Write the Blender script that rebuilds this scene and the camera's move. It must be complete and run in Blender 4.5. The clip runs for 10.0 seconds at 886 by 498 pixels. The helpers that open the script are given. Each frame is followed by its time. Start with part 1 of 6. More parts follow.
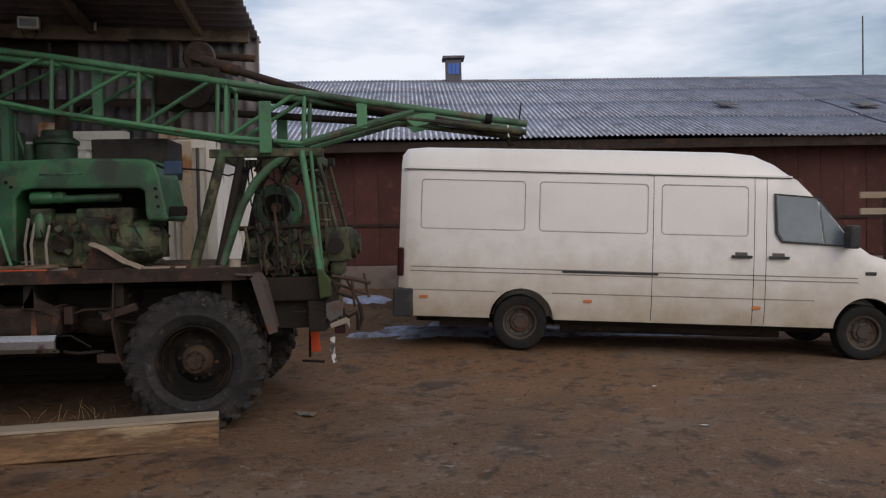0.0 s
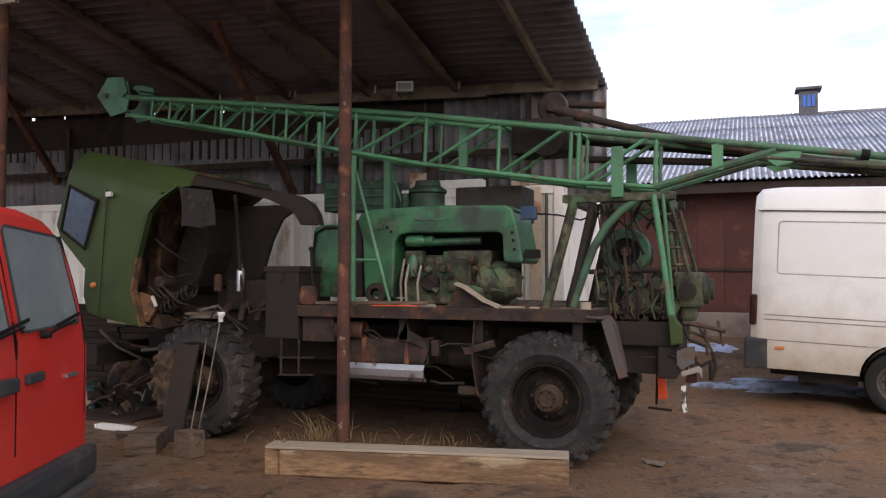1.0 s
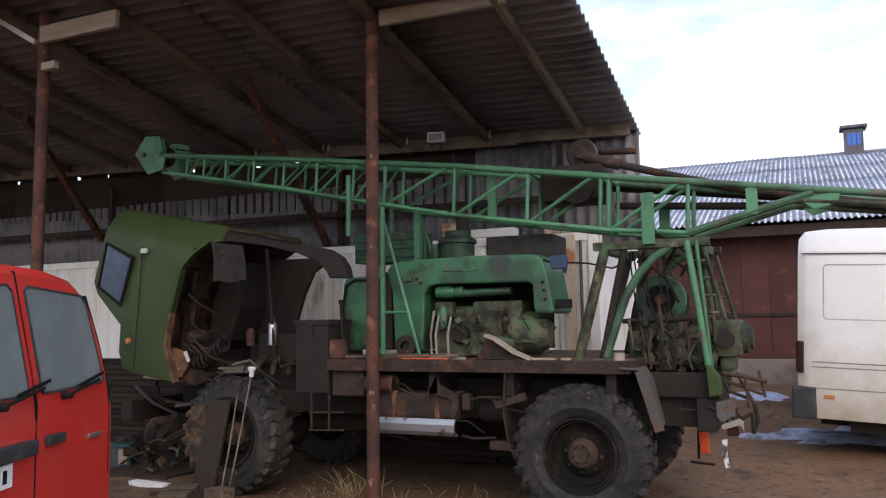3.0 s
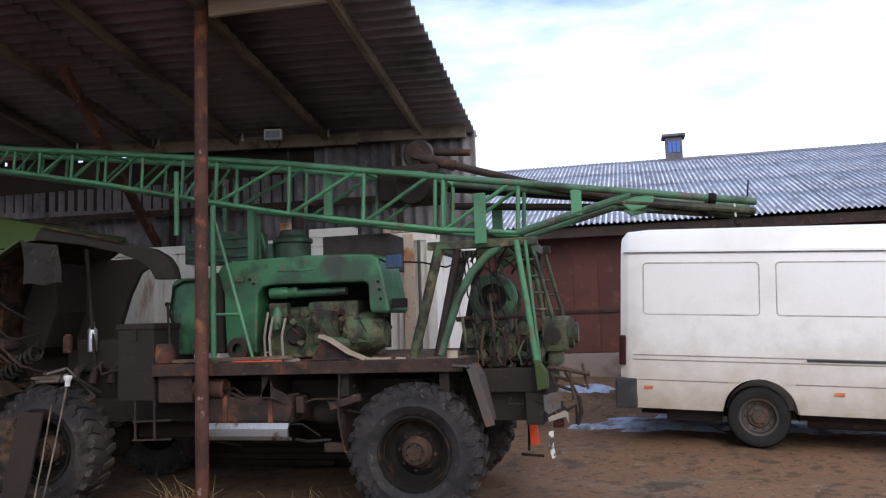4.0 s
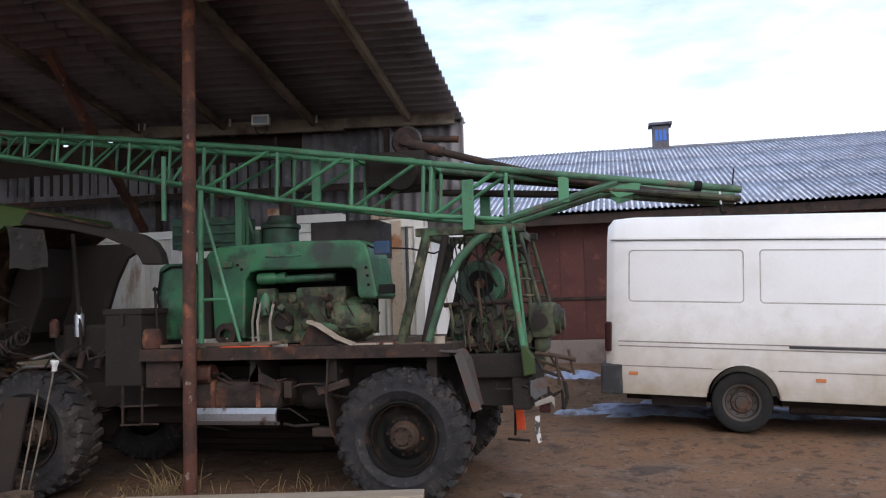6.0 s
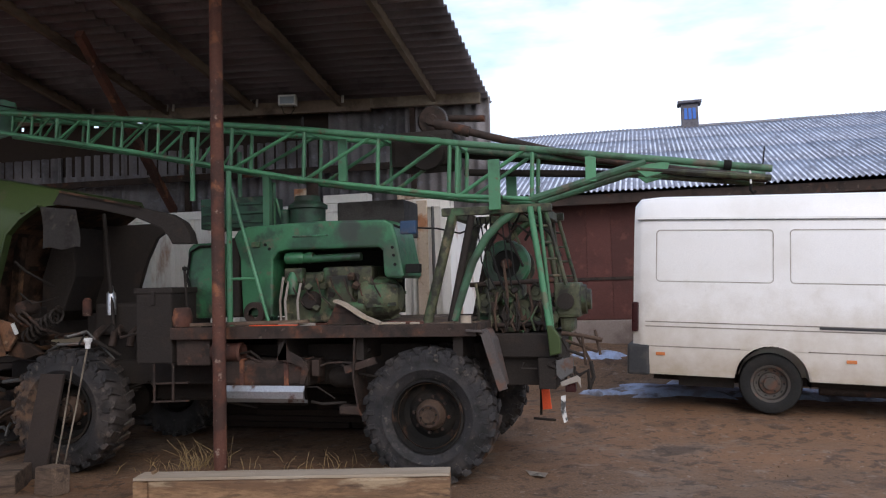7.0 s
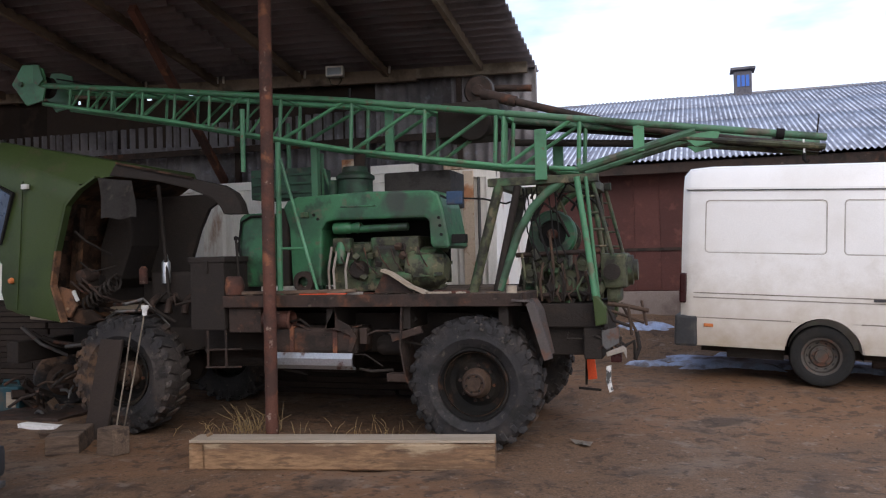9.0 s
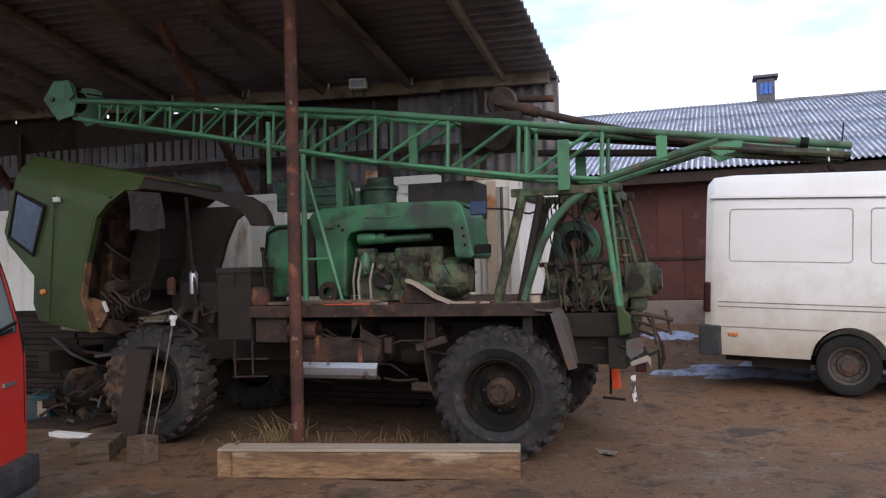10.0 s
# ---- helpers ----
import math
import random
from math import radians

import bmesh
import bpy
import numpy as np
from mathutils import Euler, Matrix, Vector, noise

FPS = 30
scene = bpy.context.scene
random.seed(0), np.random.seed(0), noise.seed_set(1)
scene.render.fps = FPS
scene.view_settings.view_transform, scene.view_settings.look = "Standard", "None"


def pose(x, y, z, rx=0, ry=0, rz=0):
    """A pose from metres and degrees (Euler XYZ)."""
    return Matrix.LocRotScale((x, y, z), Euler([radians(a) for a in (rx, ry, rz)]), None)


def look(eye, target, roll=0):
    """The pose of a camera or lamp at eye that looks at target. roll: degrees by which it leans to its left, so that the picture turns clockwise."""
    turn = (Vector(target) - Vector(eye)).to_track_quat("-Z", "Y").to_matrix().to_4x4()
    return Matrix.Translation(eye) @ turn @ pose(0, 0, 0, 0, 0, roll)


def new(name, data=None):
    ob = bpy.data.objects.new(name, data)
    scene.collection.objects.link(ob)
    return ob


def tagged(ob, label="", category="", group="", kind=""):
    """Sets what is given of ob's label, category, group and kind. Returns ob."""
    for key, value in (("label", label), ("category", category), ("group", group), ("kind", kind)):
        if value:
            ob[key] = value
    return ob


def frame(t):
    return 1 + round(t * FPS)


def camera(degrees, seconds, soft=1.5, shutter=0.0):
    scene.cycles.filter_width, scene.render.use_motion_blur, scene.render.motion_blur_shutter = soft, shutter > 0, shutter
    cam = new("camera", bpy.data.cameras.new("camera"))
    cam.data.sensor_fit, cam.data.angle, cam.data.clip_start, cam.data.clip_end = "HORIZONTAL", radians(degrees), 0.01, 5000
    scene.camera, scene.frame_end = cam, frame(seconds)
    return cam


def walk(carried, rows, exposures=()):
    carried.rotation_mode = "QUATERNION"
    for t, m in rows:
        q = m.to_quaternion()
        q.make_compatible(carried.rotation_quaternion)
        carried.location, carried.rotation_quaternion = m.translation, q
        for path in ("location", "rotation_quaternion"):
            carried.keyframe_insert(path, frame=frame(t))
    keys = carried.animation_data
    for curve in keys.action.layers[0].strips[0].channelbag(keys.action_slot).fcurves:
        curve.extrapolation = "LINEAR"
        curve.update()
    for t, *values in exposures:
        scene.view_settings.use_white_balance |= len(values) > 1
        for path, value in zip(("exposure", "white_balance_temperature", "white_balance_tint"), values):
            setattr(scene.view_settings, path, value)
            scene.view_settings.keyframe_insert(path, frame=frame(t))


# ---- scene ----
cam = camera(58.2, 10.0, soft=1.2)
PATH = [
    (0, (-0.292, 0.209, 1.564), (-0.206, 2.206, 1.514), -1.1),
    (0.5, (-0.39, 0.188, 1.608), (-0.964, 2.104, 1.616), -0.2),
    (1, (-0.458, 0.155, 1.588), (-1.17, 2.023, 1.649), -0.0),
    (1.5, (-0.414, 0.18, 1.593), (-1.168, 2.029, 1.697), -0.3),
    (2, (-0.377, 0.199, 1.607), (-1.186, 2.022, 1.756), -0.4),
    (2.2, (-0.381, 0.194, 1.607), (-1.215, 2.003, 1.777), -0.5),
    (3.3, (-0.311, 0.311, 1.632), (-1.092, 2.142, 1.821), -1.5),
    (3.5, (-0.277, 0.313, 1.623), (-0.957, 2.185, 1.808), -1.7),
    (4, (-0.252, 0.357, 1.614), (-0.708, 2.296, 1.787), -1.9),
    (4.5, (-0.25, 0.353, 1.609), (-0.636, 2.308, 1.776), -1.9),
    (5, (-0.254, 0.339, 1.614), (-0.638, 2.295, 1.778), -2.0),
    (5.5, (-0.255, 0.331, 1.604), (-0.653, 2.284, 1.762), -1.9),
    (7, (-0.254, 0.321, 1.601), (-0.745, 2.257, 1.693), -1.6),
    (7.5, (-0.256, 0.337, 1.59), (-0.778, 2.266, 1.663), -1.6),
    (8, (-0.25, 0.323, 1.595), (-0.802, 2.245, 1.642), -1.5),
    (8.5, (-0.248, 0.297, 1.592), (-0.827, 2.211, 1.618), -1.5),
    (9, (-0.241, 0.279, 1.597), (-0.846, 2.185, 1.618), -1.4),
    (9.5, (-0.242, 0.262, 1.595), (-0.871, 2.16, 1.63), -1.6),
    (10, (-0.25, 0.221, 1.604), (-0.904, 2.111, 1.65), -1.6),
]
EXPOSURES = [(0.0, -0.24, 7000, 13), (0.5, 0.04, 6900, 14), (1.0, 0.55, 6900, 16), (2.2, 0.66, 6600, 15), (3.5, 0.66, 6400, 14), (4.5, 0.6, 6200, 12), (5.5, 0.56, 6200, 12), (7.0, 0.55, 6300, 13), (9.0, 0.55, 6400, 14), (10.0, 0.54, 6400, 14)]
walk(cam, [(t, look(eye, target, roll)) for t, eye, target, roll in PATH], EXPOSURES)

# ---- world and light ----
world = bpy.data.worlds.new("sky")
scene.world = world
world.use_nodes = True
wn, wl = world.node_tree.nodes, world.node_tree.links
wn.clear()
sky = wn.new("ShaderNodeTexSky")
sky.sky_type, sky.sun_disc = "NISHITA", False
sky.sun_elevation, sky.sun_rotation = radians(39), radians(150)
sky.air_density, sky.dust_density, sky.ozone_density = 1.0, 2.0, 1.5
wtc = wn.new("ShaderNodeTexCoord")
wmap = wn.new("ShaderNodeMapping")
wmap.inputs["Scale"].default_value = (1.0, 1.0, 3.6)
cloud = wn.new("ShaderNodeTexNoise")
cloud.inputs["Scale"].default_value, cloud.inputs["Detail"].default_value, cloud.inputs["Roughness"].default_value = 2.3, 7.0, 0.55
cramp = wn.new("ShaderNodeValToRGB")
cramp.color_ramp.elements[0].position, cramp.color_ramp.elements[1].position = 0.39, 0.63
cmix = wn.new("ShaderNodeMix")
cmix.data_type = "RGBA"
cmix.inputs[7].default_value = (6.5, 7.2, 8.3, 1)
wbg = wn.new("ShaderNodeBackground")
wbg.inputs["Strength"].default_value = 0.15
wout = wn.new("ShaderNodeOutputWorld")
wl.new(wtc.outputs["Generated"], wmap.inputs["Vector"])
wl.new(wmap.outputs["Vector"], cloud.inputs["Vector"])
wl.new(cloud.outputs["Fac"], cramp.inputs["Fac"])
wl.new(cramp.outputs["Color"], cmix.inputs[0])
wl.new(sky.outputs["Color"], cmix.inputs[6])
wl.new(cmix.outputs[2], wbg.inputs["Color"])
wl.new(wbg.outputs["Background"], wout.inputs["Surface"])

sun_data = bpy.data.lights.new("sun", "SUN")
sun_data.energy, sun_data.angle, sun_data.color = 0.7, radians(40), (1.0, 0.94, 0.86)
sun = new("sun", sun_data)
sun.matrix_world = look((6.0, -10.4, 9.7), (0, 0, 0))


# ---- materials ----
def material(name, base, rough=0.7, metal=0.0, spots=(), grain=60.0, grain_amount=0.12, bump=0.25, bump_scale=40.0, vary=0.0, coat=0.0, stretch=(1, 1, 1), gloss=0.3):
    """A surface with fine grain, larger patches of other colours and relief. spots: (colour, scale, from, to, amount)."""
    mat = bpy.data.materials.new(name)
    mat.use_nodes = True
    n, l = mat.node_tree.nodes, mat.node_tree.links
    shader = n["Principled BSDF"]
    coords = n.new("ShaderNodeTexCoord")
    mapping = n.new("ShaderNodeMapping")
    mapping.inputs["Scale"].default_value = stretch
    info = n.new("ShaderNodeObjectInfo")
    shift = n.new("ShaderNodeVectorMath")
    shift.operation = "MULTIPLY_ADD"
    shift.inputs[1].default_value = (1, 1, 1)
    scatter = n.new("ShaderNodeVectorMath")
    scatter.operation = "SCALE"
    scatter.inputs[0].default_value = (17.0, 31.0, 11.0)
    l.new(info.outputs["Random"], scatter.inputs["Scale"])
    l.new(coords.outputs["Object"], mapping.inputs["Vector"])
    l.new(mapping.outputs["Vector"], shift.inputs[0])
    l.new(scatter.outputs["Vector"], shift.inputs[2])
    where = shift.outputs["Vector"]

    def clouds(scale, detail=5.0):
        tex = n.new("ShaderNodeTexNoise")
        tex.inputs["Scale"].default_value, tex.inputs["Detail"].default_value, tex.inputs["Roughness"].default_value = scale, detail, 0.6
        l.new(where, tex.inputs["Vector"])
        return tex.outputs["Fac"]

    def blend(kind, fac, a, b):
        mix = n.new("ShaderNodeMix")
        mix.data_type, mix.blend_type = "RGBA", kind
        for socket, value in ((mix.inputs[0], fac), (mix.inputs[6], a), (mix.inputs[7], b)):
            if isinstance(value, (int, float)):
                socket.default_value = value
            elif isinstance(value, tuple):
                socket.default_value = (*value[:3], 1)
            else:
                l.new(value, socket)
        return mix.outputs[2]

    def ramp(fac, low, high, top=1.0):
        rng = n.new("ShaderNodeMapRange")
        rng.interpolation_type = "SMOOTHSTEP"
        rng.inputs[1].default_value, rng.inputs[2].default_value, rng.inputs[4].default_value = low, high, top
        l.new(fac, rng.inputs[0])
        return rng.outputs[0]

    fine = clouds(grain, 4.0)
    tone = ramp(fine, 0.25, 0.75)
    colour = blend("MIX", tone, tuple(c * (1 - grain_amount) for c in base), tuple(min(1.0, c * (1 + grain_amount)) for c in base))
    if vary:
        shade = n.new("ShaderNodeMapRange")
        shade.inputs[3].default_value, shade.inputs[4].default_value = 1 - vary, 1 + vary
        l.new(info.outputs["Random"], shade.inputs[0])
        dim = n.new("ShaderNodeVectorMath")
        dim.operation = "SCALE"
        l.new(colour, dim.inputs[0])
        l.new(shade.outputs[0], dim.inputs["Scale"])
        colour = dim.outputs[0]
    for spot, scale, low, high, amount in spots:
        colour = blend("MIX", ramp(clouds(scale, 7.0), low, high, amount), colour, spot)
    l.new(colour, shader.inputs["Base Color"])
    shader.inputs["Metallic"].default_value = metal
    roughness = n.new("ShaderNodeMapRange")
    roughness.inputs[3].default_value, roughness.inputs[4].default_value = max(0.03, rough - 0.12), min(1.0, rough + 0.12)
    l.new(clouds(grain * 0.3), roughness.inputs[0])
    l.new(roughness.outputs[0], shader.inputs["Roughness"])
    shader.inputs["Coat Weight"].default_value = coat
    shader.inputs["Specular IOR Level"].default_value = gloss
    if bump:
        relief = n.new("ShaderNodeBump")
        relief.inputs["Strength"].default_value, relief.inputs["Distance"].default_value = bump, 0.01
        l.new(clouds(bump_scale, 8.0), relief.inputs["Height"])
        l.new(relief.outputs["Normal"], shader.inputs["Normal"])
    return mat


RUST = (0.13, 0.05, 0.025)
DIRT = (0.10, 0.07, 0.045)
M = {}
M["mud"] = material("mud", (0.120, 0.070, 0.040), 0.78, spots=(((0.165, 0.086, 0.044), 0.45, 0.46, 0.62, 0.75), ((0.165, 0.118, 0.085), 0.8, 0.50, 0.64, 0.7), ((0.036, 0.022, 0.015), 1.6, 0.54, 0.66, 0.7), ((0.20, 0.16, 0.13), 4.5, 0.58, 0.68, 0.5), ((0.035, 0.022, 0.015), 7.0, 0.55, 0.64, 0.7), ((0.25, 0.21, 0.18), 15.0, 0.61, 0.69, 0.45), ((0.03, 0.019, 0.013), 21.0, 0.58, 0.66, 0.7)), grain=55, grain_amount=0.35, bump=1.0, bump_scale=9)
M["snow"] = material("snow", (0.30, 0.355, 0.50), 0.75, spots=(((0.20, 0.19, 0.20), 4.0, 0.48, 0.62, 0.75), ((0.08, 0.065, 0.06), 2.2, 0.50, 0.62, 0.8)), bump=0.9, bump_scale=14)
M["van_white"] = material("van_white", (0.72, 0.69, 0.66), 0.38, spots=(((0.45, 0.37, 0.27), 1.3, 0.58, 0.76, 0.2), ((0.55, 0.50, 0.43), 1.2, 0.45, 0.75, 0.4), ((0.42, 0.36, 0.28), 14, 0.66, 0.78, 0.35)), grain=90, grain_amount=0.05, bump=0.03, coat=0.25, gloss=0.5)
M["rubber"] = material("rubber", (0.020, 0.019, 0.018), 0.85, spots=(((0.05, 0.038, 0.028), 3.0, 0.48, 0.7, 0.4),), bump=0.5, bump_scale=60, gloss=0.15)
M["tractor_rubber"] = material("tractor_rubber", (0.022, 0.020, 0.020), 0.75, spots=(((0.058, 0.046, 0.039), 1.8, 0.47, 0.60, 0.7), ((0.165, 0.092, 0.050), 1.5, 0.53, 0.66, 0.7), ((0.010, 0.009, 0.008), 7.0, 0.50, 0.62, 0.75), ((0.13, 0.105, 0.085), 16, 0.58, 0.68, 0.5)), bump=0.7, bump_scale=50, gloss=0.3)
M["steel_wheel"] = material("steel_wheel", (0.065, 0.055, 0.046), 0.6, 0.3, spots=((RUST, 9, 0.5, 0.7, 0.7),), bump=0.3)
M["rim_dark"] = material("rim_dark", (0.010, 0.009, 0.008), 0.8, 0.0, spots=(((0.07, 0.035, 0.02), 7, 0.56, 0.70, 0.7), ((0.05, 0.038, 0.028), 3, 0.52, 0.7, 0.5)), bump=0.4, gloss=0.15)
M["black_plastic"] = material("black_plastic", (0.035, 0.035, 0.037), 0.6, spots=(((0.12, 0.10, 0.085), 4, 0.5, 0.75, 0.5),), bump=0.1)
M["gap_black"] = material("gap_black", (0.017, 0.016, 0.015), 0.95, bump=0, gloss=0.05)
M["rig_green"] = material("rig_green", (0.058, 0.180, 0.086), 0.45, spots=(((0.035, 0.085, 0.045), 2.6, 0.50, 0.66, 0.75), ((0.13, 0.30, 0.17), 1.7, 0.55, 0.72, 0.6), ((0.11, 0.075, 0.05), 6, 0.58, 0.68, 0.7), (RUST, 17, 0.62, 0.70, 0.7)), grain_amount=0.06, bump=0.2, vary=0.25, gloss=0.4)
M["old_rig_green"] = material("old_rig_green", (0.060, 0.135, 0.075), 0.55, spots=(((0.035, 0.045, 0.030), 3.0, 0.46, 0.62, 0.85), ((0.13, 0.10, 0.075), 7, 0.54, 0.66, 0.7)), grain_amount=0.08, bump=0.3, vary=0.2)
M["engine_green"] = material("engine_green", (0.030, 0.118, 0.050), 0.42, spots=(((0.016, 0.020, 0.014), 1.9, 0.50, 0.60, 0.9), ((0.020, 0.062, 0.032), 3.2, 0.46, 0.62, 0.7), ((0.055, 0.17, 0.085), 2.6, 0.56, 0.70, 0.5), ((0.10, 0.075, 0.05), 8, 0.56, 0.67, 0.65)), grain_amount=0.08, bump=0.2, vary=0.15, gloss=0.4)
M["shaded_green"] = material("shaded_green", (0.022, 0.060, 0.034), 0.6, spots=(((0.014, 0.016, 0.012), 2.4, 0.46, 0.62, 0.85), ((0.045, 0.11, 0.06), 4, 0.56, 0.7, 0.6), ((0.09, 0.06, 0.04), 8, 0.59, 0.69, 0.6)), grain_amount=0.06, bump=0.25, vary=0.12)
M["engine_grime"] = material("engine_grime", (0.062, 0.064, 0.034), 0.6, spots=(((0.012, 0.010, 0.008), 6, 0.44, 0.58, 0.85), ((0.18, 0.14, 0.08), 9, 0.58, 0.68, 0.6), ((0.045, 0.115, 0.05), 4, 0.52, 0.66, 0.7)), grain_amount=0.1, bump=0.6, bump_scale=30, vary=0.3, gloss=0.3)
M["cab_green"] = material("cab_green", (0.034, 0.052, 0.013), 0.5, spots=(((0.022, 0.033, 0.011), 1.6, 0.46, 0.66, 0.75), ((0.062, 0.086, 0.026), 2.2, 0.56, 0.72, 0.5), ((0.065, 0.050, 0.032), 5, 0.56, 0.70, 0.55)), grain_amount=0.07, bump=0.14)
M["rust"] = material("rust", (0.095, 0.038, 0.025), 0.8, spots=(((0.042, 0.022, 0.017), 3.0, 0.45, 0.60, 0.85), ((0.24, 0.095, 0.045), 4, 0.55, 0.66, 0.75), ((0.34, 0.26, 0.21), 13, 0.63, 0.70, 0.55)), bump=0.6, bump_scale=70)
M["rust_dark"] = material("rust_dark", (0.040, 0.026, 0.020), 0.8, spots=((RUST, 4, 0.55, 0.70, 0.7), ((0.016, 0.013, 0.011), 6, 0.48, 0.63, 0.75), ((0.20, 0.15, 0.11), 14, 0.63, 0.70, 0.35)), bump=0.6, gloss=0.25)
M["chassis"] = material("chassis", (0.026, 0.021, 0.018), 0.75, spots=(((0.045, 0.032, 0.023), 5, 0.54, 0.7, 0.5),), bump=0.5, gloss=0.12)
M["steel_bare"] = material("steel_bare", (0.42, 0.42, 0.42), 0.38, 0.85, spots=((RUST, 10, 0.58, 0.7, 0.8),), bump=0.2)
M["steel_grey"] = material("steel_grey", (0.11, 0.105, 0.10), 0.6, 0.5, spots=((RUST, 6, 0.55, 0.7, 0.7),), bump=0.3)
M["wood_beam"] = material("wood_beam", (0.225, 0.135, 0.072), 0.85, spots=(((0.115, 0.066, 0.038), 1.5, 0.45, 0.58, 0.85), ((0.37, 0.28, 0.18), 3.0, 0.56, 0.68, 0.75), ((0.045, 0.030, 0.021), 3.2, 0.57, 0.65, 0.85), ((0.09, 0.055, 0.033), 9, 0.54, 0.65, 0.65)), grain=20, grain_amount=0.3, bump=1.0, bump_scale=14, stretch=(0.5, 2.0, 2.4))
M["wood_old"] = material("wood_old", (0.115, 0.077, 0.052), 0.85, spots=(((0.04, 0.027, 0.02), 4, 0.46, 0.65, 0.8), ((0.24, 0.17, 0.11), 6, 0.57, 0.72, 0.6)), grain=25, grain_amount=0.3, bump=0.6, bump_scale=25, stretch=(0.5, 3, 3))
M["wood_board"] = material("wood_board", (0.33, 0.27, 0.205), 0.8, spots=(((0.25, 0.19, 0.13), 3, 0.45, 0.65, 0.7),), grain=25, bump=0.5, stretch=(0.3, 3, 3))
M["slate_old"] = material("slate_old", (0.19, 0.175, 0.178), 0.85, spots=(((0.07, 0.065, 0.07), 1.5, 0.45, 0.65, 0.7), ((0.26, 0.26, 0.30), 8, 0.55, 0.7, 0.6)), bump=0.5, vary=0.15)
M["slate_frost"] = material("slate_frost", (0.17, 0.18, 0.22), 0.8, spots=(((0.26, 0.28, 0.35), 3.0, 0.42, 0.66, 0.7), ((0.09, 0.09, 0.11), 6.0, 0.55, 0.68, 0.7)), bump=0.4, vary=0.16)
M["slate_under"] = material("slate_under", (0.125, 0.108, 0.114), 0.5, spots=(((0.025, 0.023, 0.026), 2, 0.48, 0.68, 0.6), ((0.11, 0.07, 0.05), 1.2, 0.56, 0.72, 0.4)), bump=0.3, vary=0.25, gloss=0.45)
M["maroon_wall"] = material("maroon_wall", (0.080, 0.030, 0.024), 0.85, spots=(((0.055, 0.022, 0.018), 0.9, 0.45, 0.65, 0.6), ((0.15, 0.06, 0.045), 5, 0.55, 0.7, 0.5)), bump=0.4, vary=0.12)
M["plinth"] = material("plinth", (0.22, 0.175, 0.15), 0.9, spots=(((0.12, 0.085, 0.07), 2, 0.45, 0.65, 0.7),), bump=0.6, bump_scale=20)
M["brick_chimney"] = material("brick_chimney", (0.13, 0.12, 0.13), 0.9, spots=(((0.05, 0.05, 0.06), 4, 0.5, 0.65, 0.7),), bump=0.5)
M["blue_metal"] = material("blue_metal", (0.06, 0.16, 0.50), 0.6, bump=0.1)
M["container_white"] = material("container_white", (0.84, 0.80, 0.73), 0.5, grain_amount=0.05, spots=(((0.34, 0.15, 0.06), 2.2, 0.59, 0.70, 0.8), ((0.58, 0.52, 0.43), 4, 0.5, 0.72, 0.5)), bump=0.2, stretch=(1, 1, 0.35))
M["red_paint"] = material("red_paint", (0.56, 0.028, 0.020), 0.42, spots=(((0.50, 0.10, 0.08), 2.0, 0.5, 0.8, 0.5), ((0.30, 0.06, 0.04), 9, 0.62, 0.76, 0.3)), grain=80, grain_amount=0.05, bump=0.03, coat=0.3, gloss=0.5)
M["dust_glass"] = material("dust_glass", (0.155, 0.175, 0.175), 0.22, spots=(((0.22, 0.24, 0.235), 2.0, 0.4, 0.7, 0.7),), grain_amount=0.05, bump=0, gloss=0.5)
M["dark_glass"] = material("dark_glass", (0.035, 0.05, 0.065), 0.12, grain_amount=0.05, bump=0, gloss=0.5)
M["grey_glass"] = material("grey_glass", (0.16, 0.19, 0.21), 0.2, spots=(((0.24, 0.27, 0.29), 1.5, 0.4, 0.7, 0.7),), grain_amount=0.05, bump=0, gloss=0.5)
M["orange"] = material("orange", (0.75, 0.10, 0.03), 0.6, spots=(((0.45, 0.06, 0.03), 9, 0.5, 0.7, 0.6),), bump=0.1)
M["amber"] = material("amber", (0.50, 0.16, 0.05), 0.4, bump=0)
M["tail_red"] = material("tail_red", (0.032, 0.007, 0.007), 0.3, bump=0)
M["white_board"] = material("white_board", (0.75, 0.73, 0.70), 0.7, spots=((DIRT, 7, 0.6, 0.75, 0.6),), bump=0.2)
M["grey_cover"] = material("grey_cover", (0.052, 0.046, 0.042), 0.9, spots=(((0.028, 0.023, 0.02), 6, 0.5, 0.65, 0.7), ((0.12, 0.10, 0.08), 11, 0.58, 0.7, 0.5)), bump=0.6)
M["cab_inside"] = material("cab_inside", (0.065, 0.036, 0.022), 0.9, spots=(((0.24, 0.12, 0.055), 3, 0.56, 0.70, 0.7), ((0.012, 0.009, 0.007), 4, 0.42, 0.58, 0.85)), bump=0.7, bump_scale=25, gloss=0.15)
M["teal"] = material("teal", (0.012, 0.050, 0.062), 0.6, spots=((DIRT, 5, 0.46, 0.66, 0.7),), bump=0.2)
M["blue_paint"] = material("blue_paint", (0.02, 0.045, 0.09), 0.5, spots=((DIRT, 6, 0.55, 0.7, 0.5),), bump=0.2)
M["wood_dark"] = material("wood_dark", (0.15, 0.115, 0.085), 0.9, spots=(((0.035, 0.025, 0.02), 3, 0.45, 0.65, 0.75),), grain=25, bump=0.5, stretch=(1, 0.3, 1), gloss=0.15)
M["drab_and_groove_shade"] = material("drab_and_groove_shade", (0.26, 0.225, 0.19), 0.9, spots=(((0.14, 0.11, 0.085), 3, 0.45, 0.65, 0.7),), bump=0)
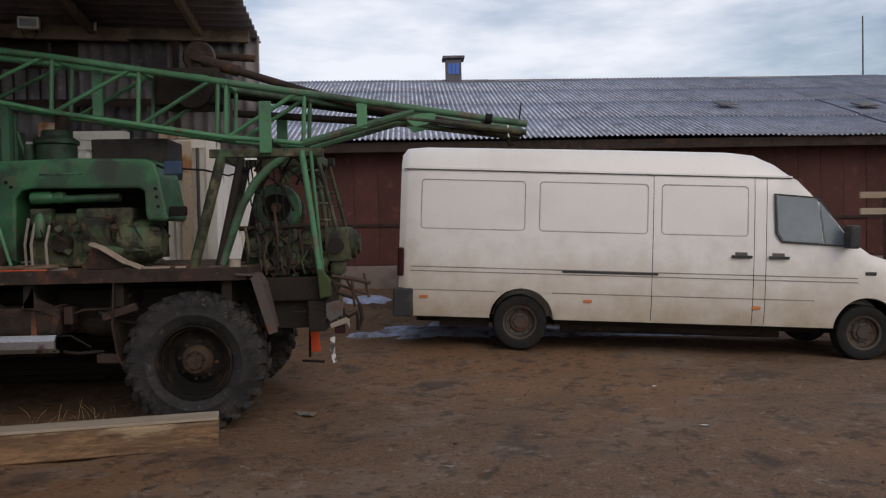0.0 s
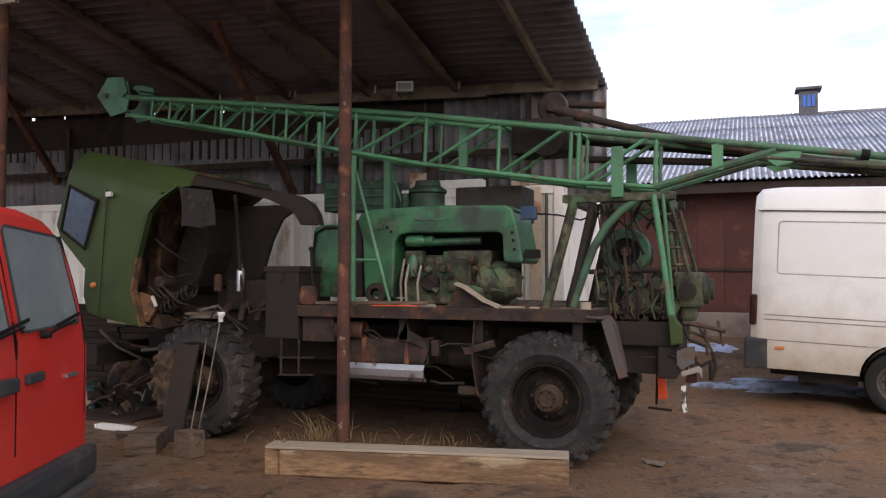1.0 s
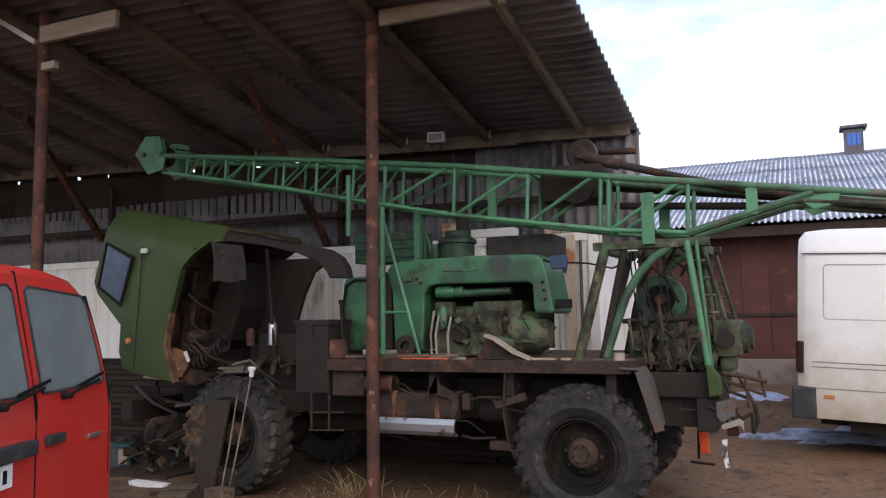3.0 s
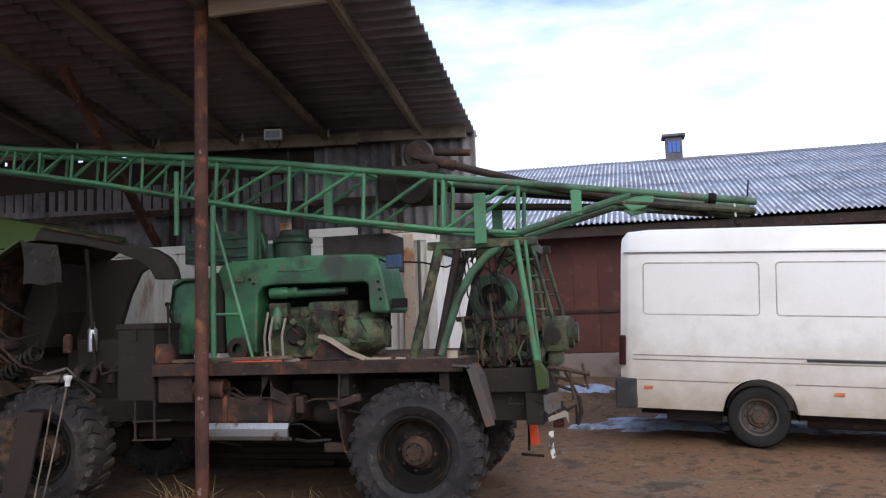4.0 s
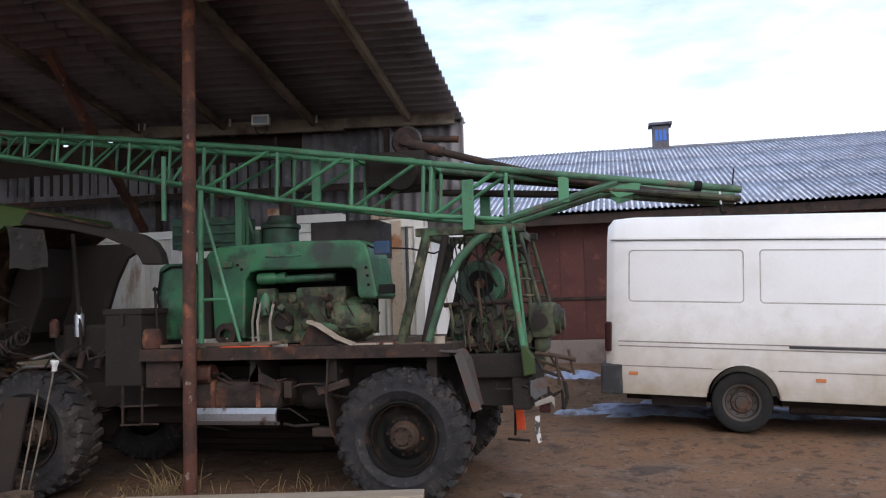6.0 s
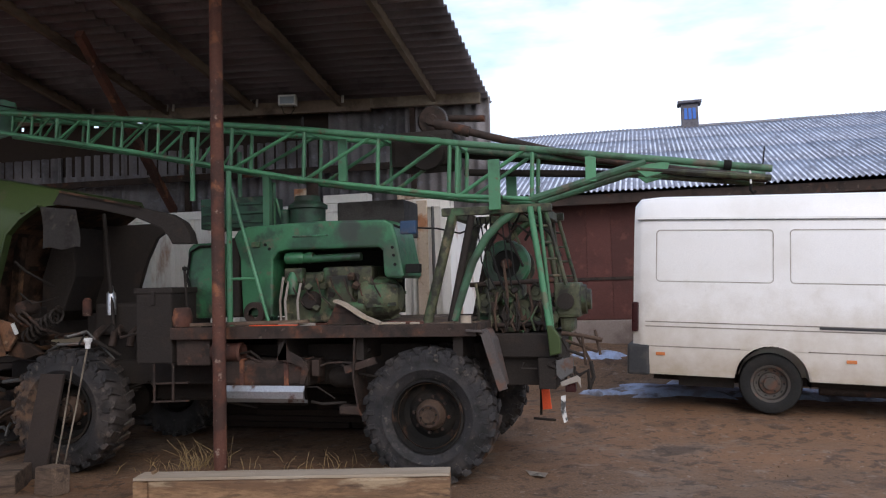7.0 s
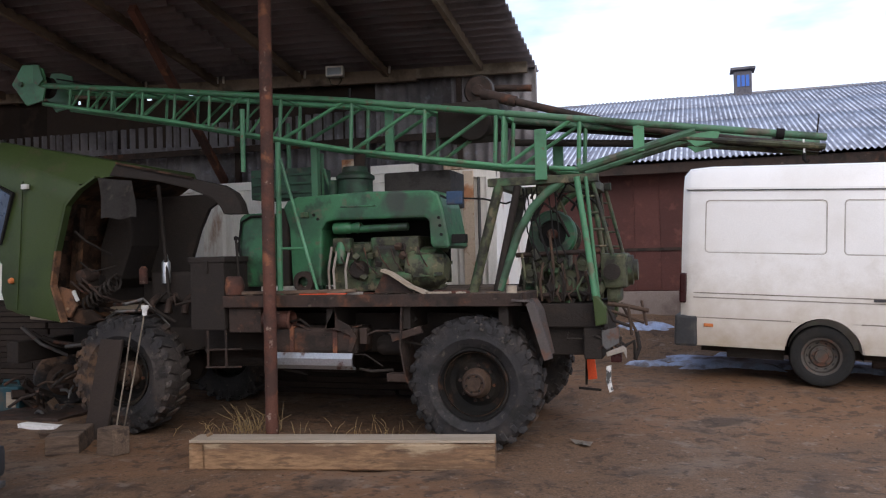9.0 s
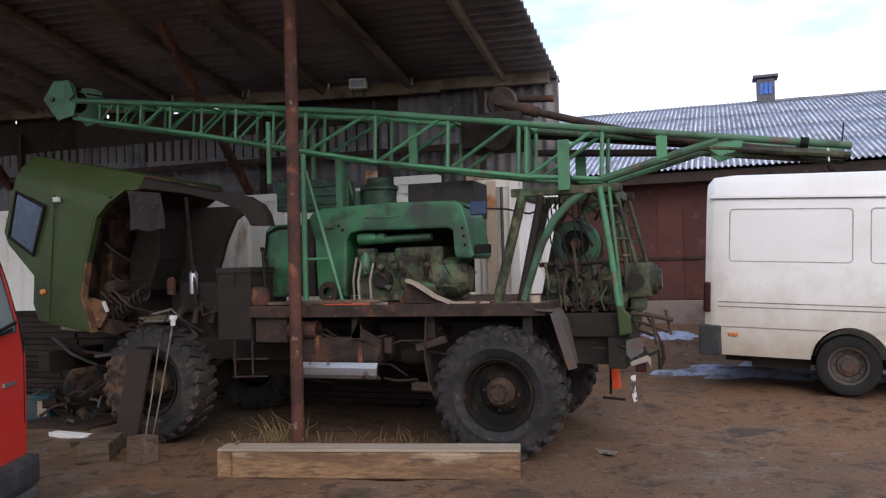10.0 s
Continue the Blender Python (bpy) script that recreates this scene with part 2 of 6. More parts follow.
M["hub_rust"] = material("hub_rust", (0.062, 0.040, 0.028), 0.8, spots=(((0.03, 0.02, 0.015), 12, 0.5, 0.65, 0.8), ((0.13, 0.07, 0.04), 9, 0.58, 0.7, 0.6)), bump=0.4, gloss=0.15)
M["rust_bright"] = material("rust_bright", (0.60, 0.48, 0.36), 0.8, spots=(((0.42, 0.16, 0.06), 2.6, 0.50, 0.60, 0.85), ((0.20, 0.08, 0.035), 6, 0.52, 0.64, 0.7)), bump=0.3)
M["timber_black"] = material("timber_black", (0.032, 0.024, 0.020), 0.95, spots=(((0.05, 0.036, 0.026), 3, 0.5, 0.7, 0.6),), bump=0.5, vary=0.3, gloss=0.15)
M["galvanised"] = material("galvanised", (0.52, 0.51, 0.47), 0.5, 0.2, spots=(((0.25, 0.21, 0.17), 8, 0.5, 0.7, 0.6),), bump=0.2)
M["cab_rust"] = material("cab_rust", (0.16, 0.078, 0.04), 0.85, spots=(((0.36, 0.26, 0.16), 5, 0.57, 0.68, 0.7), ((0.045, 0.027, 0.018), 6, 0.46, 0.60, 0.8)), bump=0.5)
M["cab_glass"] = material("cab_glass", (0.025, 0.04, 0.075), 0.3, spots=(((0.07, 0.10, 0.16), 2.5, 0.48, 0.62, 0.7),), grain_amount=0.05, bump=0, gloss=0.35)
M["guard_paint"] = material("guard_paint", (0.075, 0.062, 0.056), 0.7, spots=((RUST, 5, 0.52, 0.68, 0.6), ((0.14, 0.13, 0.125), 3, 0.55, 0.68, 0.6)), bump=0.4)
M["flaked_white"] = material("flaked_white", (0.55, 0.53, 0.50), 0.6, spots=(((0.03, 0.028, 0.026), 11, 0.50, 0.56, 0.95),), bump=0.2)
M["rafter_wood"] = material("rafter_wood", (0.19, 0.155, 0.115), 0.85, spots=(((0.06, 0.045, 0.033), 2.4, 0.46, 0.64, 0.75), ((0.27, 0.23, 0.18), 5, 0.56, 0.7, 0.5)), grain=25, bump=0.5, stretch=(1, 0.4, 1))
M["panel_groove_shade"] = material("panel_groove_shade", (0.42, 0.385, 0.34), 0.85, spots=(((0.24, 0.20, 0.16), 3, 0.48, 0.66, 0.7),), bump=0)
M["hay"] = material("hay", (0.24, 0.165, 0.075), 0.9, bump=0, vary=0.2)


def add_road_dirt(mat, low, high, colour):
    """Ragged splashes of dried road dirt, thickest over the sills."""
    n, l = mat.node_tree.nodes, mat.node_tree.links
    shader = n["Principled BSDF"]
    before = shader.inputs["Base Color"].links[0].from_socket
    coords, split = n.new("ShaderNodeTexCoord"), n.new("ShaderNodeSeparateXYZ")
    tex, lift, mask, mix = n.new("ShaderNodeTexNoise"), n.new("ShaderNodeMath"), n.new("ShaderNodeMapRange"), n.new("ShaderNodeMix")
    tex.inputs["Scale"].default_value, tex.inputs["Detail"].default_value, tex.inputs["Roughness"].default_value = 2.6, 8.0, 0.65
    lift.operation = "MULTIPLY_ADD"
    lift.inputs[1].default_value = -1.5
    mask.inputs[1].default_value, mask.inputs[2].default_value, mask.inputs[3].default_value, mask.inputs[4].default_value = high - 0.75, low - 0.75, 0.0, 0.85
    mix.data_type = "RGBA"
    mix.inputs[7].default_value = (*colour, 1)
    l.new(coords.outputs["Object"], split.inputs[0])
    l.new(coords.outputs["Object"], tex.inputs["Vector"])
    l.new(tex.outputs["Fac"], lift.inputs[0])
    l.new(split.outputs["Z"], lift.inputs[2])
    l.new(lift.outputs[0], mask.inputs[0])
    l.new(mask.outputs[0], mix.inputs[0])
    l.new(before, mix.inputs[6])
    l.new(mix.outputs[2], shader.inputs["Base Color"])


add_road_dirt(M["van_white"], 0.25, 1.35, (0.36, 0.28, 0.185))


def add_stain(mat, centre, radius, colour, amount=0.9):
    """A ragged oily stain round one place on a thing."""
    n, l = mat.node_tree.nodes, mat.node_tree.links
    shader = n["Principled BSDF"]
    before = shader.inputs["Base Color"].links[0].from_socket
    coords, far = n.new("ShaderNodeTexCoord"), n.new("ShaderNodeVectorMath")
    tex, lift, mask, mix = n.new("ShaderNodeTexNoise"), n.new("ShaderNodeMath"), n.new("ShaderNodeMapRange"), n.new("ShaderNodeMix")
    far.operation, far.inputs[1].default_value = "DISTANCE", centre
    tex.inputs["Scale"].default_value, tex.inputs["Detail"].default_value = 7.0, 6.0
    lift.operation, lift.inputs[1].default_value = "MULTIPLY_ADD", radius * 1.4
    mask.interpolation_type = "SMOOTHSTEP"
    mask.inputs[1].default_value, mask.inputs[2].default_value, mask.inputs[3].default_value, mask.inputs[4].default_value = radius * 1.2, radius * 1.8, amount, 0.0
    mix.data_type = "RGBA"
    mix.inputs[7].default_value = (*colour, 1)
    l.new(coords.outputs["Object"], far.inputs[0])
    l.new(coords.outputs["Object"], tex.inputs["Vector"])
    l.new(tex.outputs["Fac"], lift.inputs[0])
    l.new(far.outputs["Value"], lift.inputs[2])
    l.new(lift.outputs[0], mask.inputs[0])
    l.new(mask.outputs[0], mix.inputs[0])
    l.new(before, mix.inputs[6])
    l.new(mix.outputs[2], shader.inputs["Base Color"])


add_stain(M["engine_green"], (-2.82, 6.98, 2.12), 0.14, (0.030, 0.034, 0.026))
add_stain(M["engine_green"], (-2.64, 6.98, 2.02), 0.20, (0.024, 0.032, 0.022), 0.75)
add_stain(M["engine_green"], (-2.42, 6.98, 1.85), 0.16, (0.034, 0.060, 0.034), 0.7)
add_stain(M["engine_green"], (-3.70, 6.98, 1.40), 0.16, (0.030, 0.040, 0.026), 0.7)


def add_frost():
    """Hoar frost lying along the troughs of the far roof's waves."""
    mat = M["slate_frost"]
    n, l = mat.node_tree.nodes, mat.node_tree.links
    shader = n["Principled BSDF"]
    before = shader.inputs["Base Color"].links[0].from_socket
    coords, split = n.new("ShaderNodeTexCoord"), n.new("ShaderNodeSeparateXYZ")
    scale, wave, band = n.new("ShaderNodeMath"), n.new("ShaderNodeMath"), n.new("ShaderNodeMapRange")
    scale.operation, wave.operation = "MULTIPLY", "COSINE"
    scale.inputs[1].default_value = 2 * math.pi / 0.092
    tex, amount, mix = n.new("ShaderNodeTexNoise"), n.new("ShaderNodeMath"), n.new("ShaderNodeMix")
    tex.inputs["Scale"].default_value, tex.inputs["Detail"].default_value = 3.5, 5.0
    amount.operation = "MULTIPLY"
    mix.data_type = "RGBA"
    mix.inputs[7].default_value = (0.62, 0.66, 0.76, 1)
    band.inputs[1].default_value, band.inputs[2].default_value, band.inputs[3].default_value, band.inputs[4].default_value = -0.1, -0.8, 0.0, 1.0
    keep = n.new("ShaderNodeMapRange")
    keep.inputs[1].default_value, keep.inputs[2].default_value = 0.32, 0.55
    l.new(coords.outputs["Object"], split.inputs[0])
    l.new(split.outputs["X"], scale.inputs[0])
    l.new(scale.outputs[0], wave.inputs[0])
    l.new(wave.outputs[0], band.inputs[0])
    l.new(coords.outputs["Object"], tex.inputs["Vector"])
    l.new(tex.outputs["Fac"], keep.inputs[0])
    l.new(band.outputs[0], amount.inputs[0])
    l.new(keep.outputs[0], amount.inputs[1])
    l.new(amount.outputs[0], mix.inputs[0])
    l.new(before, mix.inputs[6])
    l.new(mix.outputs[2], shader.inputs["Base Color"])


add_frost()


# ---- building helpers ----
def part(name, bm, mat, parent=None, label="", smooth=False):
    """Links a bmesh as one mesh object, under a thing or a part if given."""
    mesh = bpy.data.meshes.new(name)
    if smooth:
        for f in bm.faces:
            f.smooth = True
    bm.to_mesh(mesh)
    bm.free()
    if smooth:
        mesh.set_sharp_from_angle(angle=radians(38))
    mesh.materials.append(M[mat])
    ob = new(name, mesh)
    if parent:
        ob.parent = parent
    if label:
        ob["label"] = label
    return ob


def thing(name, label, category, m=None, group="", kind=""):
    """An empty at a thing's base that carries its parts."""
    ob = new(name)
    ob.empty_display_size = 0.2
    if m:
        ob.matrix_world = m
    return tagged(ob, label, category, group, kind)


def box(bm, x0, x1, y0, y1, z0, z1, bevel=0.0, m=None):
    pts = [(x, y, z) for x in (x0, x1) for y in (y0, y1) for z in (z0, z1)]
    v = [bm.verts.new(m @ Vector(p) if m else p) for p in pts]
    faces = [bm.faces.new([v[i] for i in q]) for q in ((0, 1, 3, 2), (4, 6, 7, 5), (0, 4, 5, 1), (2, 3, 7, 6), (0, 2, 6, 4), (1, 5, 7, 3))]
    if bevel:
        bmesh.ops.bevel(bm, geom=list({e for f in faces for e in f.edges}), offset=bevel, segments=2, affect="EDGES", profile=0.6)
    return bm


def boxes(*rows, bevel=0.0):
    bm = bmesh.new()
    for r in rows:
        box(bm, *r, bevel=bevel)
    return bm


def bar(bm, a, b, w, h=None, up=(0, 0, 1)):
    """A rectangular bar from a to b."""
    a, b = Vector(a), Vector(b)
    h = h or w
    d = (b - a).normalized()
    s = d.cross(Vector(up))
    if s.length < 1e-3:
        s = d.cross(Vector((1, 0, 0)))
    s.normalize()
    u = s.cross(d)
    v = [bm.verts.new(p + s * i * w / 2 + u * j * h / 2) for p in (a, b) for i, j in ((-1, -1), (1, -1), (1, 1), (-1, 1))]
    for q in ((3, 2, 1, 0), (4, 5, 6, 7), (0, 1, 5, 4), (1, 2, 6, 5), (2, 3, 7, 6), (3, 0, 4, 7)):
        bm.faces.new([v[i] for i in q])
    return bm


def tube(bm, points, r, seg=10, r_end=None):
    """A round bar along a few points, with closed ends."""
    pts = [Vector(p) for p in points]
    rings, last = [], None
    for i, p in enumerate(pts):
        d = (pts[min(i + 1, len(pts) - 1)] - pts[max(i - 1, 0)]).normalized()
        s = last - d * last.dot(d) if last is not None else d.orthogonal()
        s.normalize()
        last = s
        t = d.cross(s)
        rad = r if r_end is None else r + (r_end - r) * i / (len(pts) - 1)
        rings.append([bm.verts.new(p + (s * math.cos(2 * math.pi * k / seg) + t * math.sin(2 * math.pi * k / seg)) * rad) for k in range(seg)])
    for a, b in zip(rings, rings[1:]):
        for k in range(seg):
            bm.faces.new((a[k], a[(k + 1) % seg], b[(k + 1) % seg], b[k]))
    bm.faces.new(rings[0][::-1])
    bm.faces.new(rings[-1])
    return bm


def lathe(bm, profile, seg=32, axis="y", m=None):
    """Turns (radius, along) pairs about an axis through the origin."""
    rings = []
    for r, a in profile:
        ring = []
        for k in range(seg):
            c, s = math.cos(2 * math.pi * k / seg) * r, math.sin(2 * math.pi * k / seg) * r
            p = Vector((c, a, s)) if axis == "y" else Vector((c, s, a)) if axis == "z" else Vector((a, c, s))
            ring.append(bm.verts.new(m @ p if m else p))
        rings.append(ring)
    for a, b in zip(rings, rings[1:]):
        for k in range(seg):
            bm.faces.new((a[k], a[(k + 1) % seg], b[(k + 1) % seg], b[k]))
    if len(profile) == 2:
        bm.faces.new(rings[0][::-1])
        bm.faces.new(rings[-1])
    bmesh.ops.recalc_face_normals(bm, faces=bm.faces)
    return bm


def prism(bm, outline, y0, y1, bevel=0.0):
    """An outline of (x, z) given a depth along y."""
    a = [bm.verts.new((x, y0, z)) for x, z in outline]
    b = [bm.verts.new((x, y1, z)) for x, z in outline]
    n = len(a)
    caps = [bm.faces.new(a), bm.faces.new(b[::-1])]
    sides = [bm.faces.new((a[i], b[i], b[(i + 1) % n], a[(i + 1) % n])) for i in range(n)]
    bmesh.ops.recalc_face_normals(bm, faces=caps + sides)
    if bevel:
        bmesh.ops.bevel(bm, geom=list({e for c in caps for e in c.edges}), offset=bevel, segments=2, affect="EDGES", profile=0.6)
    return bm


def carve(ob, bm):
    """Cuts a closed shape out of a mesh object for good."""
    mesh = bpy.data.meshes.new("cutter")
    bmesh.ops.recalc_face_normals(bm, faces=bm.faces)
    bm.to_mesh(mesh)
    bm.free()
    tool = new("cutter", mesh)
    bpy.context.view_layer.update()
    tool.matrix_world = ob.matrix_world
    mod = ob.modifiers.new("carve", "BOOLEAN")
    mod.object, mod.operation, mod.solver = tool, "DIFFERENCE", "EXACT"
    bpy.context.view_layer.update()
    done = bpy.data.meshes.new_from_object(ob.evaluated_get(bpy.context.evaluated_depsgraph_get()))
    ob.modifiers.clear()
    ob.data = done
    bpy.data.objects.remove(tool)
    return ob


def rounded(x0, x1, z0, z1, r, steps=4):
    """The outline of a rectangle with round corners."""
    out = []
    for cx, cz, a0 in ((x1 - r, z1 - r, 0), (x0 + r, z1 - r, 90), (x0 + r, z0 + r, 180), (x1 - r, z0 + r, 270)):
        for k in range(steps + 1):
            a = radians(a0 + 90 * k / steps)
            out.append((cx + r * math.cos(a), cz + r * math.sin(a)))
    return out


def strip(bm, outline, width, y0, y1):
    """A closed flat band that follows an outline of (x, z)."""
    n = len(outline)
    cx, cz = sum(p[0] for p in outline) / n, sum(p[1] for p in outline) / n
    inner = []
    for i, (x, z) in enumerate(outline):
        px, pz = outline[i - 1]
        qx, qz = outline[(i + 1) % n]
        d = Vector((qx - px, qz - pz))
        d = Vector((0, 1)) if d.length < 1e-6 else d.normalized()
        nx, nz = -d.y, d.x
        if nx * (cx - x) + nz * (cz - z) < 0:
            nx, nz = -nx, -nz
        inner.append((x + nx * width, z + nz * width))
    rings = [[bm.verts.new((x, y, z)) for x, z in pts] for pts, y in ((outline, y1), (outline, y0), (inner, y0), (inner, y1))]
    for a, b in zip(rings, rings[1:] + rings[:1]):
        for i in range(n):
            bm.faces.new((a[i], a[(i + 1) % n], b[(i + 1) % n], b[i]))
    bmesh.ops.recalc_face_normals(bm, faces=bm.faces)
    return bm


# ---- ground ----
def smooth_step(v):
    v = max(0.0, min(1.0, v))
    return v * v * (3 - 2 * v)


def ground_z(x, y):
    """Level under the truck, tilted under the white van, rising towards the far building."""
    tilt = max(-0.13, min(0.12, 0.09 - 0.043 * (x - 1.03)))
    mound = 0.09 * math.exp(-((x + 3.85) ** 2 + 2.2 * (y - 6.5) ** 2) / 0.30)
    return mound + tilt * smooth_step((y - 8.55) / 0.9) * smooth_step((x + 3.0) / 2.0) + 0.45 * smooth_step((y - 11.2) / 2.6)


def axis_steps(fine0, fine1, step, far):
    out, v, d = list(np.arange(fine0, fine1 + 1e-6, step)), fine1, step
    while v < far:
        d *= 1.5
        v += d
        out.append(min(v, far))
    v, d = fine0, step
    while v > -far:
        d *= 1.5
        v -= d
        out.insert(0, max(v, -far))
    return out


def build_ground():
    xs, ys = axis_steps(-9.0, 7.0, 0.07, 400), axis_steps(2.0, 14.0, 0.07, 400)
    verts, faces = [], []
    for y in ys:
        for x in xs:
            z = ground_z(x, y)
            if -11 < x < 9 and 0 < y < 14.5:
                p = Vector((x, y, 0))
                z += 0.035 * noise.noise(p * 0.9) + 0.016 * noise.noise(p * 3.1) + 0.011 * noise.noise(p * 9.0)
                # a wheel rut across the yard
                z -= 0.03 * math.exp(-((y - 7.9 + 0.12 * x) / 0.16) ** 2) * smooth_step((x + 0.6) / 1.0)
            verts.append((x, y, z))
    w = len(xs)
    for j in range(len(ys) - 1):
        for i in range(w - 1):
            faces.append((j * w + i, j * w + i + 1, (j + 1) * w + i + 1, (j + 1) * w + i))
    mesh = bpy.data.meshes.new("ground")
    mesh.from_pydata(verts, [], faces)
    mesh.polygons.foreach_set("use_smooth", [True] * len(faces))
    mesh.materials.append(M["mud"])
    return tagged(new("ground", mesh), "brown trodden mud of the yard with damp and pale patches", "ground", kind="structure")


build_ground()


def snow_patch(cx, cy, rx, ry, seed, deep=1.0):
    rnd = random.Random(seed)
    bm = bmesh.new()
    n, rings = 26, 4
    wob = [rnd.uniform(0.6, 1.15) for _ in range(n)]
    layers = []
    for k in range(1, rings + 1):
        f = k / rings
        layers.append([])
        for i in range(n):
            a = 2 * math.pi * i / n
            x, y = cx + rx * f * wob[i] * math.cos(a), cy + ry * f * wob[i] * math.sin(a)
            h = 0.05 * (1 - f * f) + 0.03 * (1 - f) * noise.noise(Vector((x * 3, y * 3, seed))) - (0.03 if k == rings else 0)
            layers[-1].append(bm.verts.new((x, y, ground_z(x, y) + 0.02 + h * deep)))
    mid = bm.verts.new((cx, cy, ground_z(cx, cy) + 0.02 + 0.05 * deep))
    for i in range(n):
        bm.faces.new((mid, layers[0][i], layers[0][(i + 1) % n]))
        for a, b in zip(layers, layers[1:]):
            bm.faces.new((a[i], b[i], b[(i + 1) % n], a[(i + 1) % n]))
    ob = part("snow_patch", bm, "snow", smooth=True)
    return tagged(ob, "patch of old bluish snow lying on the mud beside the van", "snow", "snow patches", "stuff")


for row in ((0.15, 11.3, 1.05, 0.6, 1), (1.5, 11.3, 1.0, 0.45, 2), (-1.0, 12.9, 0.5, 0.2, 3), (3.2, 11.6, 1.3, 0.35, 4), (-0.9, 11.0, 0.35, 0.18, 5)):
    snow_patch(*row)


# ---- far building ----
def corrugated(width, length, pitch, amp, seg=8, thick=0.008, rows=2):
    """A corrugated sheet: waves across x, running along y, from the origin."""
    n = max(2, round(width / pitch * seg))
    verts, faces = [], []
    for k in range(2):
        for j in range(rows):
            for i in range(n + 1):
                x = width * i / n
                verts.append((x, length * j / (rows - 1), amp * math.cos(2 * math.pi * x / pitch) - k * thick))
    w, layer = n + 1, (n + 1) * rows
    for j in range(rows - 1):
        for i in range(n):
            a = j * w + i
            faces += [(a, a + 1, a + w + 1, a + w), (layer + a + w, layer + a + w + 1, layer + a + 1, layer + a)]
    for i in range(n):
        b = (rows - 1) * w + i
        faces += [(layer + i, layer + i + 1, i + 1, i), (b, b + 1, layer + b + 1, layer + b)]
    for j in range(rows - 1):
        a, b = j * w, j * w + n
        faces += [(a, a + w, layer + a + w, layer + a), (layer + b, layer + b + w, b + w, b)]
    mesh = bpy.data.meshes.new("sheet")
    mesh.from_pydata(verts, [], faces)
    mesh.polygons.foreach_set("use_smooth", [True] * len(faces))
    return mesh


def piece(name, mesh, parent, m):
    ob = new(name, mesh)
    ob.parent = parent
    ob.matrix_local = m
    return ob


def build_far_building():
    y0, eave, ridge_y, ridge, x0, x1 = 14.0, 3.05, 20.0, 5.02, -9.0, 17.5
    b = thing("farm_building", "long low maroon building with a frosted corrugated roof", "building", pose(0, 0, 0), kind="structure")
    wall = part("wall", boxes((x0, x1, y0, y0 + 0.3, 0.95, eave)), "maroon_wall", b)
    part("plinth", boxes((x0, x1, y0 - 0.06, y0 + 0.3, 0.2, 0.95), bevel=0.02), "plinth", b, "weathered concrete plinth")
    part("rail", boxes((x0, x1, y0 - 0.05, y0 + 0.0, 1.62, 1.67)), "rust_dark", b, "thin dark rail along the wall")
    part("back_wall", boxes((x0, x1, 26.0, 26.3, 0.2, eave)), "maroon_wall", b)
    rnd = random.Random(4)
    board = boxes((0, 0.405, -0.022, 0, 0, 2.0), bevel=0.004)
    mesh = bpy.data.meshes.new("board")
    board.to_mesh(mesh)
    board.free()
    mesh.materials.append(M["maroon_wall"])
    x = x0
    while x < x1 - 0.4:
        o = piece("board", mesh, wall, pose(x + 0.005, y0 - 0.003 - rnd.uniform(0, 0.008), 0.96, 0, 0, rnd.uniform(-0.15, 0.15)))
        x += 0.41
    for end, gx in (("gable", x0), ("gable", x1 - 0.3)):
        bm = bmesh.new()
        pts = [(y0, 0.2), (y0, eave), (ridge_y, ridge - 0.1), (26.3, eave), (26.3, 0.2)]
        a = [bm.verts.new((gx, y, z)) for y, z in pts]
        c = [bm.verts.new((gx + 0.3, y, z)) for y, z in pts]
        bm.faces.new(a), bm.faces.new(c[::-1])
        for i in range(5):
            bm.faces.new((a[i], c[i], c[(i + 1) % 5], a[(i + 1) % 5]))
        bmesh.ops.recalc_face_normals(bm, faces=bm.faces)
        part(end, bm, "maroon_wall", b)
    part("fascia", boxes((x0 - 0.3, x1 + 0.3, y0 - 0.42, y0 - 0.38, eave - 0.18, eave - 0.02)), "rust_dark", b, "dark weathered eaves board")
    # roof of overlapping sheets
    pitch = math.atan2(ridge - eave, ridge_y - y0)
    span = (ridge_y - y0 + 0.5) / math.cos(pitch)
    roof = part("roof", boxes((x0, x1, y0 - 0.3, y0 - 0.2, eave - 0.09, eave - 0.04)), "rust_dark", b)
    rows, width = 4, 12 * 0.092
    length = span / rows + 0.12
    sheet = corrugated(width + 0.06, length, 0.092, 0.015)
    sheet.materials.append(M["slate_frost"])
    cols = int((x1 - x0 + 0.6) / width)
    base = Matrix.Translation((x0 - 0.3, y0 - 0.5, eave - 0.02)) @ pose(0, 0, 0, math.degrees(pitch))
    for j in range(rows):
        for i in range(cols):
            sag = 0.05 * noise.noise(Vector((i * 0.31, j * 0.15, 3)))
            piece("roof_sheet", sheet, roof, base @ pose(i * width, j * span / rows, 0.045 + 0.008 * j + sag + rnd.uniform(0, 0.002), -0.06 + rnd.uniform(-0.03, 0.03), rnd.uniform(-0.1, 0.1), rnd.uniform(-0.1, 0.1)))
    far = Matrix.Translation((x0 - 0.3, ridge_y, ridge + 0.14)) @ pose(0, 0, 0, -math.degrees(pitch))
    part("far_slope", box(bmesh.new(), 0, x1 - x0 + 0.6, 0, span, -0.03, 0.0, m=far), "slate_old", b)
    cap = part("ridge_cap", bmesh.new(), "slate_old", b, "dark ridge capping")
    bm = bmesh.new()
    x = x0 - 0.3
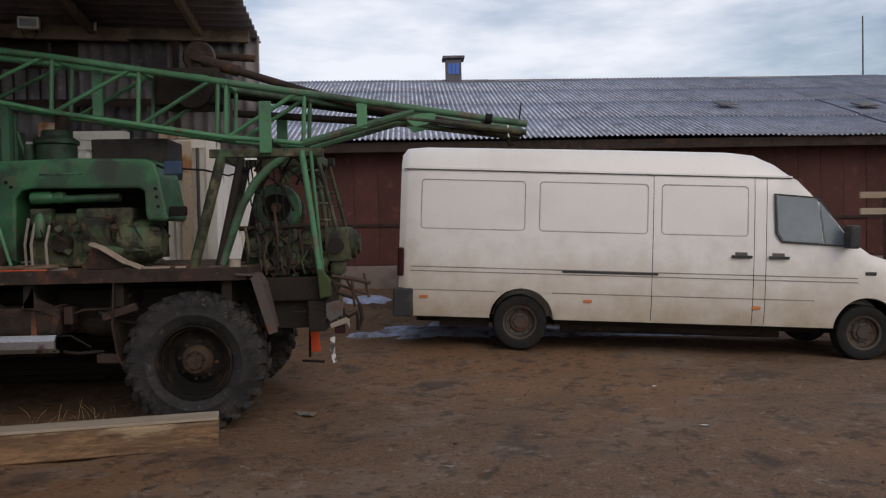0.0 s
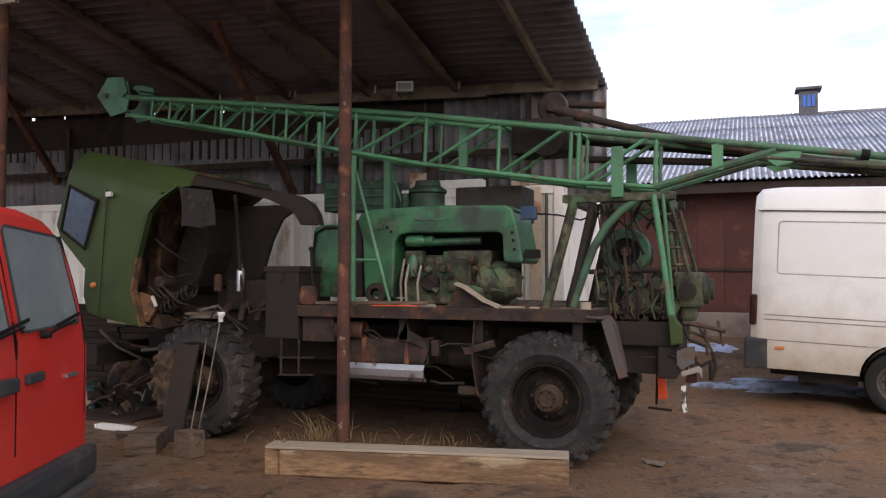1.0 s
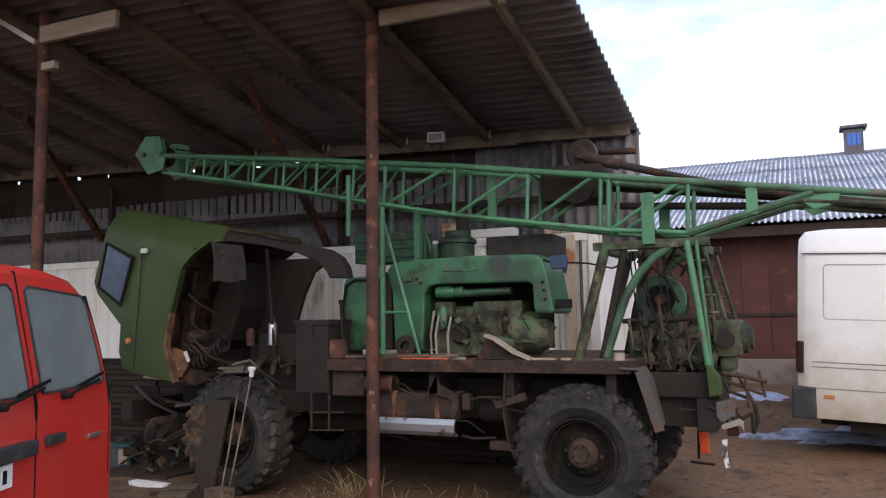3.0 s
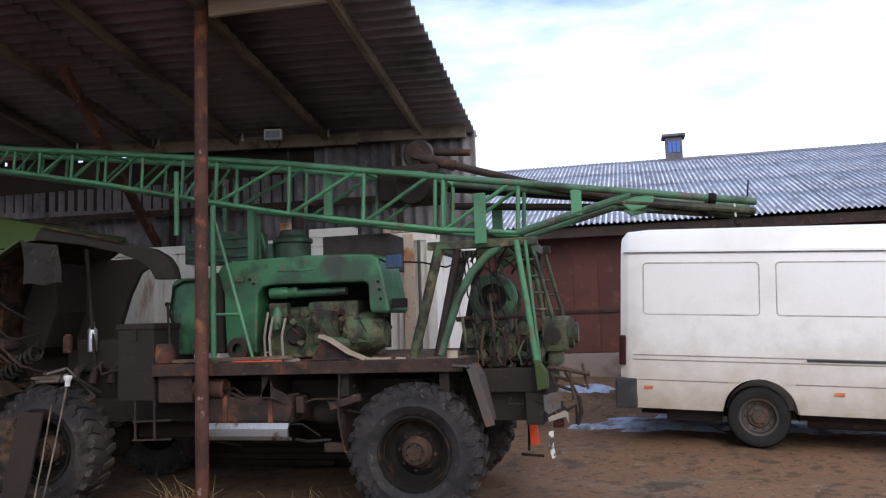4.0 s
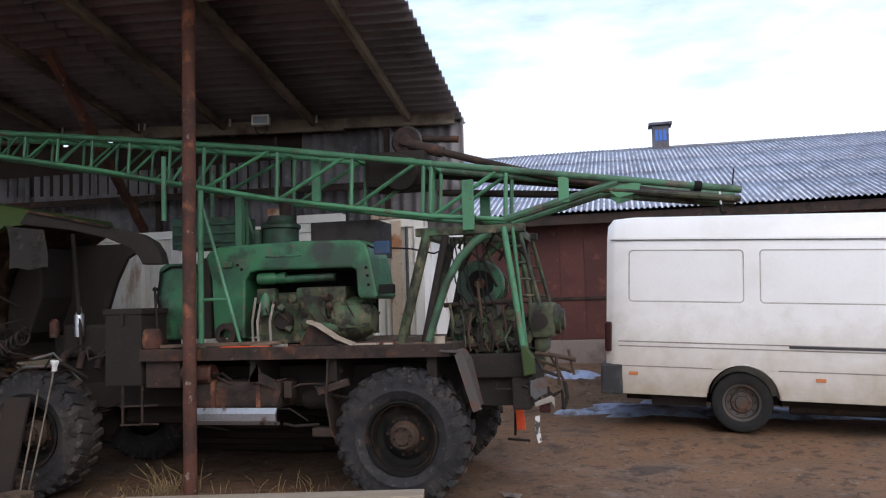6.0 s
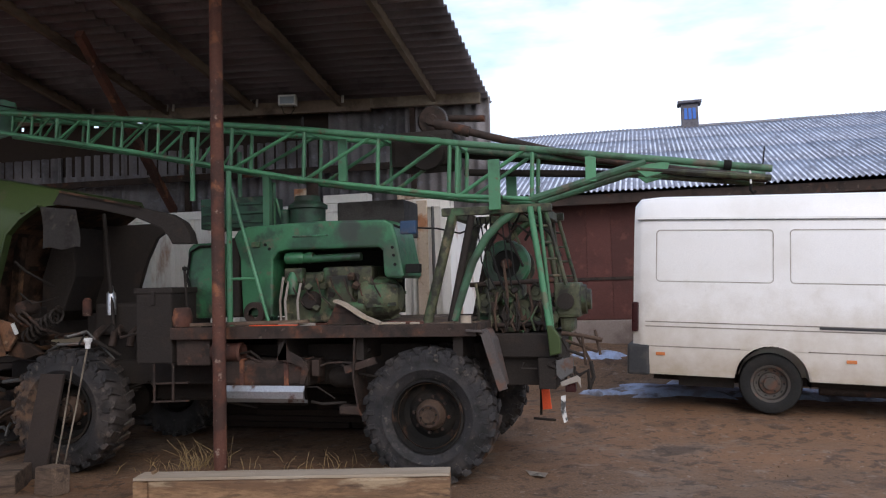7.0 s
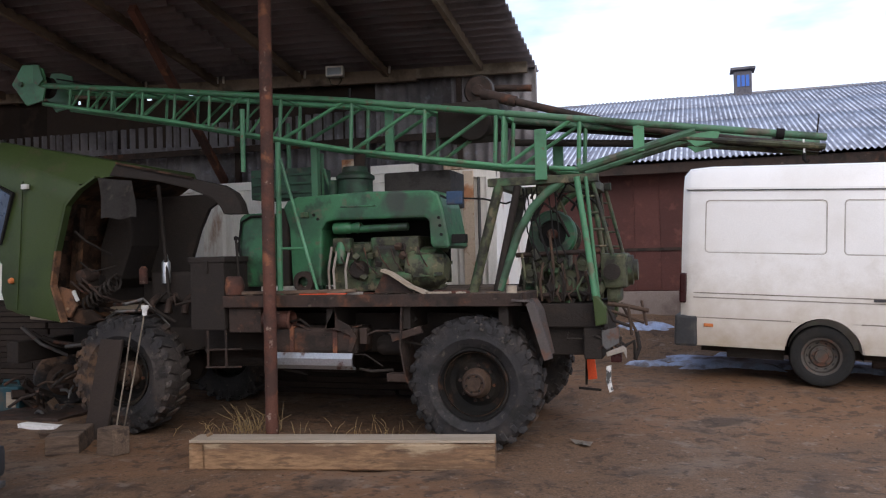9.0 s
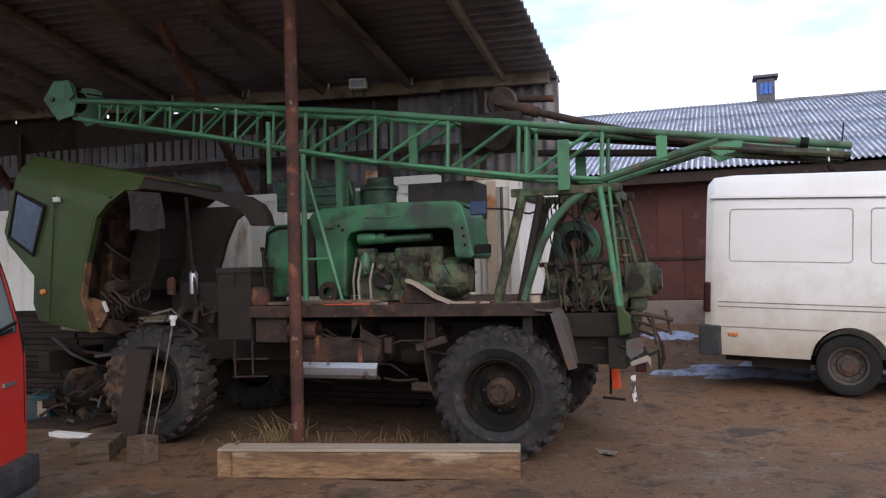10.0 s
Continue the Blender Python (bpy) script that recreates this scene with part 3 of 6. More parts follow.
    while x < x1 + 0.3:
        dz = rnd.uniform(-0.015, -0.005)
        for s in (-1, 1):
            bar(bm, (x, ridge_y + s * 0.09, ridge + 0.2 + dz), (x + 1.15, ridge_y + s * 0.09, ridge + 0.2 + dz), 0.22, 0.012, up=(0, s * 0.36, 1))
        x += 1.1
    bm.to_mesh(cap.data)
    bm.free()
    # a lighter patch sheet that was laid over the old ones
    loose = corrugated(0.42, 0.42, 0.092, 0.014)
    loose.materials.append(M["slate_old"])
    for px, py in ((8.6, 2.1), (5.9, 2.4)):
        piece("patch_sheet", loose, roof, base @ pose(px + 9.3 - 0.0, py, 0.14, -1, 0, 3))
    return b


build_far_building()

chimney = thing("chimney", "square grey chimney with a flat cap and blue louvres", "chimney", pose(0.9, 20, 5.0))
part("stack", boxes((-0.19, 0.19, -0.19, 0.19, 0, 0.72), bevel=0.01), "brick_chimney", chimney)
part("cap", boxes((-0.27, 0.27, -0.27, 0.27, 0.74, 0.80), bevel=0.01), "brick_chimney", chimney)
for i in range(3):
    part("louvre", boxes((-0.13 + i * 0.095, -0.06 + i * 0.095, -0.205, -0.185, 0.36, 0.62)), "blue_metal", chimney, "blue louvre slat")
antenna = thing("antenna_mast", "thin grey antenna mast behind the roof ridge", "antenna", pose(13.64, 24, 0))
part("pole", tube(bmesh.new(), [(0, 0, 0.2), (0, 0, 7.8)], 0.035, r_end=0.02), "steel_grey", antenna)

# rails of a fence in front of the far wall
fence = thing("timber_fence", "weathered timber rail fence before the maroon wall", "fence", pose(0, 0, 0))
for z in (1.72, 1.98):
    part("rail", bar(bmesh.new(), (6.9, 12.6, z), (12.5, 12.6, z - 0.05), 0.05, 0.10), "wood_board", fence)
for x in (7.4, 9.6, 11.8):
    part("post", boxes((x - 0.05, x + 0.05, 12.63, 12.72, 0.2, 2.15)), "wood_old", fence)


# ---- open shed ----
ROOF_SLOPE = 0.175


def roof_z(y):
    return 3.84 + ROOF_SLOPE * (9.5 - y)


# the whole roof climbs a little towards the far end
CLIMB = Matrix.Translation((-2.0, 0, 3.84)) @ Matrix.Rotation(math.atan(0.036), 4, "Y") @ Matrix.Translation((2.0, 0, -3.84))


def climbed(bm):
    bmesh.ops.transform(bm, matrix=CLIMB, verts=bm.verts)
    return bm


def build_shed():
    x0, x1, yb = -17.0, -1.97, 9.75
    s = thing("shed", "open-fronted shed with a dark corrugated lean-to roof on rusty posts", "shed", pose(0, 0, 0), kind="structure")
    rnd = random.Random(9)
    roof = part("roof", boxes((x0, x1 - 0.6, yb - 0.04, yb, roof_z(yb) - 0.03, roof_z(yb))), "wood_old", s)
    # sheets with waves running along the eaves
    angle = math.degrees(math.atan(ROOF_SLOPE))
    length, width = 8 * 0.155, 1.75
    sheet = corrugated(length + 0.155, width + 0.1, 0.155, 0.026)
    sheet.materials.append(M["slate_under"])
    cols = int((x1 - x0) / width) + 1
    for i in range(cols):
        for j in range(4 if i < 2 else 5):
            # local x runs up the slope towards the camera, local y along the eaves
            m = Matrix.Translation((x1 - 0.11 - i * width, yb, roof_z(yb) + 0.0)) @ pose(0, 0, 0, 0, 0, -90) @ pose(0, 0, 0, 0, -angle, 0) @ pose(j * length, -width, 0.009 * (i % 2) + 0.009 * (j % 2) + rnd.uniform(0, 0.003), 0, 0, 0)
            piece("roof_sheet", sheet, roof, CLIMB @ m)
    for i in range(13):
        x = -2.6 - 1.19 * i
        front = 4.95 if x > -5.4 else 3.75
        bm = bar(bmesh.new(), (x, yb, roof_z(yb) - 0.06), (x, front, roof_z(front) - 0.06), 0.055, 0.10)
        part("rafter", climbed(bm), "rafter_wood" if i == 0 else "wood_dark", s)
    for y in (9.45,):
        bm = bmesh.new()
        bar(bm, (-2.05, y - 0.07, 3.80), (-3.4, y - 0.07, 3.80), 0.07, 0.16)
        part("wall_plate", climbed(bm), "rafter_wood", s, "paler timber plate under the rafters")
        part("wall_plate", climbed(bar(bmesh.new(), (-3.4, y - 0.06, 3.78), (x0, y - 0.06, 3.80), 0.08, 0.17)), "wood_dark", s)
    part("lintel", bar(bmesh.new(), (-2.5, 6.45, 4.37), (-3.7, 6.45, 4.37), 0.05, 0.16), "wood_board", s, "pale new board at the post head")
    part("lintel", bar(bmesh.new(), (-6.93, 5.55, 4.44), (-5.95, 5.55, 4.44), 0.05, 0.16), "wood_board", s)
    part("bracket", bar(bmesh.new(), (-6.9, 5.55, 4.12), (-6.72, 5.55, 4.12), 0.05, 0.07), "wood_board", s)
    part("tie", bar(bmesh.new(), (-7.05, 5.58, 4.40), (-8.1, 5.58, 5.01), 0.04, 0.05), "galvanised", s)
    # posts
    for px, py, lean in ((-3.805, 6.45, 0.02), (-6.98, 5.6, 0.03), (-11.2, 5.6, 0.0)):
        bm = tube(bmesh.new(), [(px, py, -0.1), (px + lean * 0.5, py, 2.3), (px + lean, py, roof_z(py) - 0.03 - 0.036 * (px + 2.0))], 0.057, 14)
        part("post", bm, "rust", s, "rusty round steel post", smooth=True)
    # back wall of old corrugated sheets over the containers
    wall = part("back_wall", boxes((x0, x1 - 0.05, 9.60, 9.64, 2.5, 2.58)), "wood_old", s)
    wsheet = corrugated(1.05, 1.05, 0.15, 0.025)
    wsheet.materials.append(M["slate_old"])
    for i in range(15):
        piece("wall_sheet", wsheet, wall, pose(-3.02 - 1.0 * i + rnd.uniform(-0.01, 0.01), 9.58 + 0.01 * (i % 2), 2.45 + rnd.uniform(-0.02, 0.02), 90))
    tall = corrugated(1.05, 1.36, 0.15, 0.025)
    tall.materials.append(M["slate_old"])
    for i in range(2):
        piece("wall_sheet", tall, wall, pose(-3.02 - 1.0 * i, 9.545 + 0.01 * i, 2.47, 90))
    x = -4.0
    while x > x0:
        w = rnd.uniform(0.5, 0.9)
        gap = 0.07 * rnd.uniform(0.5, 1.3) if x < -5.2 and rnd.random() < 0.75 else 0.0
        z = rnd.uniform(3.675, 3.69)
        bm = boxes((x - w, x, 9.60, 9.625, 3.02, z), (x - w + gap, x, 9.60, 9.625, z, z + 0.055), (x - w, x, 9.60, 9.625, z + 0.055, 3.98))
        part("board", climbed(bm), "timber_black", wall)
        x -= w
    # knee braces from the back wall up to the rafters
    for a, b, x in (((-5.72, 7.13, 4.25), (-6.16, 9.46, 2.66), -6.1), ((-9.22, 7.17, 4.28), (-10.38, 9.5, 3.0), -10.3)):
        part("brace", bar(bmesh.new(), a, b, 0.075, 0.10), "rust", s, "rusty diagonal knee brace")
        part("stanchion", bar(bmesh.new(), (x + 0.12, 9.50, 2.5), (x + 0.12, 9.50, 3.8), 0.06, 0.07), "rust_dark", s)
    part("stanchion", bar(bmesh.new(), (-2.86, 9.3, 3.72), (-2.86, 9.3, 2.62), 0.05, 0.06), "rust_dark", s)
    part("purlin", bar(bmesh.new(), (-2.3, 9.35, 3.05), (-14, 9.35, 3.1), 0.05, 0.08), "rust_dark", s)
    for x in (-3.78, -4.92, -6.1, -7.3):
        for dx in (-0.045, 0.045):
            part("hanger", climbed(boxes((x + dx - 0.012, x + dx + 0.012, 9.29, 9.31, 3.79, 3.92))), "galvanised", s)
    part("end_wall", boxes((x0 - 0.2, x0, 5.3, 9.8, -0.1, 4.8)), "slate_old", s)
    return s


build_shed()


def build_container(x0, x1):
    c = thing("shipping_container", "white corrugated shipping container streaked with rust", "container", pose(0, 0, 0), group="containers")
    y0, y1, z0, z1 = 9.25, 11.65, 0.12, 2.62
    part("top_rail", boxes((x0, x1, y0 - 0.02, y0 + 0.05, z1 - 0.1, z1), bevel=0.006), "container_white", c, "rusty top rail")
    part("bottom_rail", boxes((x0, x1, y0 - 0.02, y0 + 0.05, z0, z0 + 0.14), bevel=0.006), "container_white", c)
    for x in (x0, x1 - 0.12):
        part("corner_post", boxes((x, x + 0.12, y0 - 0.03, y0 + 0.09, z0, z1), bevel=0.008), "container_white", c)
        part("corner_post", boxes((x, x + 0.12, y1 - 0.09, y1, z0, z1), bevel=0.008), "container_white", c)
    bm = bmesh.new()
    prof, x = [], x0 + 0.12
    while x < x1 - 0.15:
        prof += [(x, 0.0), (x + 0.07, 0.0), (x + 0.105, 0.036), (x + 0.175, 0.036), (x + 0.21, 0.0)]
        x += 0.278
    prof.append((x1 - 0.12, 0.0))
    lo = [bm.verts.new((x, y0 + d, z0 + 0.1)) for x, d in prof]
    hi = [bm.verts.new((x, y0 + d, z1 - 0.06)) for x, d in prof]
    for i in range(len(prof) - 1):
        bm.faces.new((lo[i], lo[i + 1], hi[i + 1], hi[i]))
    part("side_panel", bm, "container_white", c)
    part("door_post", boxes((x1 - 0.40, x1 - 0.27, y0 - 0.035, y0 - 0.005, z0, z1 - 0.02), bevel=0.006), "rust_bright", c, "orange rusted door post")
    part("lock_rod", tube(bmesh.new(), [(x1 - 0.2, y0 - 0.05, z0 + 0.1), (x1 - 0.2, y0 - 0.05, z1 - 0.1)], 0.018, 8), "steel_grey", c)
    part("shell", boxes((x0 + 0.02, x1 - 0.02, y0 + 0.045, y1 - 0.02, z0 + 0.02, z1 - 0.02)), "container_white", c)
    return c


def board_on_container(x0, x1, h, mat, label):
    return tagged(part("roof_board", boxes((x0, x1, 9.22, 9.40, 2.625, 2.625 + h), bevel=0.006), mat), label, "board", "boards on the container")


board_on_container(-4.36, -4.14, 0.20, "rust_bright", "rusty orange sheet lying on the container")
board_on_container(-3.98, -3.42, 0.10, "container_white", "cream board with rust stains on the container")
board_on_container(-3.05, -2.50, 0.06, "rust_bright", "flaking rusty plate lying on the container")


def build_dark_filler():
    st = thing("dark_filler_stack", "added stack of dark boards filling the dark behind the truck", "timber stack", pose(-4.8, 9.0, 0.0))
    rnd = random.Random(31)
    z = 0.02
    for row in range(15):
        h = rnd.uniform(0.065, 0.085)
        x = -5.3
        while x < 2.2:
            w = rnd.uniform(1.2, 2.2)
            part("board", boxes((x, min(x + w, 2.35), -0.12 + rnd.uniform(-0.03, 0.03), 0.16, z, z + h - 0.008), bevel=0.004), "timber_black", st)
            x += w + 0.02
        z += h
    return st


build_dark_filler()
build_container(-14.6, -8.55)
build_container(-8.5, -2.42)


# ---- white panel van ----
def road_wheel(parent, x, y, z, r, width, rim_r, rim_mat="steel_wheel", tyre_mat="rubber", side=-1):
    """A steel wheel with its tyre; side is the way its outer face looks along y."""
    w = part("wheel", lathe(bmesh.new(), [(rim_r, -0.4 * width), (rim_r + 0.005, -0.45 * width), (rim_r - 0.02, -0.42 * width), (rim_r - 0.035, -0.2 * width), (rim_r * 0.62, -0.16 * width), (rim_r * 0.55, -0.26 * width), (rim_r * 0.36, -0.27 * width), (rim_r * 0.34, -0.36 * width), (0.0, -0.36 * width)], 36), rim_mat, parent, "dirty steel rim", smooth=True)
    w.matrix_local = pose(x, y, z, 0, 0, 0 if side < 0 else 180)
    h = width / 2
    part("tyre", lathe(bmesh.new(), [(rim_r * 0.97, -h * 0.80), (rim_r + 0.02, -h * 0.98), (r * 0.87, -h * 1.02), (r * 0.955, -h * 0.93), (r * 0.99, -h * 0.76), (r, -h * 0.5), (r, h * 0.5), (r * 0.99, h * 0.76), (r * 0.955, h * 0.93), (rim_r + 0.02, h * 0.98), (rim_r * 0.97, h * 0.8)], 48), tyre_mat, w, smooth=True)
    for k in range(10):
        a = 2 * math.pi * k / 10
        part("vent_hole", lathe(bmesh.new(), [(rim_r * 0.09, -0.185 * width), (rim_r * 0.09, -0.16 * width)], 8, m=Matrix.Translation((rim_r * 0.76 * math.cos(a), 0, rim_r * 0.76 * math.sin(a)))), "gap_black", w)
    for k in range(6):
        a = 2 * math.pi * k / 6
        part("wheel_nut", lathe(bmesh.new(), [(0.013, -0.30 * width), (0.013, -0.26 * width)], 6, m=Matrix.Translation((rim_r * 0.45 * math.cos(a), 0, rim_r * 0.45 * math.sin(a)))), "rust_dark", w)
    return w


def build_white_van():
    # local: x from the rear axle towards the nose, y away from the seen side, z up from the ground under the wheels
    place = Matrix.Translation((1.03, 9.62, 0.09)) @ pose(0, 0, 0, 0, 0, -4.9) @ pose(0, 0, 0, 0, 2.6, 0)
    v = thing("panel_van", "dirty white long high-roof panel van parked on the mud", "van", place)
    top = [(-1.50, 2.36), (-1.44, 2.43), (-1.2, 2.455), (1.0, 2.47), (2.4, 2.47), (2.72, 2.44), (2.95, 2.34), (3.18, 2.17), (3.5, 1.85), (3.9, 1.40), (4.05, 1.29), (4.4, 1.18), (4.75, 1.02), (4.88, 0.85)]

    def top_at(u):
        for (a, za), (b, zb) in zip(top, top[1:]):
            if u <= b:
                return za + (zb - za) * (u - a) / (b - a)
        return top[-1][1]

    us = sorted({u for u, _ in top} | {-1.4, -0.8, -0.4, 0, 0.5, 1.5, 2.0, 2.69, 3.05, 3.3, 3.7, 4.2, 4.6, 4.93})
    bm, rings = bmesh.new(), []
    for u in us:
        zt = top_at(min(u, 4.88)) - (0.1 if u > 4.9 else 0)
        end = max(0.0, u - 4.2) / 0.73
        inset = 0.10 * end * end + (0.05 if u < -1.47 else 0.015 if u < -1.42 else 0)
        zb = 0.385 if u < 4.6 else 0.30
        ring = []
        for frac_z, dy in ((zb, 0.03), (0.60, 0.0), (0.98, 0.0), (1.35, 0.012), (1.90, 0.045), (2.15, 0.075)):
            z = min(frac_z, zb + (zt - zb) * (0.2, 0.45, 0.7, 0.82, 0.92, 0.97)[len(ring)]) if zt < 2.2 else frac_z
            ring.append((inset + dy, z))
        d = 0.075 + inset
        z_shoulder = ring[-1][1]
        for k in range(1, 5):
            a = math.pi / 2 * k / 4
            ring.append((d + 0.03 + 0.16 * (1 - math.cos(a)), z_shoulder + (zt - 0.03 - z_shoulder) * math.sin(a)))
        ring.append((0.62, zt))
        full = ring + [(1.93 - y, z) for y, z in reversed(ring)]
        rings.append([bm.verts.new((u, y, z)) for y, z in full])
    for a, b in zip(rings, rings[1:]):
        for i in range(len(a)):
            bm.faces.new((a[i], b[i], b[(i + 1) % len(a)], a[(i + 1) % len(a)]))
    bm.faces.new(rings[0]), bm.faces.new(rings[-1][::-1])
    bmesh.ops.recalc_face_normals(bm, faces=bm.faces)
    body = part("body", bm, "van_white", v)
    tool = bmesh.new()
    for hx, r in ((-0.02, 0.38), (4.025, 0.385)):
        for y0, y1 in ((-0.2, 0.42), (1.51, 2.2)):
            lathe(tool, [(r, y0), (r, y1)], 40, m=Matrix.Translation((hx, 0, 0.37)))
    carve(body, tool)
    # door gaps and waist groove
    tool = bmesh.new()
    for u in (1.51, 2.69, 2.83):
        box(tool, u - 0.004, u + 0.004, -0.1, 0.085, 0.40, 2.15)
    carve(body, tool)
    tool = bmesh.new()
    for z, depth, end in ((0.980, 0.008, 3.9), (0.928, 0.006, 3.9), (0.703, 0.007, 3.4)):
        box(tool, -1.36, end, -0.1, depth + 0.006, z - 0.007, z + 0.007)
    carve(body, tool)
    # strips that paint the shade inside the door gaps and waist grooves
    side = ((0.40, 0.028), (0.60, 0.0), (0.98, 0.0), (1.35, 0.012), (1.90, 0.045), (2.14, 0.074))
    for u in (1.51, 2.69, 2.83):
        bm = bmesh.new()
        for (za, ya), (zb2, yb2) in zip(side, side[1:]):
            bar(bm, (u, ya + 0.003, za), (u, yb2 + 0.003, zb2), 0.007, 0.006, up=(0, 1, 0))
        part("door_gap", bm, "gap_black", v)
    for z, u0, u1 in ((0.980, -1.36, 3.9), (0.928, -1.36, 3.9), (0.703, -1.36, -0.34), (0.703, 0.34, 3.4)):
        part("waist_groove", boxes((u0, u1, 0.001, 0.008, z - 0.006, z + 0.006)), "drab_and_groove_shade", v)
    # raised drip rail and pressed panels
    part("drip_rail", bar(bmesh.new(), (-1.46, 0.068, 2.16), (3.12, 0.068, 2.15), 0.02, 0.022), "van_white", v)
    part("drip_seam", bar(bmesh.new(), (-1.46, 0.066, 2.145), (3.12, 0.066, 2.135), 0.02, 0.008), "black_plastic", v)
    for u0, u1 in ((-1.25, 0.0), (0.16, 1.45), (1.60, 2.62)):
        # a pressed groove round each blank window panel
        bm = strip(bmesh.new(), rounded(u0, u1, 1.43, 2.03, 0.05), 0.014, -0.05, 0.012)
        bmesh.ops.transform(bm, matrix=pose(0, -0.0702, 0.005, -3.55), verts=bm.verts)
        carve(body, bm)
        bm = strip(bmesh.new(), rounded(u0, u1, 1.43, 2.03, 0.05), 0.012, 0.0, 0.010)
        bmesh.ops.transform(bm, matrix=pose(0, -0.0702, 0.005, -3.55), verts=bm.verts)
        part("panel_groove", bm, "panel_groove_shade", v)
    for f in body.data.polygons:
        f.use_smooth = True
    body.data.set_sharp_from_angle(angle=radians(28))
    # windows
    o = part("door_window", prism(bmesh.new(), [(2.93, 1.93), (3.40, 1.90), (3.47, 1.38), (3.02, 1.40), (2.955, 1.50)], 0, 0.012, 0.003), "grey_glass", v, "grey reflecting door glass")
    o.matrix_local = pose(0, -0.094, 0, -3.5)
    o = part("quarter_window", prism(bmesh.new(), [(3.43, 1.875), (3.83, 1.36), (3.50, 1.375)], 0, 0.012, 0.003), "grey_glass", v)
    o.matrix_local = pose(0, -0.094, 0, -3.5)
    o = part("window_seal", strip(bmesh.new(), [(2.905, 1.955), (3.42, 1.925), (3.87, 1.345), (3.0, 1.375), (2.925, 1.48)], 0.025, 0.0, 0.010), "black_plastic", v)
    o.matrix_local = pose(0, -0.093, 0, -3.5)
    o = part("windscreen", bmesh.new(), "dark_glass", v)
    bm = bmesh.new()
    q = [bm.verts.new(p) for p in ((3.26, 0.25, 2.115), (3.26, 1.68, 2.115), (3.88, 1.80, 1.44), (3.88, 0.13, 1.44))]
    bm.faces.new(q)
    bmesh.ops.solidify(bm, geom=bm.faces, thickness=-0.02)
    bm.to_mesh(o.data), bm.free()
    # fittings
    part("sliding_rail", boxes((0.45, 1.58, -0.010, 0.012, 0.950, 0.978), bevel=0.004), "black_plastic", v)
    for u in (2.42, 2.85):
        h = part("door_handle", boxes((u, u + 0.24, -0.035, -0.012, 1.18, 1.215), bevel=0.008), "black_plastic", v)
        part("recess", boxes((u + 0.05, u + 0.19, -0.004, 0.03, 1.21, 1.25), bevel=0.004), "steel_grey", h)
    for u, z in ((-1.19, 0.62), (0.76, 0.62), (2.73, 0.60)):
        part("side_marker", boxes((u - 0.05, u + 0.05, -0.012, 0.01, z - 0.018, z + 0.018), bevel=0.004), "amber", v)
    part("repeater", boxes((3.98, 4.10, -0.012, 0.02, 1.02, 1.06), bevel=0.006), "black_plastic", v)
    m = part("wing_mirror", boxes((3.68, 3.80, -0.24, -0.05, 1.33, 1.60), bevel=0.03), "black_plastic", v)
    part("mirror_arm", bar(bmesh.new(), (3.76, -0.07, 1.40), (3.78, 0.04, 1.38), 0.06), "black_plastic", m)
    part("tail_light", boxes((-1.515, -1.435, -0.004, 0.16, 0.86, 1.20), bevel=0.02), "tail_red", v)
    part("tail_light", boxes((-1.53, -1.415, 1.77, 1.93, 0.86, 1.22), bevel=0.02), "tail_red", v)
    b = part("rear_bumper", boxes((-1.56, -1.31, -0.008, 1.94, 0.37, 0.72), bevel=0.03), "black_plastic", v, "scuffed grey plastic bumper")
    part("front_bumper", boxes((4.72, 5.02, 0.06, 1.87, 0.28, 0.62), bevel=0.06), "black_plastic", v)
    part("headlight", boxes((4.70, 4.90, 0.07, 0.40, 0.72, 0.98), bevel=0.04), "grey_glass", v)
    part("headlight", boxes((4.70, 4.90, 1.53, 1.86, 0.72, 0.98), bevel=0.04), "grey_glass", v)
    for hx in (0.0, 4.025):
        for s in (0, 1):
            bm = bmesh.new()
            for k in range(18):
                a, a2 = math.pi * 1.1 * k / 18 - 0.16, math.pi * 1.1 * (k + 1) / 18 - 0.16
                r = 0.374
                y0, y1 = (0.012, 0.43) if not s else (1.50, 1.918)
                vs = [bm.verts.new((hx + r * math.cos(t), y, 0.37 + r * math.sin(t))) for t, y in ((a, y0), (a2, y0), (a2, y1), (a, y1))]
                bm.faces.new(vs)
            part("wheel_arch_liner", bm, "gap_black", v)
    part("underbody", boxes((-1.3, 4.5, 0.45, 1.48, 0.28, 0.42), (-1.0, -0.4, 0.2, 0.6, 0.25, 0.40)), "chassis", v)
    part("exhaust", tube(bmesh.new(), [(0.5, 0.5, 0.24), (3.2, 0.55, 0.24)], 0.05), "rust_dark", v)
    for hx in (-0.03, 4.025):
        road_wheel(v, hx, 0.18, 0.335, 0.328, 0.22, 0.20)
        road_wheel(v, hx, 1.80, 0.335, 0.328, 0.22, 0.20, side=1)
    part("rear_door_seam", boxes((-1.515, -1.49, 0.955, 0.97, 0.75, 2.3)), "gap_black", v)
    return v


build_white_van()


# ---- drilling truck ----
def placed(name, bm, mat, parent, label="", smooth=False):
    """A part whose shape is given in the place's own metres."""
    ob = part(name, bm, mat, parent, label, smooth)
    ob.matrix_parent_inverse = parent_world(parent).inverted()
    return ob


def parent_world(ob):
    m = Matrix.Identity(4)
    while ob:
        m = ob.matrix_parent_inverse @ ob.matrix_basis @ m if ob.parent else ob.matrix_basis @ m
        ob = ob.parent
    return m


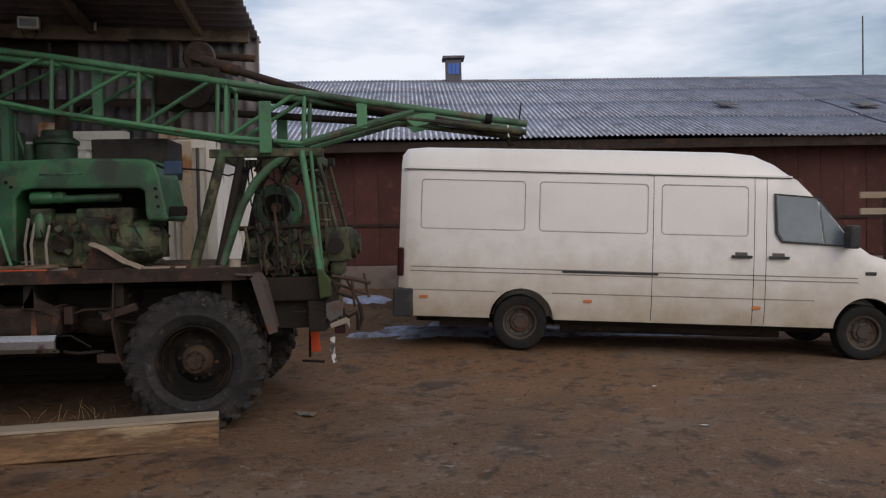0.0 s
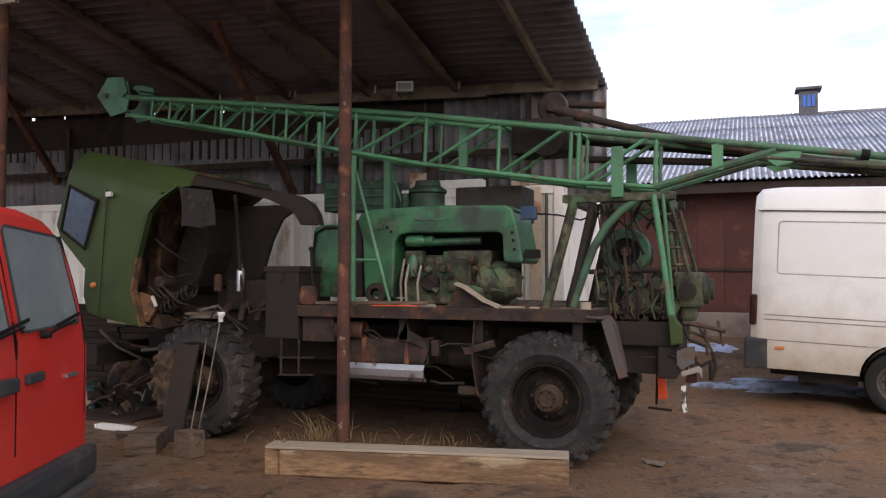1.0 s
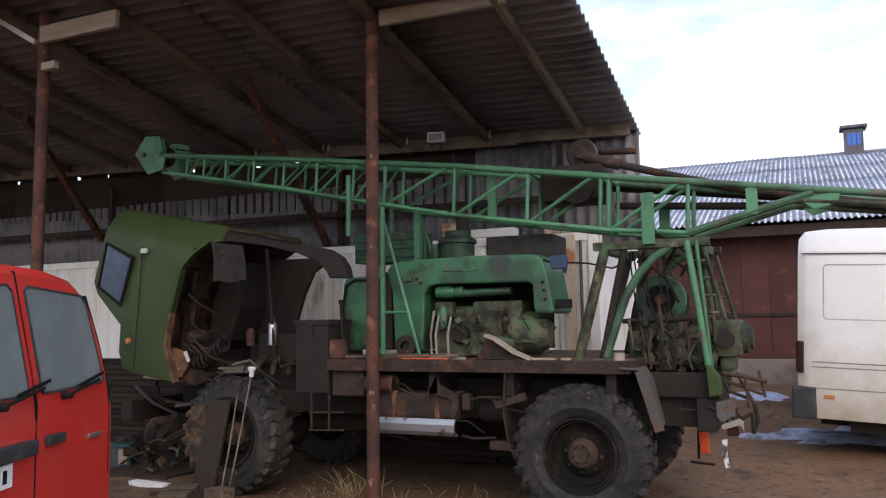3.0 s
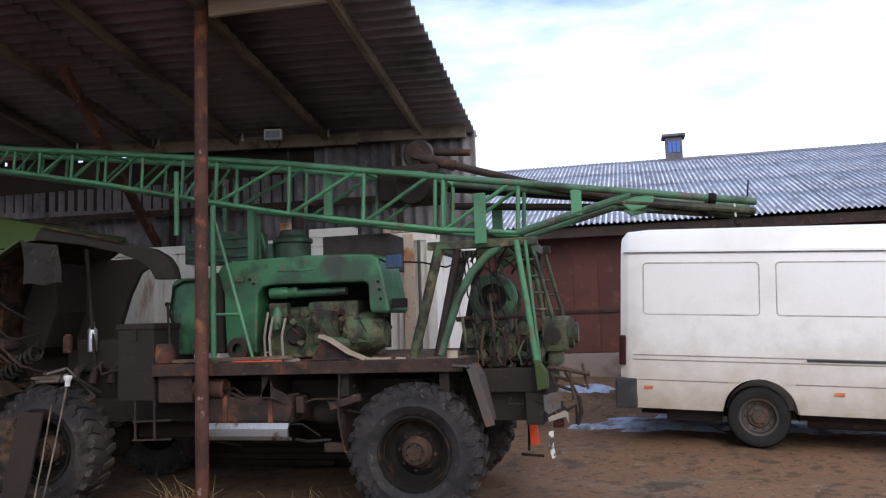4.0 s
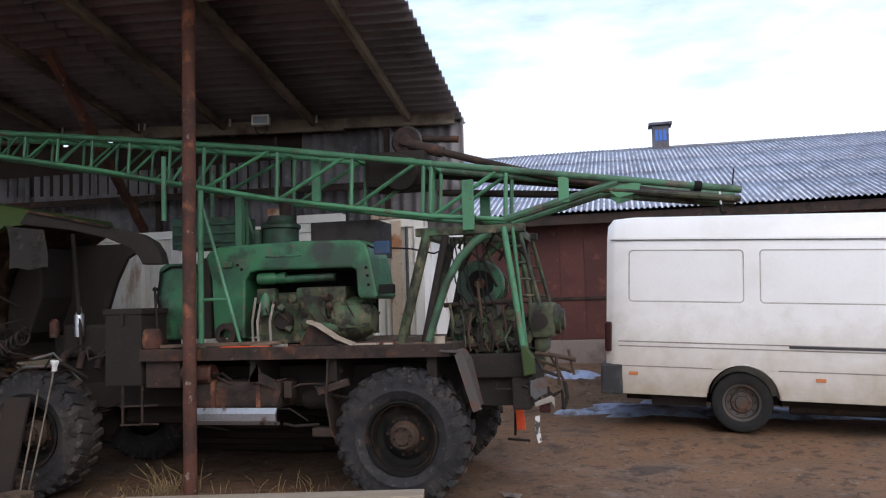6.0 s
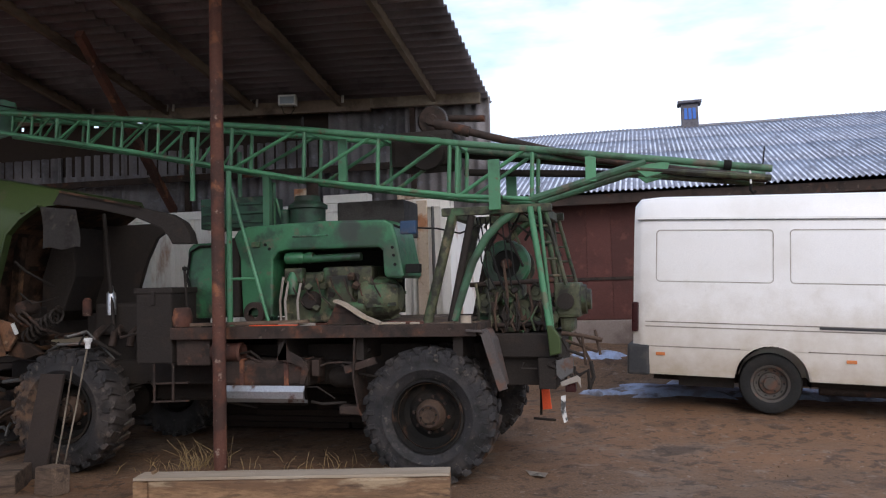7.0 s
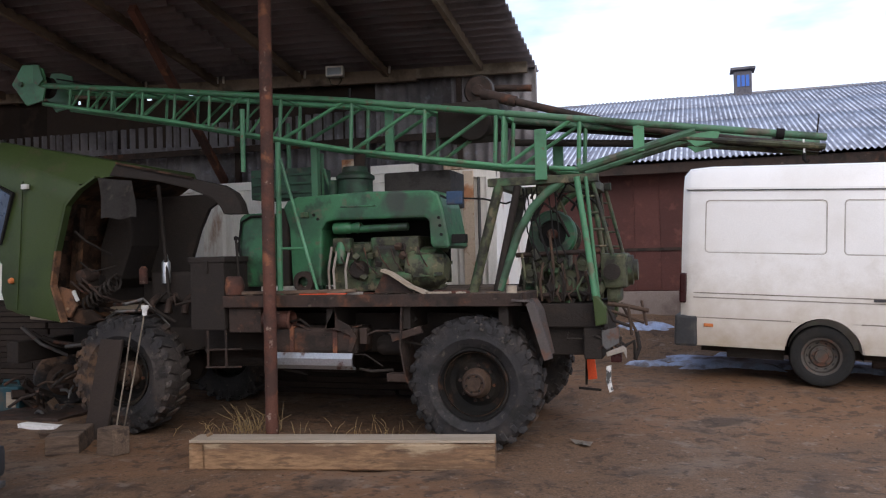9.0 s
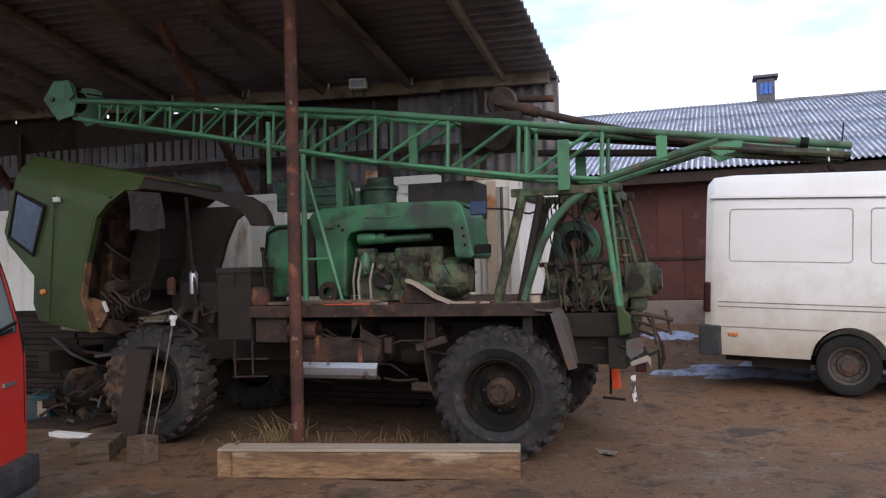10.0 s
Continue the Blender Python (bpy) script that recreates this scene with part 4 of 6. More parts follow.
def lug_tyre(r, width, rim):
    """A cross-country tyre with heavy staggered lugs."""
    h = width / 2
    bm = lathe(bmesh.new(), [(rim, -h * 0.72), (rim + 0.03, -h * 0.90), (r * 0.66, -h * 0.985), (r * 0.67, -h * 1.02), (r * 0.69, -h * 1.02), (r * 0.70, -h * 0.995), (r * 0.78, -h * 1.0), (r * 0.86, -h * 0.98), (r * 0.945, -h * 0.84), (r * 0.965, -h * 0.4), (r * 0.965, h * 0.4), (r * 0.945, h * 0.84), (r * 0.86, h * 0.98), (r * 0.74, h), (rim + 0.03, h * 0.9), (rim, h * 0.72)], 56)
    for f in bm.faces:
        f.smooth = True
    n = 26
    for k in range(n):
        for s in (-1, 1):
            a = 2 * math.pi * (k + (0.25 if s > 0 else -0.25)) / n
            t = Matrix.Rotation(-a, 4, "Y")
            # a crown bar and a shoulder block that wraps down the side wall
            box(bm, -0.032, 0.032, min(s * 0.02, s * h * 0.96), max(s * 0.02, s * h * 0.96), r * 0.93, r * 0.995, 0.008, t @ Matrix.Rotation(s * radians(18), 4, "Z"))
            box(bm, -0.027, 0.027, min(s * h * 0.80, s * h * 1.0), max(s * h * 0.80, s * h * 1.0), r * 0.90, r * 0.968, 0.008, t @ Matrix.Rotation(s * radians(12), 4, "Z"))
            box(bm, -0.022, 0.022, min(s * h * 0.90, s * h * 1.035), max(s * h * 0.90, s * h * 1.035), r * 0.80, r * 0.915, 0.006, t)
    return bm


def truck_wheel(root, x, y, r, side, turn=0.0, steer=0.0):
    rim, width = 0.285, 0.33
    w = part("wheel", lathe(bmesh.new(), [(rim + 0.010, -0.125), (rim + 0.014, -0.15), (rim - 0.004, -0.15), (rim - 0.012, -0.13), (rim - 0.022, -0.02), (rim - 0.04, 0.015), (0.20, 0.025), (0.17, 0.0), (0.15, -0.01), (0.0, -0.01)], 44), "rim_dark", root, "rusty dark steel disc wheel", smooth=True)
    part("hub", lathe(bmesh.new(), [(0.125, -0.01), (0.125, -0.05), (0.11, -0.065), (0.105, -0.10), (0.09, -0.115), (0.06, -0.115), (0.055, -0.13), (0.0, -0.13)], 28), "hub_rust", w, "rusty hub cap", smooth=True)
    w.matrix_local = root.matrix_basis.inverted() @ pose(x, y, r - 0.01, 0, 0, (0 if side < 0 else 180) + steer) @ pose(0, 0, 0, 0, turn, 0)
    part("tyre", lug_tyre(r, width, rim + 0.005), "tractor_rubber", w, "muddy lugged cross-country tyre")
    for k in range(8):
        a = 2 * math.pi * k / 8
        part("wheel_nut", lathe(bmesh.new(), [(0.014, -0.035), (0.014, -0.005)], 6, m=Matrix.Translation((0.148 * math.cos(a), 0, 0.148 * math.sin(a)))), "rust_dark", w)
    bm = lathe(bmesh.new(), [(0.268, -0.09), (0.258, -0.10), (0.262, -0.08)], 40)
    part("lock_ring", bm, "hub_rust", w, smooth=True)
    part("hub_ring", lathe(bmesh.new(), [(0.088, -0.112), (0.092, -0.124), (0.080, -0.126), (0.076, -0.113)], 28), "rust_dark", w, smooth=True)
    for k in range(6):
        a = 2 * math.pi * k / 6 + 0.3
        part("hub_bolt", lathe(bmesh.new(), [(0.009, -0.128), (0.009, -0.112)], 6, m=Matrix.Translation((0.067 * math.cos(a), 0, 0.067 * math.sin(a)))), "gap_black", w)
    return w


def chord_z(line, x):
    for (a, za), (b, zb) in zip(line, line[1:]):
        if x <= b:
            return za + (zb - za) * (x - a) / (b - a)
    return line[-1][1]


def build_truck():
    t = thing("drilling_truck", "old green drilling truck with tipped cab and lowered lattice mast", "truck", pose(-3.7, 7.57, 0))
    R = 0.56
    truck_wheel(t, -2.00, 6.69, R, -1, 7)
    truck_wheel(t, -2.03, 8.46, R, 1, 3)
    truck_wheel(t, -5.46, 6.70, R, -1, 15, 0)
    truck_wheel(t, -5.46, 8.46, R, 1, 9, 0)

    # chassis
    for y in (7.12, 8.02):
        placed("frame_rail", boxes((-6.5, -1.15, y - 0.04, y + 0.04, 0.74, 0.96), bevel=0.006), "chassis", t)
    for x in (-6.3, -4.6, -3.3, -1.3):
        placed("cross_member", boxes((x - 0.05, x + 0.05, 7.16, 7.98, 0.76, 0.92)), "chassis", t)
    for x in (-2.03, -5.41):
        axle = placed("axle", tube(bmesh.new(), [(x, 6.85, 0.535), (x, 8.3, 0.535)], 0.075, 14), "chassis", t, smooth=True)
        part("differential", lathe(bmesh.new(), [(0.0, -0.16), (0.12, -0.13), (0.19, -0.05), (0.19, 0.05), (0.12, 0.13), (0.0, 0.16)], 18, m=Matrix.Translation((x, 7.57, 0.535))), "chassis", axle, smooth=True)
        for y in (7.0, 8.14):
            bm = bmesh.new()
            for k in range(6):
                half = 0.55 - 0.07 * k
                for sx in (-1, 1):
                    bar(bm, (x, y, 0.64 - k * 0.013), (x + sx * half, y, 0.64 + 0.13 * (half / 0.55) ** 2 - k * 0.013), 0.06, 0.011)
            placed("leaf_spring", bm, "chassis", t)
    placed("drive_shaft", tube(bmesh.new(), [(-4.9, 7.6, 0.72), (-2.2, 7.57, 0.58)], 0.04), "chassis", t)
    placed("gearbox", boxes((-5.0, -4.3, 7.3, 7.85, 0.55, 0.95), bevel=0.04), "chassis", t)
    placed("transfer_case", boxes((-3.9, -3.4, 7.35, 7.85, 0.5, 0.85), bevel=0.04), "chassis", t)

    # engine under the lifted cab
    e = placed("engine", boxes((-5.75, -4.75, 7.25, 7.95, 0.85, 1.42), (-5.6, -4.9, 7.18, 7.35, 1.2, 1.52), (-5.6, -4.9, 7.85, 8.02, 1.2, 1.52), bevel=0.04), "chassis", t, "greasy dark truck engine")
    for i in range(4):
        part("exhaust_stub", tube(bmesh.new(), [(-5.5 + i * 0.2, 7.2, 1.28), (-5.5 + i * 0.2, 7.08, 1.22), (-5.5 + i * 0.2, 7.04, 1.1)], 0.035), "rust_dark", e)
    part("air_cleaner", lathe(bmesh.new(), [(0, 1.52), (0.16, 1.52), (0.17, 1.6), (0.12, 1.64), (0, 1.65)], 20, "z", Matrix.Translation((-5.2, 7.6, 0))), "chassis", e, smooth=True)
    part("oil_filter", lathe(bmesh.new(), [(0.0, 1.40), (0.045, 1.40), (0.045, 1.55), (0.02, 1.58), (0, 1.58)], 14, "z", Matrix.Translation((-5.62, 7.1, 0))), "rust", e, smooth=True)
    b = placed("steel_bottle", lathe(bmesh.new(), [(0, 1.40), (0.045, 1.405), (0.045, 1.61), (0.02, 1.65), (0.018, 1.69), (0, 1.70)], 16, "z", Matrix.Translation((-5.36, 7.12, 0))), "steel_bare", t, "bright silver filter canister", smooth=True)
    rnd = random.Random(21)
    for k in range(9):
        x, z = rnd.uniform(-6.1, -4.8), rnd.uniform(0.98, 1.3)
        pts = [(x, 6.98, z), (x + rnd.uniform(0.05, 0.25), 6.93, z + rnd.uniform(-0.12, 0.14)), (x + rnd.uniform(0.25, 0.5), 7.05, z + rnd.uniform(-0.15, 0.1))]
        placed("hose", tube(bmesh.new(), pts, rnd.uniform(0.009, 0.02), 8), rnd.choice(["chassis", "rust_dark", "steel_grey"]), t, smooth=True)
    placed("radiator", boxes((-6.35, -6.22, 7.15, 8.0, 0.95, 1.5), bevel=0.01), "chassis", t)

    # cab, tipped forward on its hinge
    outline = [(-6.93, 2.88), (-7.08, 2.62), (-7.27, 2.10), (-7.20, 1.96), (-6.80, 1.63), (-6.82, 1.36), (-6.75, 1.19), (-6.60, 1.14), (-6.08, 1.055), (-6.20, 1.42), (-6.14, 1.75), (-6.01, 2.19), (-5.86, 2.33), (-5.66, 2.44), (-5.50, 2.47), (-5.50, 2.59)]
    bm = prism(bmesh.new(), outline, 6.46, 8.16, 0.03)
    # the roof band leans in above a crease, and the corner below the window is drawn in
    bmesh.ops.bisect_plane(bm, geom=bm.verts[:] + bm.edges[:] + bm.faces[:], plane_co=(-6.631, 0, 2.503), plane_no=(0.35, 0, 0.937))
    bmesh.ops.bisect_plane(bm, geom=bm.verts[:] + bm.edges[:] + bm.faces[:], plane_co=(-6.70, 0, 2.66), plane_no=(0.30, 0, 0.954))
    for v in bm.verts:
        up = (v.co.x + 6.631) * 0.35 + (v.co.z - 2.503) * 0.937
        nose = max(0.0, -6.75 - v.co.x)
        lean = (0.28 * up + (0.5 * (up - 0.12) if up > 0.12 else 0) if up > 0 else 0) + 0.16 * nose
        v.co.y += lean if v.co.y < 7.3 else -lean
    cab = placed("cab", bm, "cab_green", t, "olive green truck cab tipped forward")
    # hollow of the footwell and wheel arch, open on the underside
    carve(cab, prism(bmesh.new(), [(-6.0, 0.98), (-6.28, 1.14), (-6.50, 1.30), (-6.52, 1.60), (-6.44, 2.00), (-6.24, 2.22), (-5.92, 2.37), (-5.66, 2.455), (-5.30, 2.455), (-5.2, 0.98)], 6.515, 8.10))
    cab.data.materials.append(M["cab_inside"])
    for f in cab.data.polygons:
        if 6.51 < f.center.y < 8.11 and f.center.x > -6.55 and (f.center - Vector((-5.7, 7.3, 1.7))).dot(f.normal) < 0:
            f.material_index = 1
        f.use_smooth = True
    cab.data.set_sharp_from_angle(angle=radians(26))
    rim_line = [(-6.08, 1.06), (-6.20, 1.42), (-6.14, 1.75), (-6.01, 2.19), (-5.86, 2.33), (-5.66, 2.44)]
    for (xa, za), (xb, zb) in zip(rim_line, rim_line[1:]):
        part("arch_flange", bar(bmesh.new(), (xa + 0.012, 6.50, za), (xb + 0.012, 6.50, zb), 0.022, 0.075, up=(0, 1, 0)), "cab_rust" if za < 1.7 else "cab_green", cab)
    part("floor_panel", prism(bmesh.new(), [(-6.20, 1.20), (-6.42, 1.34), (-6.44, 1.62), (-6.36, 2.02), (-6.20, 2.26), (-6.26, 2.30), (-6.47, 2.04), (-6.51, 1.60), (-6.48, 1.32), (-6.22, 1.16)], 6.53, 8.08, 0.008), "cab_inside", cab, "rusty bare underside of the cab")
    for k in (0, 4):
        z = 1.36 + 0.13 * k
        part("floor_rib", bar(bmesh.new(), (-6.41 + 0.012 * k, 6.60, z), (-6.40 + 0.012 * k, 8.05, z + 0.03), 0.05, 0.045), "cab_inside", cab)
    for y in (6.95, 7.45):
        part("floor_beam", bar(bmesh.new(), (-6.36, y, 1.26), (-6.26, y, 2.2), 0.08, 0.07, up=(0, 1, 0)), "cab_inside", cab)
    part("engine_tunnel", prism(bmesh.new(), [(-6.30, 1.3), (-6.02, 1.45), (-5.88, 1.80), (-5.9, 2.3), (-6.1, 2.3), (-6.28, 1.8)], 7.25, 7.95, 0.03), "chassis", cab)
    # rusted bracket, its paler colour painting the daylight at the foot of the opening
    part("hinge_bracket", prism(bmesh.new(), [(-6.24, 1.10), (-6.26, 1.30), (-6.17, 1.40), (-6.02, 1.36), (-5.98, 1.22), (-6.06, 1.10)], 6.56, 6.60, 0.012), "cab_rust", cab, "pale rusted hinge bracket")
    part("hinge_bracket", prism(bmesh.new(), [(-6.12, 1.06), (-6.10, 1.20), (-5.88, 1.16), (-5.74, 1.07), (-5.92, 1.02)], 6.62, 6.68, 0.012), "cab_inside", cab)
    part("bright_lever", bar(bmesh.new(), (-6.00, 6.55, 1.36), (-5.95, 6.55, 1.26), 0.02, 0.03), "galvanised", cab)
    coil = [(-6.06 + 0.026 * k / 4, 6.78 + 0.075 * math.cos(k * math.pi / 4), 1.20 + 0.075 * math.sin(k * math.pi / 4) + 0.004 * k) for k in range(60)]
    part("coil_spring", tube(bmesh.new(), coil, 0.014, 7), "chassis", cab, "greasy coil spring", smooth=True)
    for k in range(9):
        x, z = rnd.uniform(-6.25, -5.85), rnd.uniform(1.12, 1.95)
        part("pedal_rod", tube(bmesh.new(), [(x, 6.68, z), (x + 0.10, 6.72, z - 0.10), (x + 0.16, 7.0, z - rnd.uniform(0.0, 0.25))], rnd.uniform(0.008, 0.016), 8), rnd.choice(["rust_dark", "chassis", "cab_inside"]), cab, smooth=True)
    part("steering_box", lathe(bmesh.new(), [(0, -0.1), (0.06, -0.1), (0.08, 0), (0.06, 0.1), (0, 0.1)], 12, m=Matrix.Translation((-6.05, 6.80, 1.50))), "rust_dark", cab, smooth=True)
    glass = part("window", prism(bmesh.new(), [(-7.02, 2.475), (-6.65, 2.315), (-6.80, 1.87), (-7.14, 2.045)], 0.0, 0.02, 0.004), "cab_glass", cab, "dark blue cab door glass")
    seal = part("window_frame", strip(bmesh.new(), [(-7.045, 2.515), (-6.615, 2.335), (-6.785, 1.825), (-7.185, 2.035)], 0.03, -0.008, 0.02), "gap_black", cab)
    for o in (glass, seal):
        for v in o.data.vertices:
            v.co.y += 6.452 + 0.16 * max(0.0, -6.75 - v.co.x)
    part("body_crease", bar(bmesh.new(), (-6.50, 6.457, 2.44), (-6.60, 6.457, 1.18), 0.012, 0.012), "cab_green", cab)
    part("door_handle", boxes((-6.49, -6.42, 6.42, 6.46, 2.36, 2.41), bevel=0.008), "galvanised", cab)
    part("side_lamp", lathe(bmesh.new(), [(0.0, -0.03), (0.025, -0.025), (0.032, 0.0)], 12, m=Matrix.Translation((-6.66, 6.458, 1.47))), "amber", cab, smooth=True)
    # wing and mud flap swung up with the cab
    wing = placed("wing", prism(bmesh.new(), [(-5.60, 2.46), (-5.52, 2.575), (-5.07, 2.475), (-4.63, 2.375), (-4.36, 2.31), (-4.23, 2.235), (-4.165, 2.14), (-4.14, 2.035), (-4.34, 2.04), (-4.38, 2.11), (-4.46, 2.19), (-4.7, 2.29), (-5.07, 2.38)], 6.60, 6.71, 0.012), "chassis", t, "dull dark wheel arch tipped up with the cab")
    part("lip", bar(bmesh.new(), (-5.5, 6.590, 2.575), (-4.65, 6.590, 2.385), 0.03, 0.02), "cab_inside", wing)
    bm = bmesh.new()
    n = 8
    cols = []
    for i in range(n + 1):
        f = i / n
        xt, zt = -5.62 + 0.40 * f, 2.43 - 0.05 * f
        xb, zb = -5.545 + 0.38 * f, 2.035 + 0.012 * math.sin(9 * f)
        cols.append([bm.verts.new((xt + (xb - xt) * s / 4, 6.47 + 0.018 * math.sin(5 * f + s) - 0.01 * s, zt + (zb - zt) * s / 4)) for s in range(5)])
    for a, c in zip(cols, cols[1:]):
        for s in range(4):
            bm.faces.new((a[s], c[s], c[s + 1], a[s + 1]))
    bmesh.ops.solidify(bm, geom=bm.faces, thickness=0.012)
    placed("mud_flap", bm, "grey_cover", t, "stiff grey rubber mud flap", smooth=True)
    placed("cab_back_panel", prism(bmesh.new(), [(-6.1, 1.5), (-5.49, 1.5), (-5.46, 1.66), (-5.36, 1.95), (-5.24, 2.18), (-5.12, 2.25), (-5.12, 2.34), (-6.1, 2.34)], 7.70, 7.76, 0.008), "chassis", t, "dark grimy cab back panel")
    placed("cab_prop", tube(bmesh.new(), [(-5.3, 7.1, 1.1), (-5.42, 7.1, 2.4)], 0.02), "chassis", t)
    placed("front_bumper", prism(bmesh.new(), [(-7.25, 1.84), (-6.9, 1.62), (-6.62, 1.26), (-6.0, 1.10), (-6.6, 0.98), (-7.3, 1.02)], 7.3, 8.6, 0.03), "wood_board", t, "dull pale grey front panel")
    placed("front_cross_bar", boxes((-7.0, -6.85, 6.7, 8.4, 0.62, 0.84), bevel=0.02), "chassis", t)
    for k in range(5):
        x = -6.95 + 0.14 * k
        placed("front_linkage", tube(bmesh.new(), [(x, 6.85, 0.98 - 0.05 * k), (x + 0.2, 6.9, 0.80), (x + 0.35, 7.1, 0.66 + 0.06 * k)], 0.018, 8), rnd.choice(["steel_grey", "rust_dark", "chassis"]), t, smooth=True)

    # deck
    deck = placed("deck", boxes((-4.34, -1.60, 6.60, 8.58, 1.225, 1.265)), "rust_dark", t, "rusty flat steel deck")
    part("edge_rail", boxes((-4.34, -1.58, 6.55, 6.60, 1.19, 1.295), bevel=0.006), "rust_dark", deck, "rusted deck edge channel")
    part("edge_rail", boxes((-4.34, -1.58, 8.58, 8.63, 1.19, 1.295), bevel=0.006), "rust_dark", deck)
    part("edge_rail", boxes((-1.60, -1.55, 6.60, 8.58, 1.19, 1.295), bevel=0.006), "rust_dark", deck)
    for k in range(8):
        x = -4.33 + 0.342 * k
        part("deck_plank", boxes((x, x + 0.335, 6.605, 8.575, 1.265, 1.285 + 0.004 * (k % 3)), bevel=0.004), "wood_old", deck)
    for x in (-4.1, -3.3, -2.6, -1.75):
        part("cross_bearer", boxes((x - 0.04, x + 0.04, 6.62, 8.5, 1.0, 1.22)), "chassis", deck)
    for y in (7.12, 8.02):
        part("sub_frame", boxes((-4.3, -1.0, y - 0.05, y + 0.05, 0.96, 1.10)), "chassis", deck)
    rear = placed("rear_frame", boxes((-1.60, -0.98, 7.0, 8.15, 0.98, 1.18), (-1.15, -1.0, 6.95, 8.2, 0.72, 0.98), bevel=0.012), "chassis", t)
    placed("deck_clutter", bar(bmesh.new(), (-4.2, 6.66, 1.315), (-3.05, 6.63, 1.33), 0.03, 0.028), "wood_old", t)
    bent = bmesh.new()
    for a, b2 in (((-2.80, 6.62, 1.50), (-2.72, 6.62, 1.47)), ((-2.72, 6.62, 1.47), (-2.55, 6.62, 1.36)), ((-2.55, 6.62, 1.36), (-2.40, 6.62, 1.30))):
        bar(bent, a, b2, 0.10, 0.022)
    placed("bent_plate", bent, "wood_board", t, "bent grey metal strip lying on the deck")
    placed("guard_plate", prism(bmesh.new(), [(-2.90, 1.30), (-2.80, 1.495), (-2.55, 1.30)], 6.66, 6.70), "rust_dark", t)
    placed("orange_strip", boxes((-3.60, -3.15, 6.61, 6.65, 1.297, 1.304)), "orange", t, "faded orange strip")
    for x, w2 in ((-2.45, 0.24), (-2.15, 0.08)):
        placed("rag", boxes((x, x + w2, 6.61, 6.70, 1.292, 1.308), bevel=0.006), "wood_board", t)
    placed("tin", lathe(bmesh.new(), [(0, 1.29), (0.045, 1.29), (0.045, 1.35), (0, 1.35)], 16, "z", Matrix.Translation((-1.70, 6.72, 0))), "wood_board", t, smooth=True)
    # oily rags, offcuts and bolts along the deck edge
    for k in range(16):
        x = -4.2 + 0.155 * k + rnd.uniform(-0.05, 0.05)
        w2, h2 = rnd.uniform(0.03, 0.10), rnd.uniform(0.010, 0.03)
        placed("deck_scrap", box(bmesh.new(), -w2, w2, -0.02, 0.02, 0, h2, 0.005, pose(x, 6.68 + rnd.uniform(-0.03, 0.10), 1.29, 0, rnd.uniform(-6, 6), rnd.uniform(-25, 25))), rnd.choice(["wood_old", "rust_dark", "chassis", "rust", "drab_and_groove_shade"]), t)
    # mudguards
    guard = bmesh.new()
    path = [(-1.66, 1.24), (-1.52, 1.23), (-1.47, 1.15), (-1.39, 0.78)]
    for (xa, za), (xb, zb) in zip(path, path[1:]):
        bar(guard, (xa, 6.70, za), (xb, 6.70, zb), 0.36, 0.015, up=(0.3, 0, 1))
    bar(guard, (-1.505, 6.52, 1.22), (-1.37, 6.52, 0.77), 0.012, 0.075, up=(1, 0, 0.3))
    placed("mudguard", guard, "guard_paint", t, "dented grey-brown rear mudguard")
    guard = bmesh.new()
    path = [(-2.62, 1.20), (-2.64, 0.85), (-2.60, 0.60), (-2.54, 0.48)]
    for (xa, za), (xb, zb) in zip(path, path[1:]):
        bar(guard, (xa, 6.72, za), (xb, 6.72, zb), 0.30, 0.014, up=(1, 0, 0.1))
    placed("mudguard", guard, "rust_dark", t, "rust-brown front mudguard plate")
    placed("guard_stay", bar(bmesh.new(), (-2.72, 6.6, 0.92), (-2.45, 6.6, 1.0), 0.03, 0.06), "rust_dark", t)

    # boxes and tanks under the deck
    bx = placed("battery_box", boxes((-4.70, -4.34, 6.58, 7.05, 0.98, 1.64), bevel=0.012), "chassis", t, "black steel battery box")
    part("lid", boxes((-4.715, -4.325, 6.57, 7.06, 1.60, 1.655), bevel=0.008), "chassis", bx)
    part("hasp", boxes((-4.54, -4.50, 6.56, 6.58, 1.50, 1.62), bevel=0.004), "chassis", bx)
    step = bmesh.new()
    for x in (-4.535, -4.345):
        bar(step, (x, 6.6, 0.98), (x, 6.6, 0.64), 0.02, 0.012, up=(0, 1, 0))
    for z in (0.64, 0.80):
        bar(step, (-4.56, 6.6, z), (-4.20, 6.62, z + 0.01), 0.02, 0.014)
    placed("step", step, "rust_dark", t, "bent flat-bar boarding step")
    placed("tool_box", boxes((-4.31, -3.98, 6.60, 6.95, 0.96, 1.20), bevel=0.01), "rust_dark", t, "rust-brown tool box")
    placed("exhaust_drum", lathe(bmesh.new(), [(0.0, -3.98), (0.082, -3.98), (0.088, -3.95), (0.082, -3.93), (0.082, -3.74), (0.09, -3.72), (0.075, -3.70), (0.06, -3.74), (0, -3.74)], 20, "x", Matrix.Translation((0, 6.68, 1.07))), "rust", t, "rusty open pipe end", smooth=True)
    tank = placed("fuel_tank", boxes((-3.90, -3.08, 6.66, 7.05, 0.77, 1.0), bevel=0.035), "rust_dark", t, "grimy fuel tank")
    for x in (-3.70, -3.28):
        part("strap", boxes((x - 0.02, x + 0.02, 6.645, 7.06, 0.76, 1.01), bevel=0.004), "rust", tank)
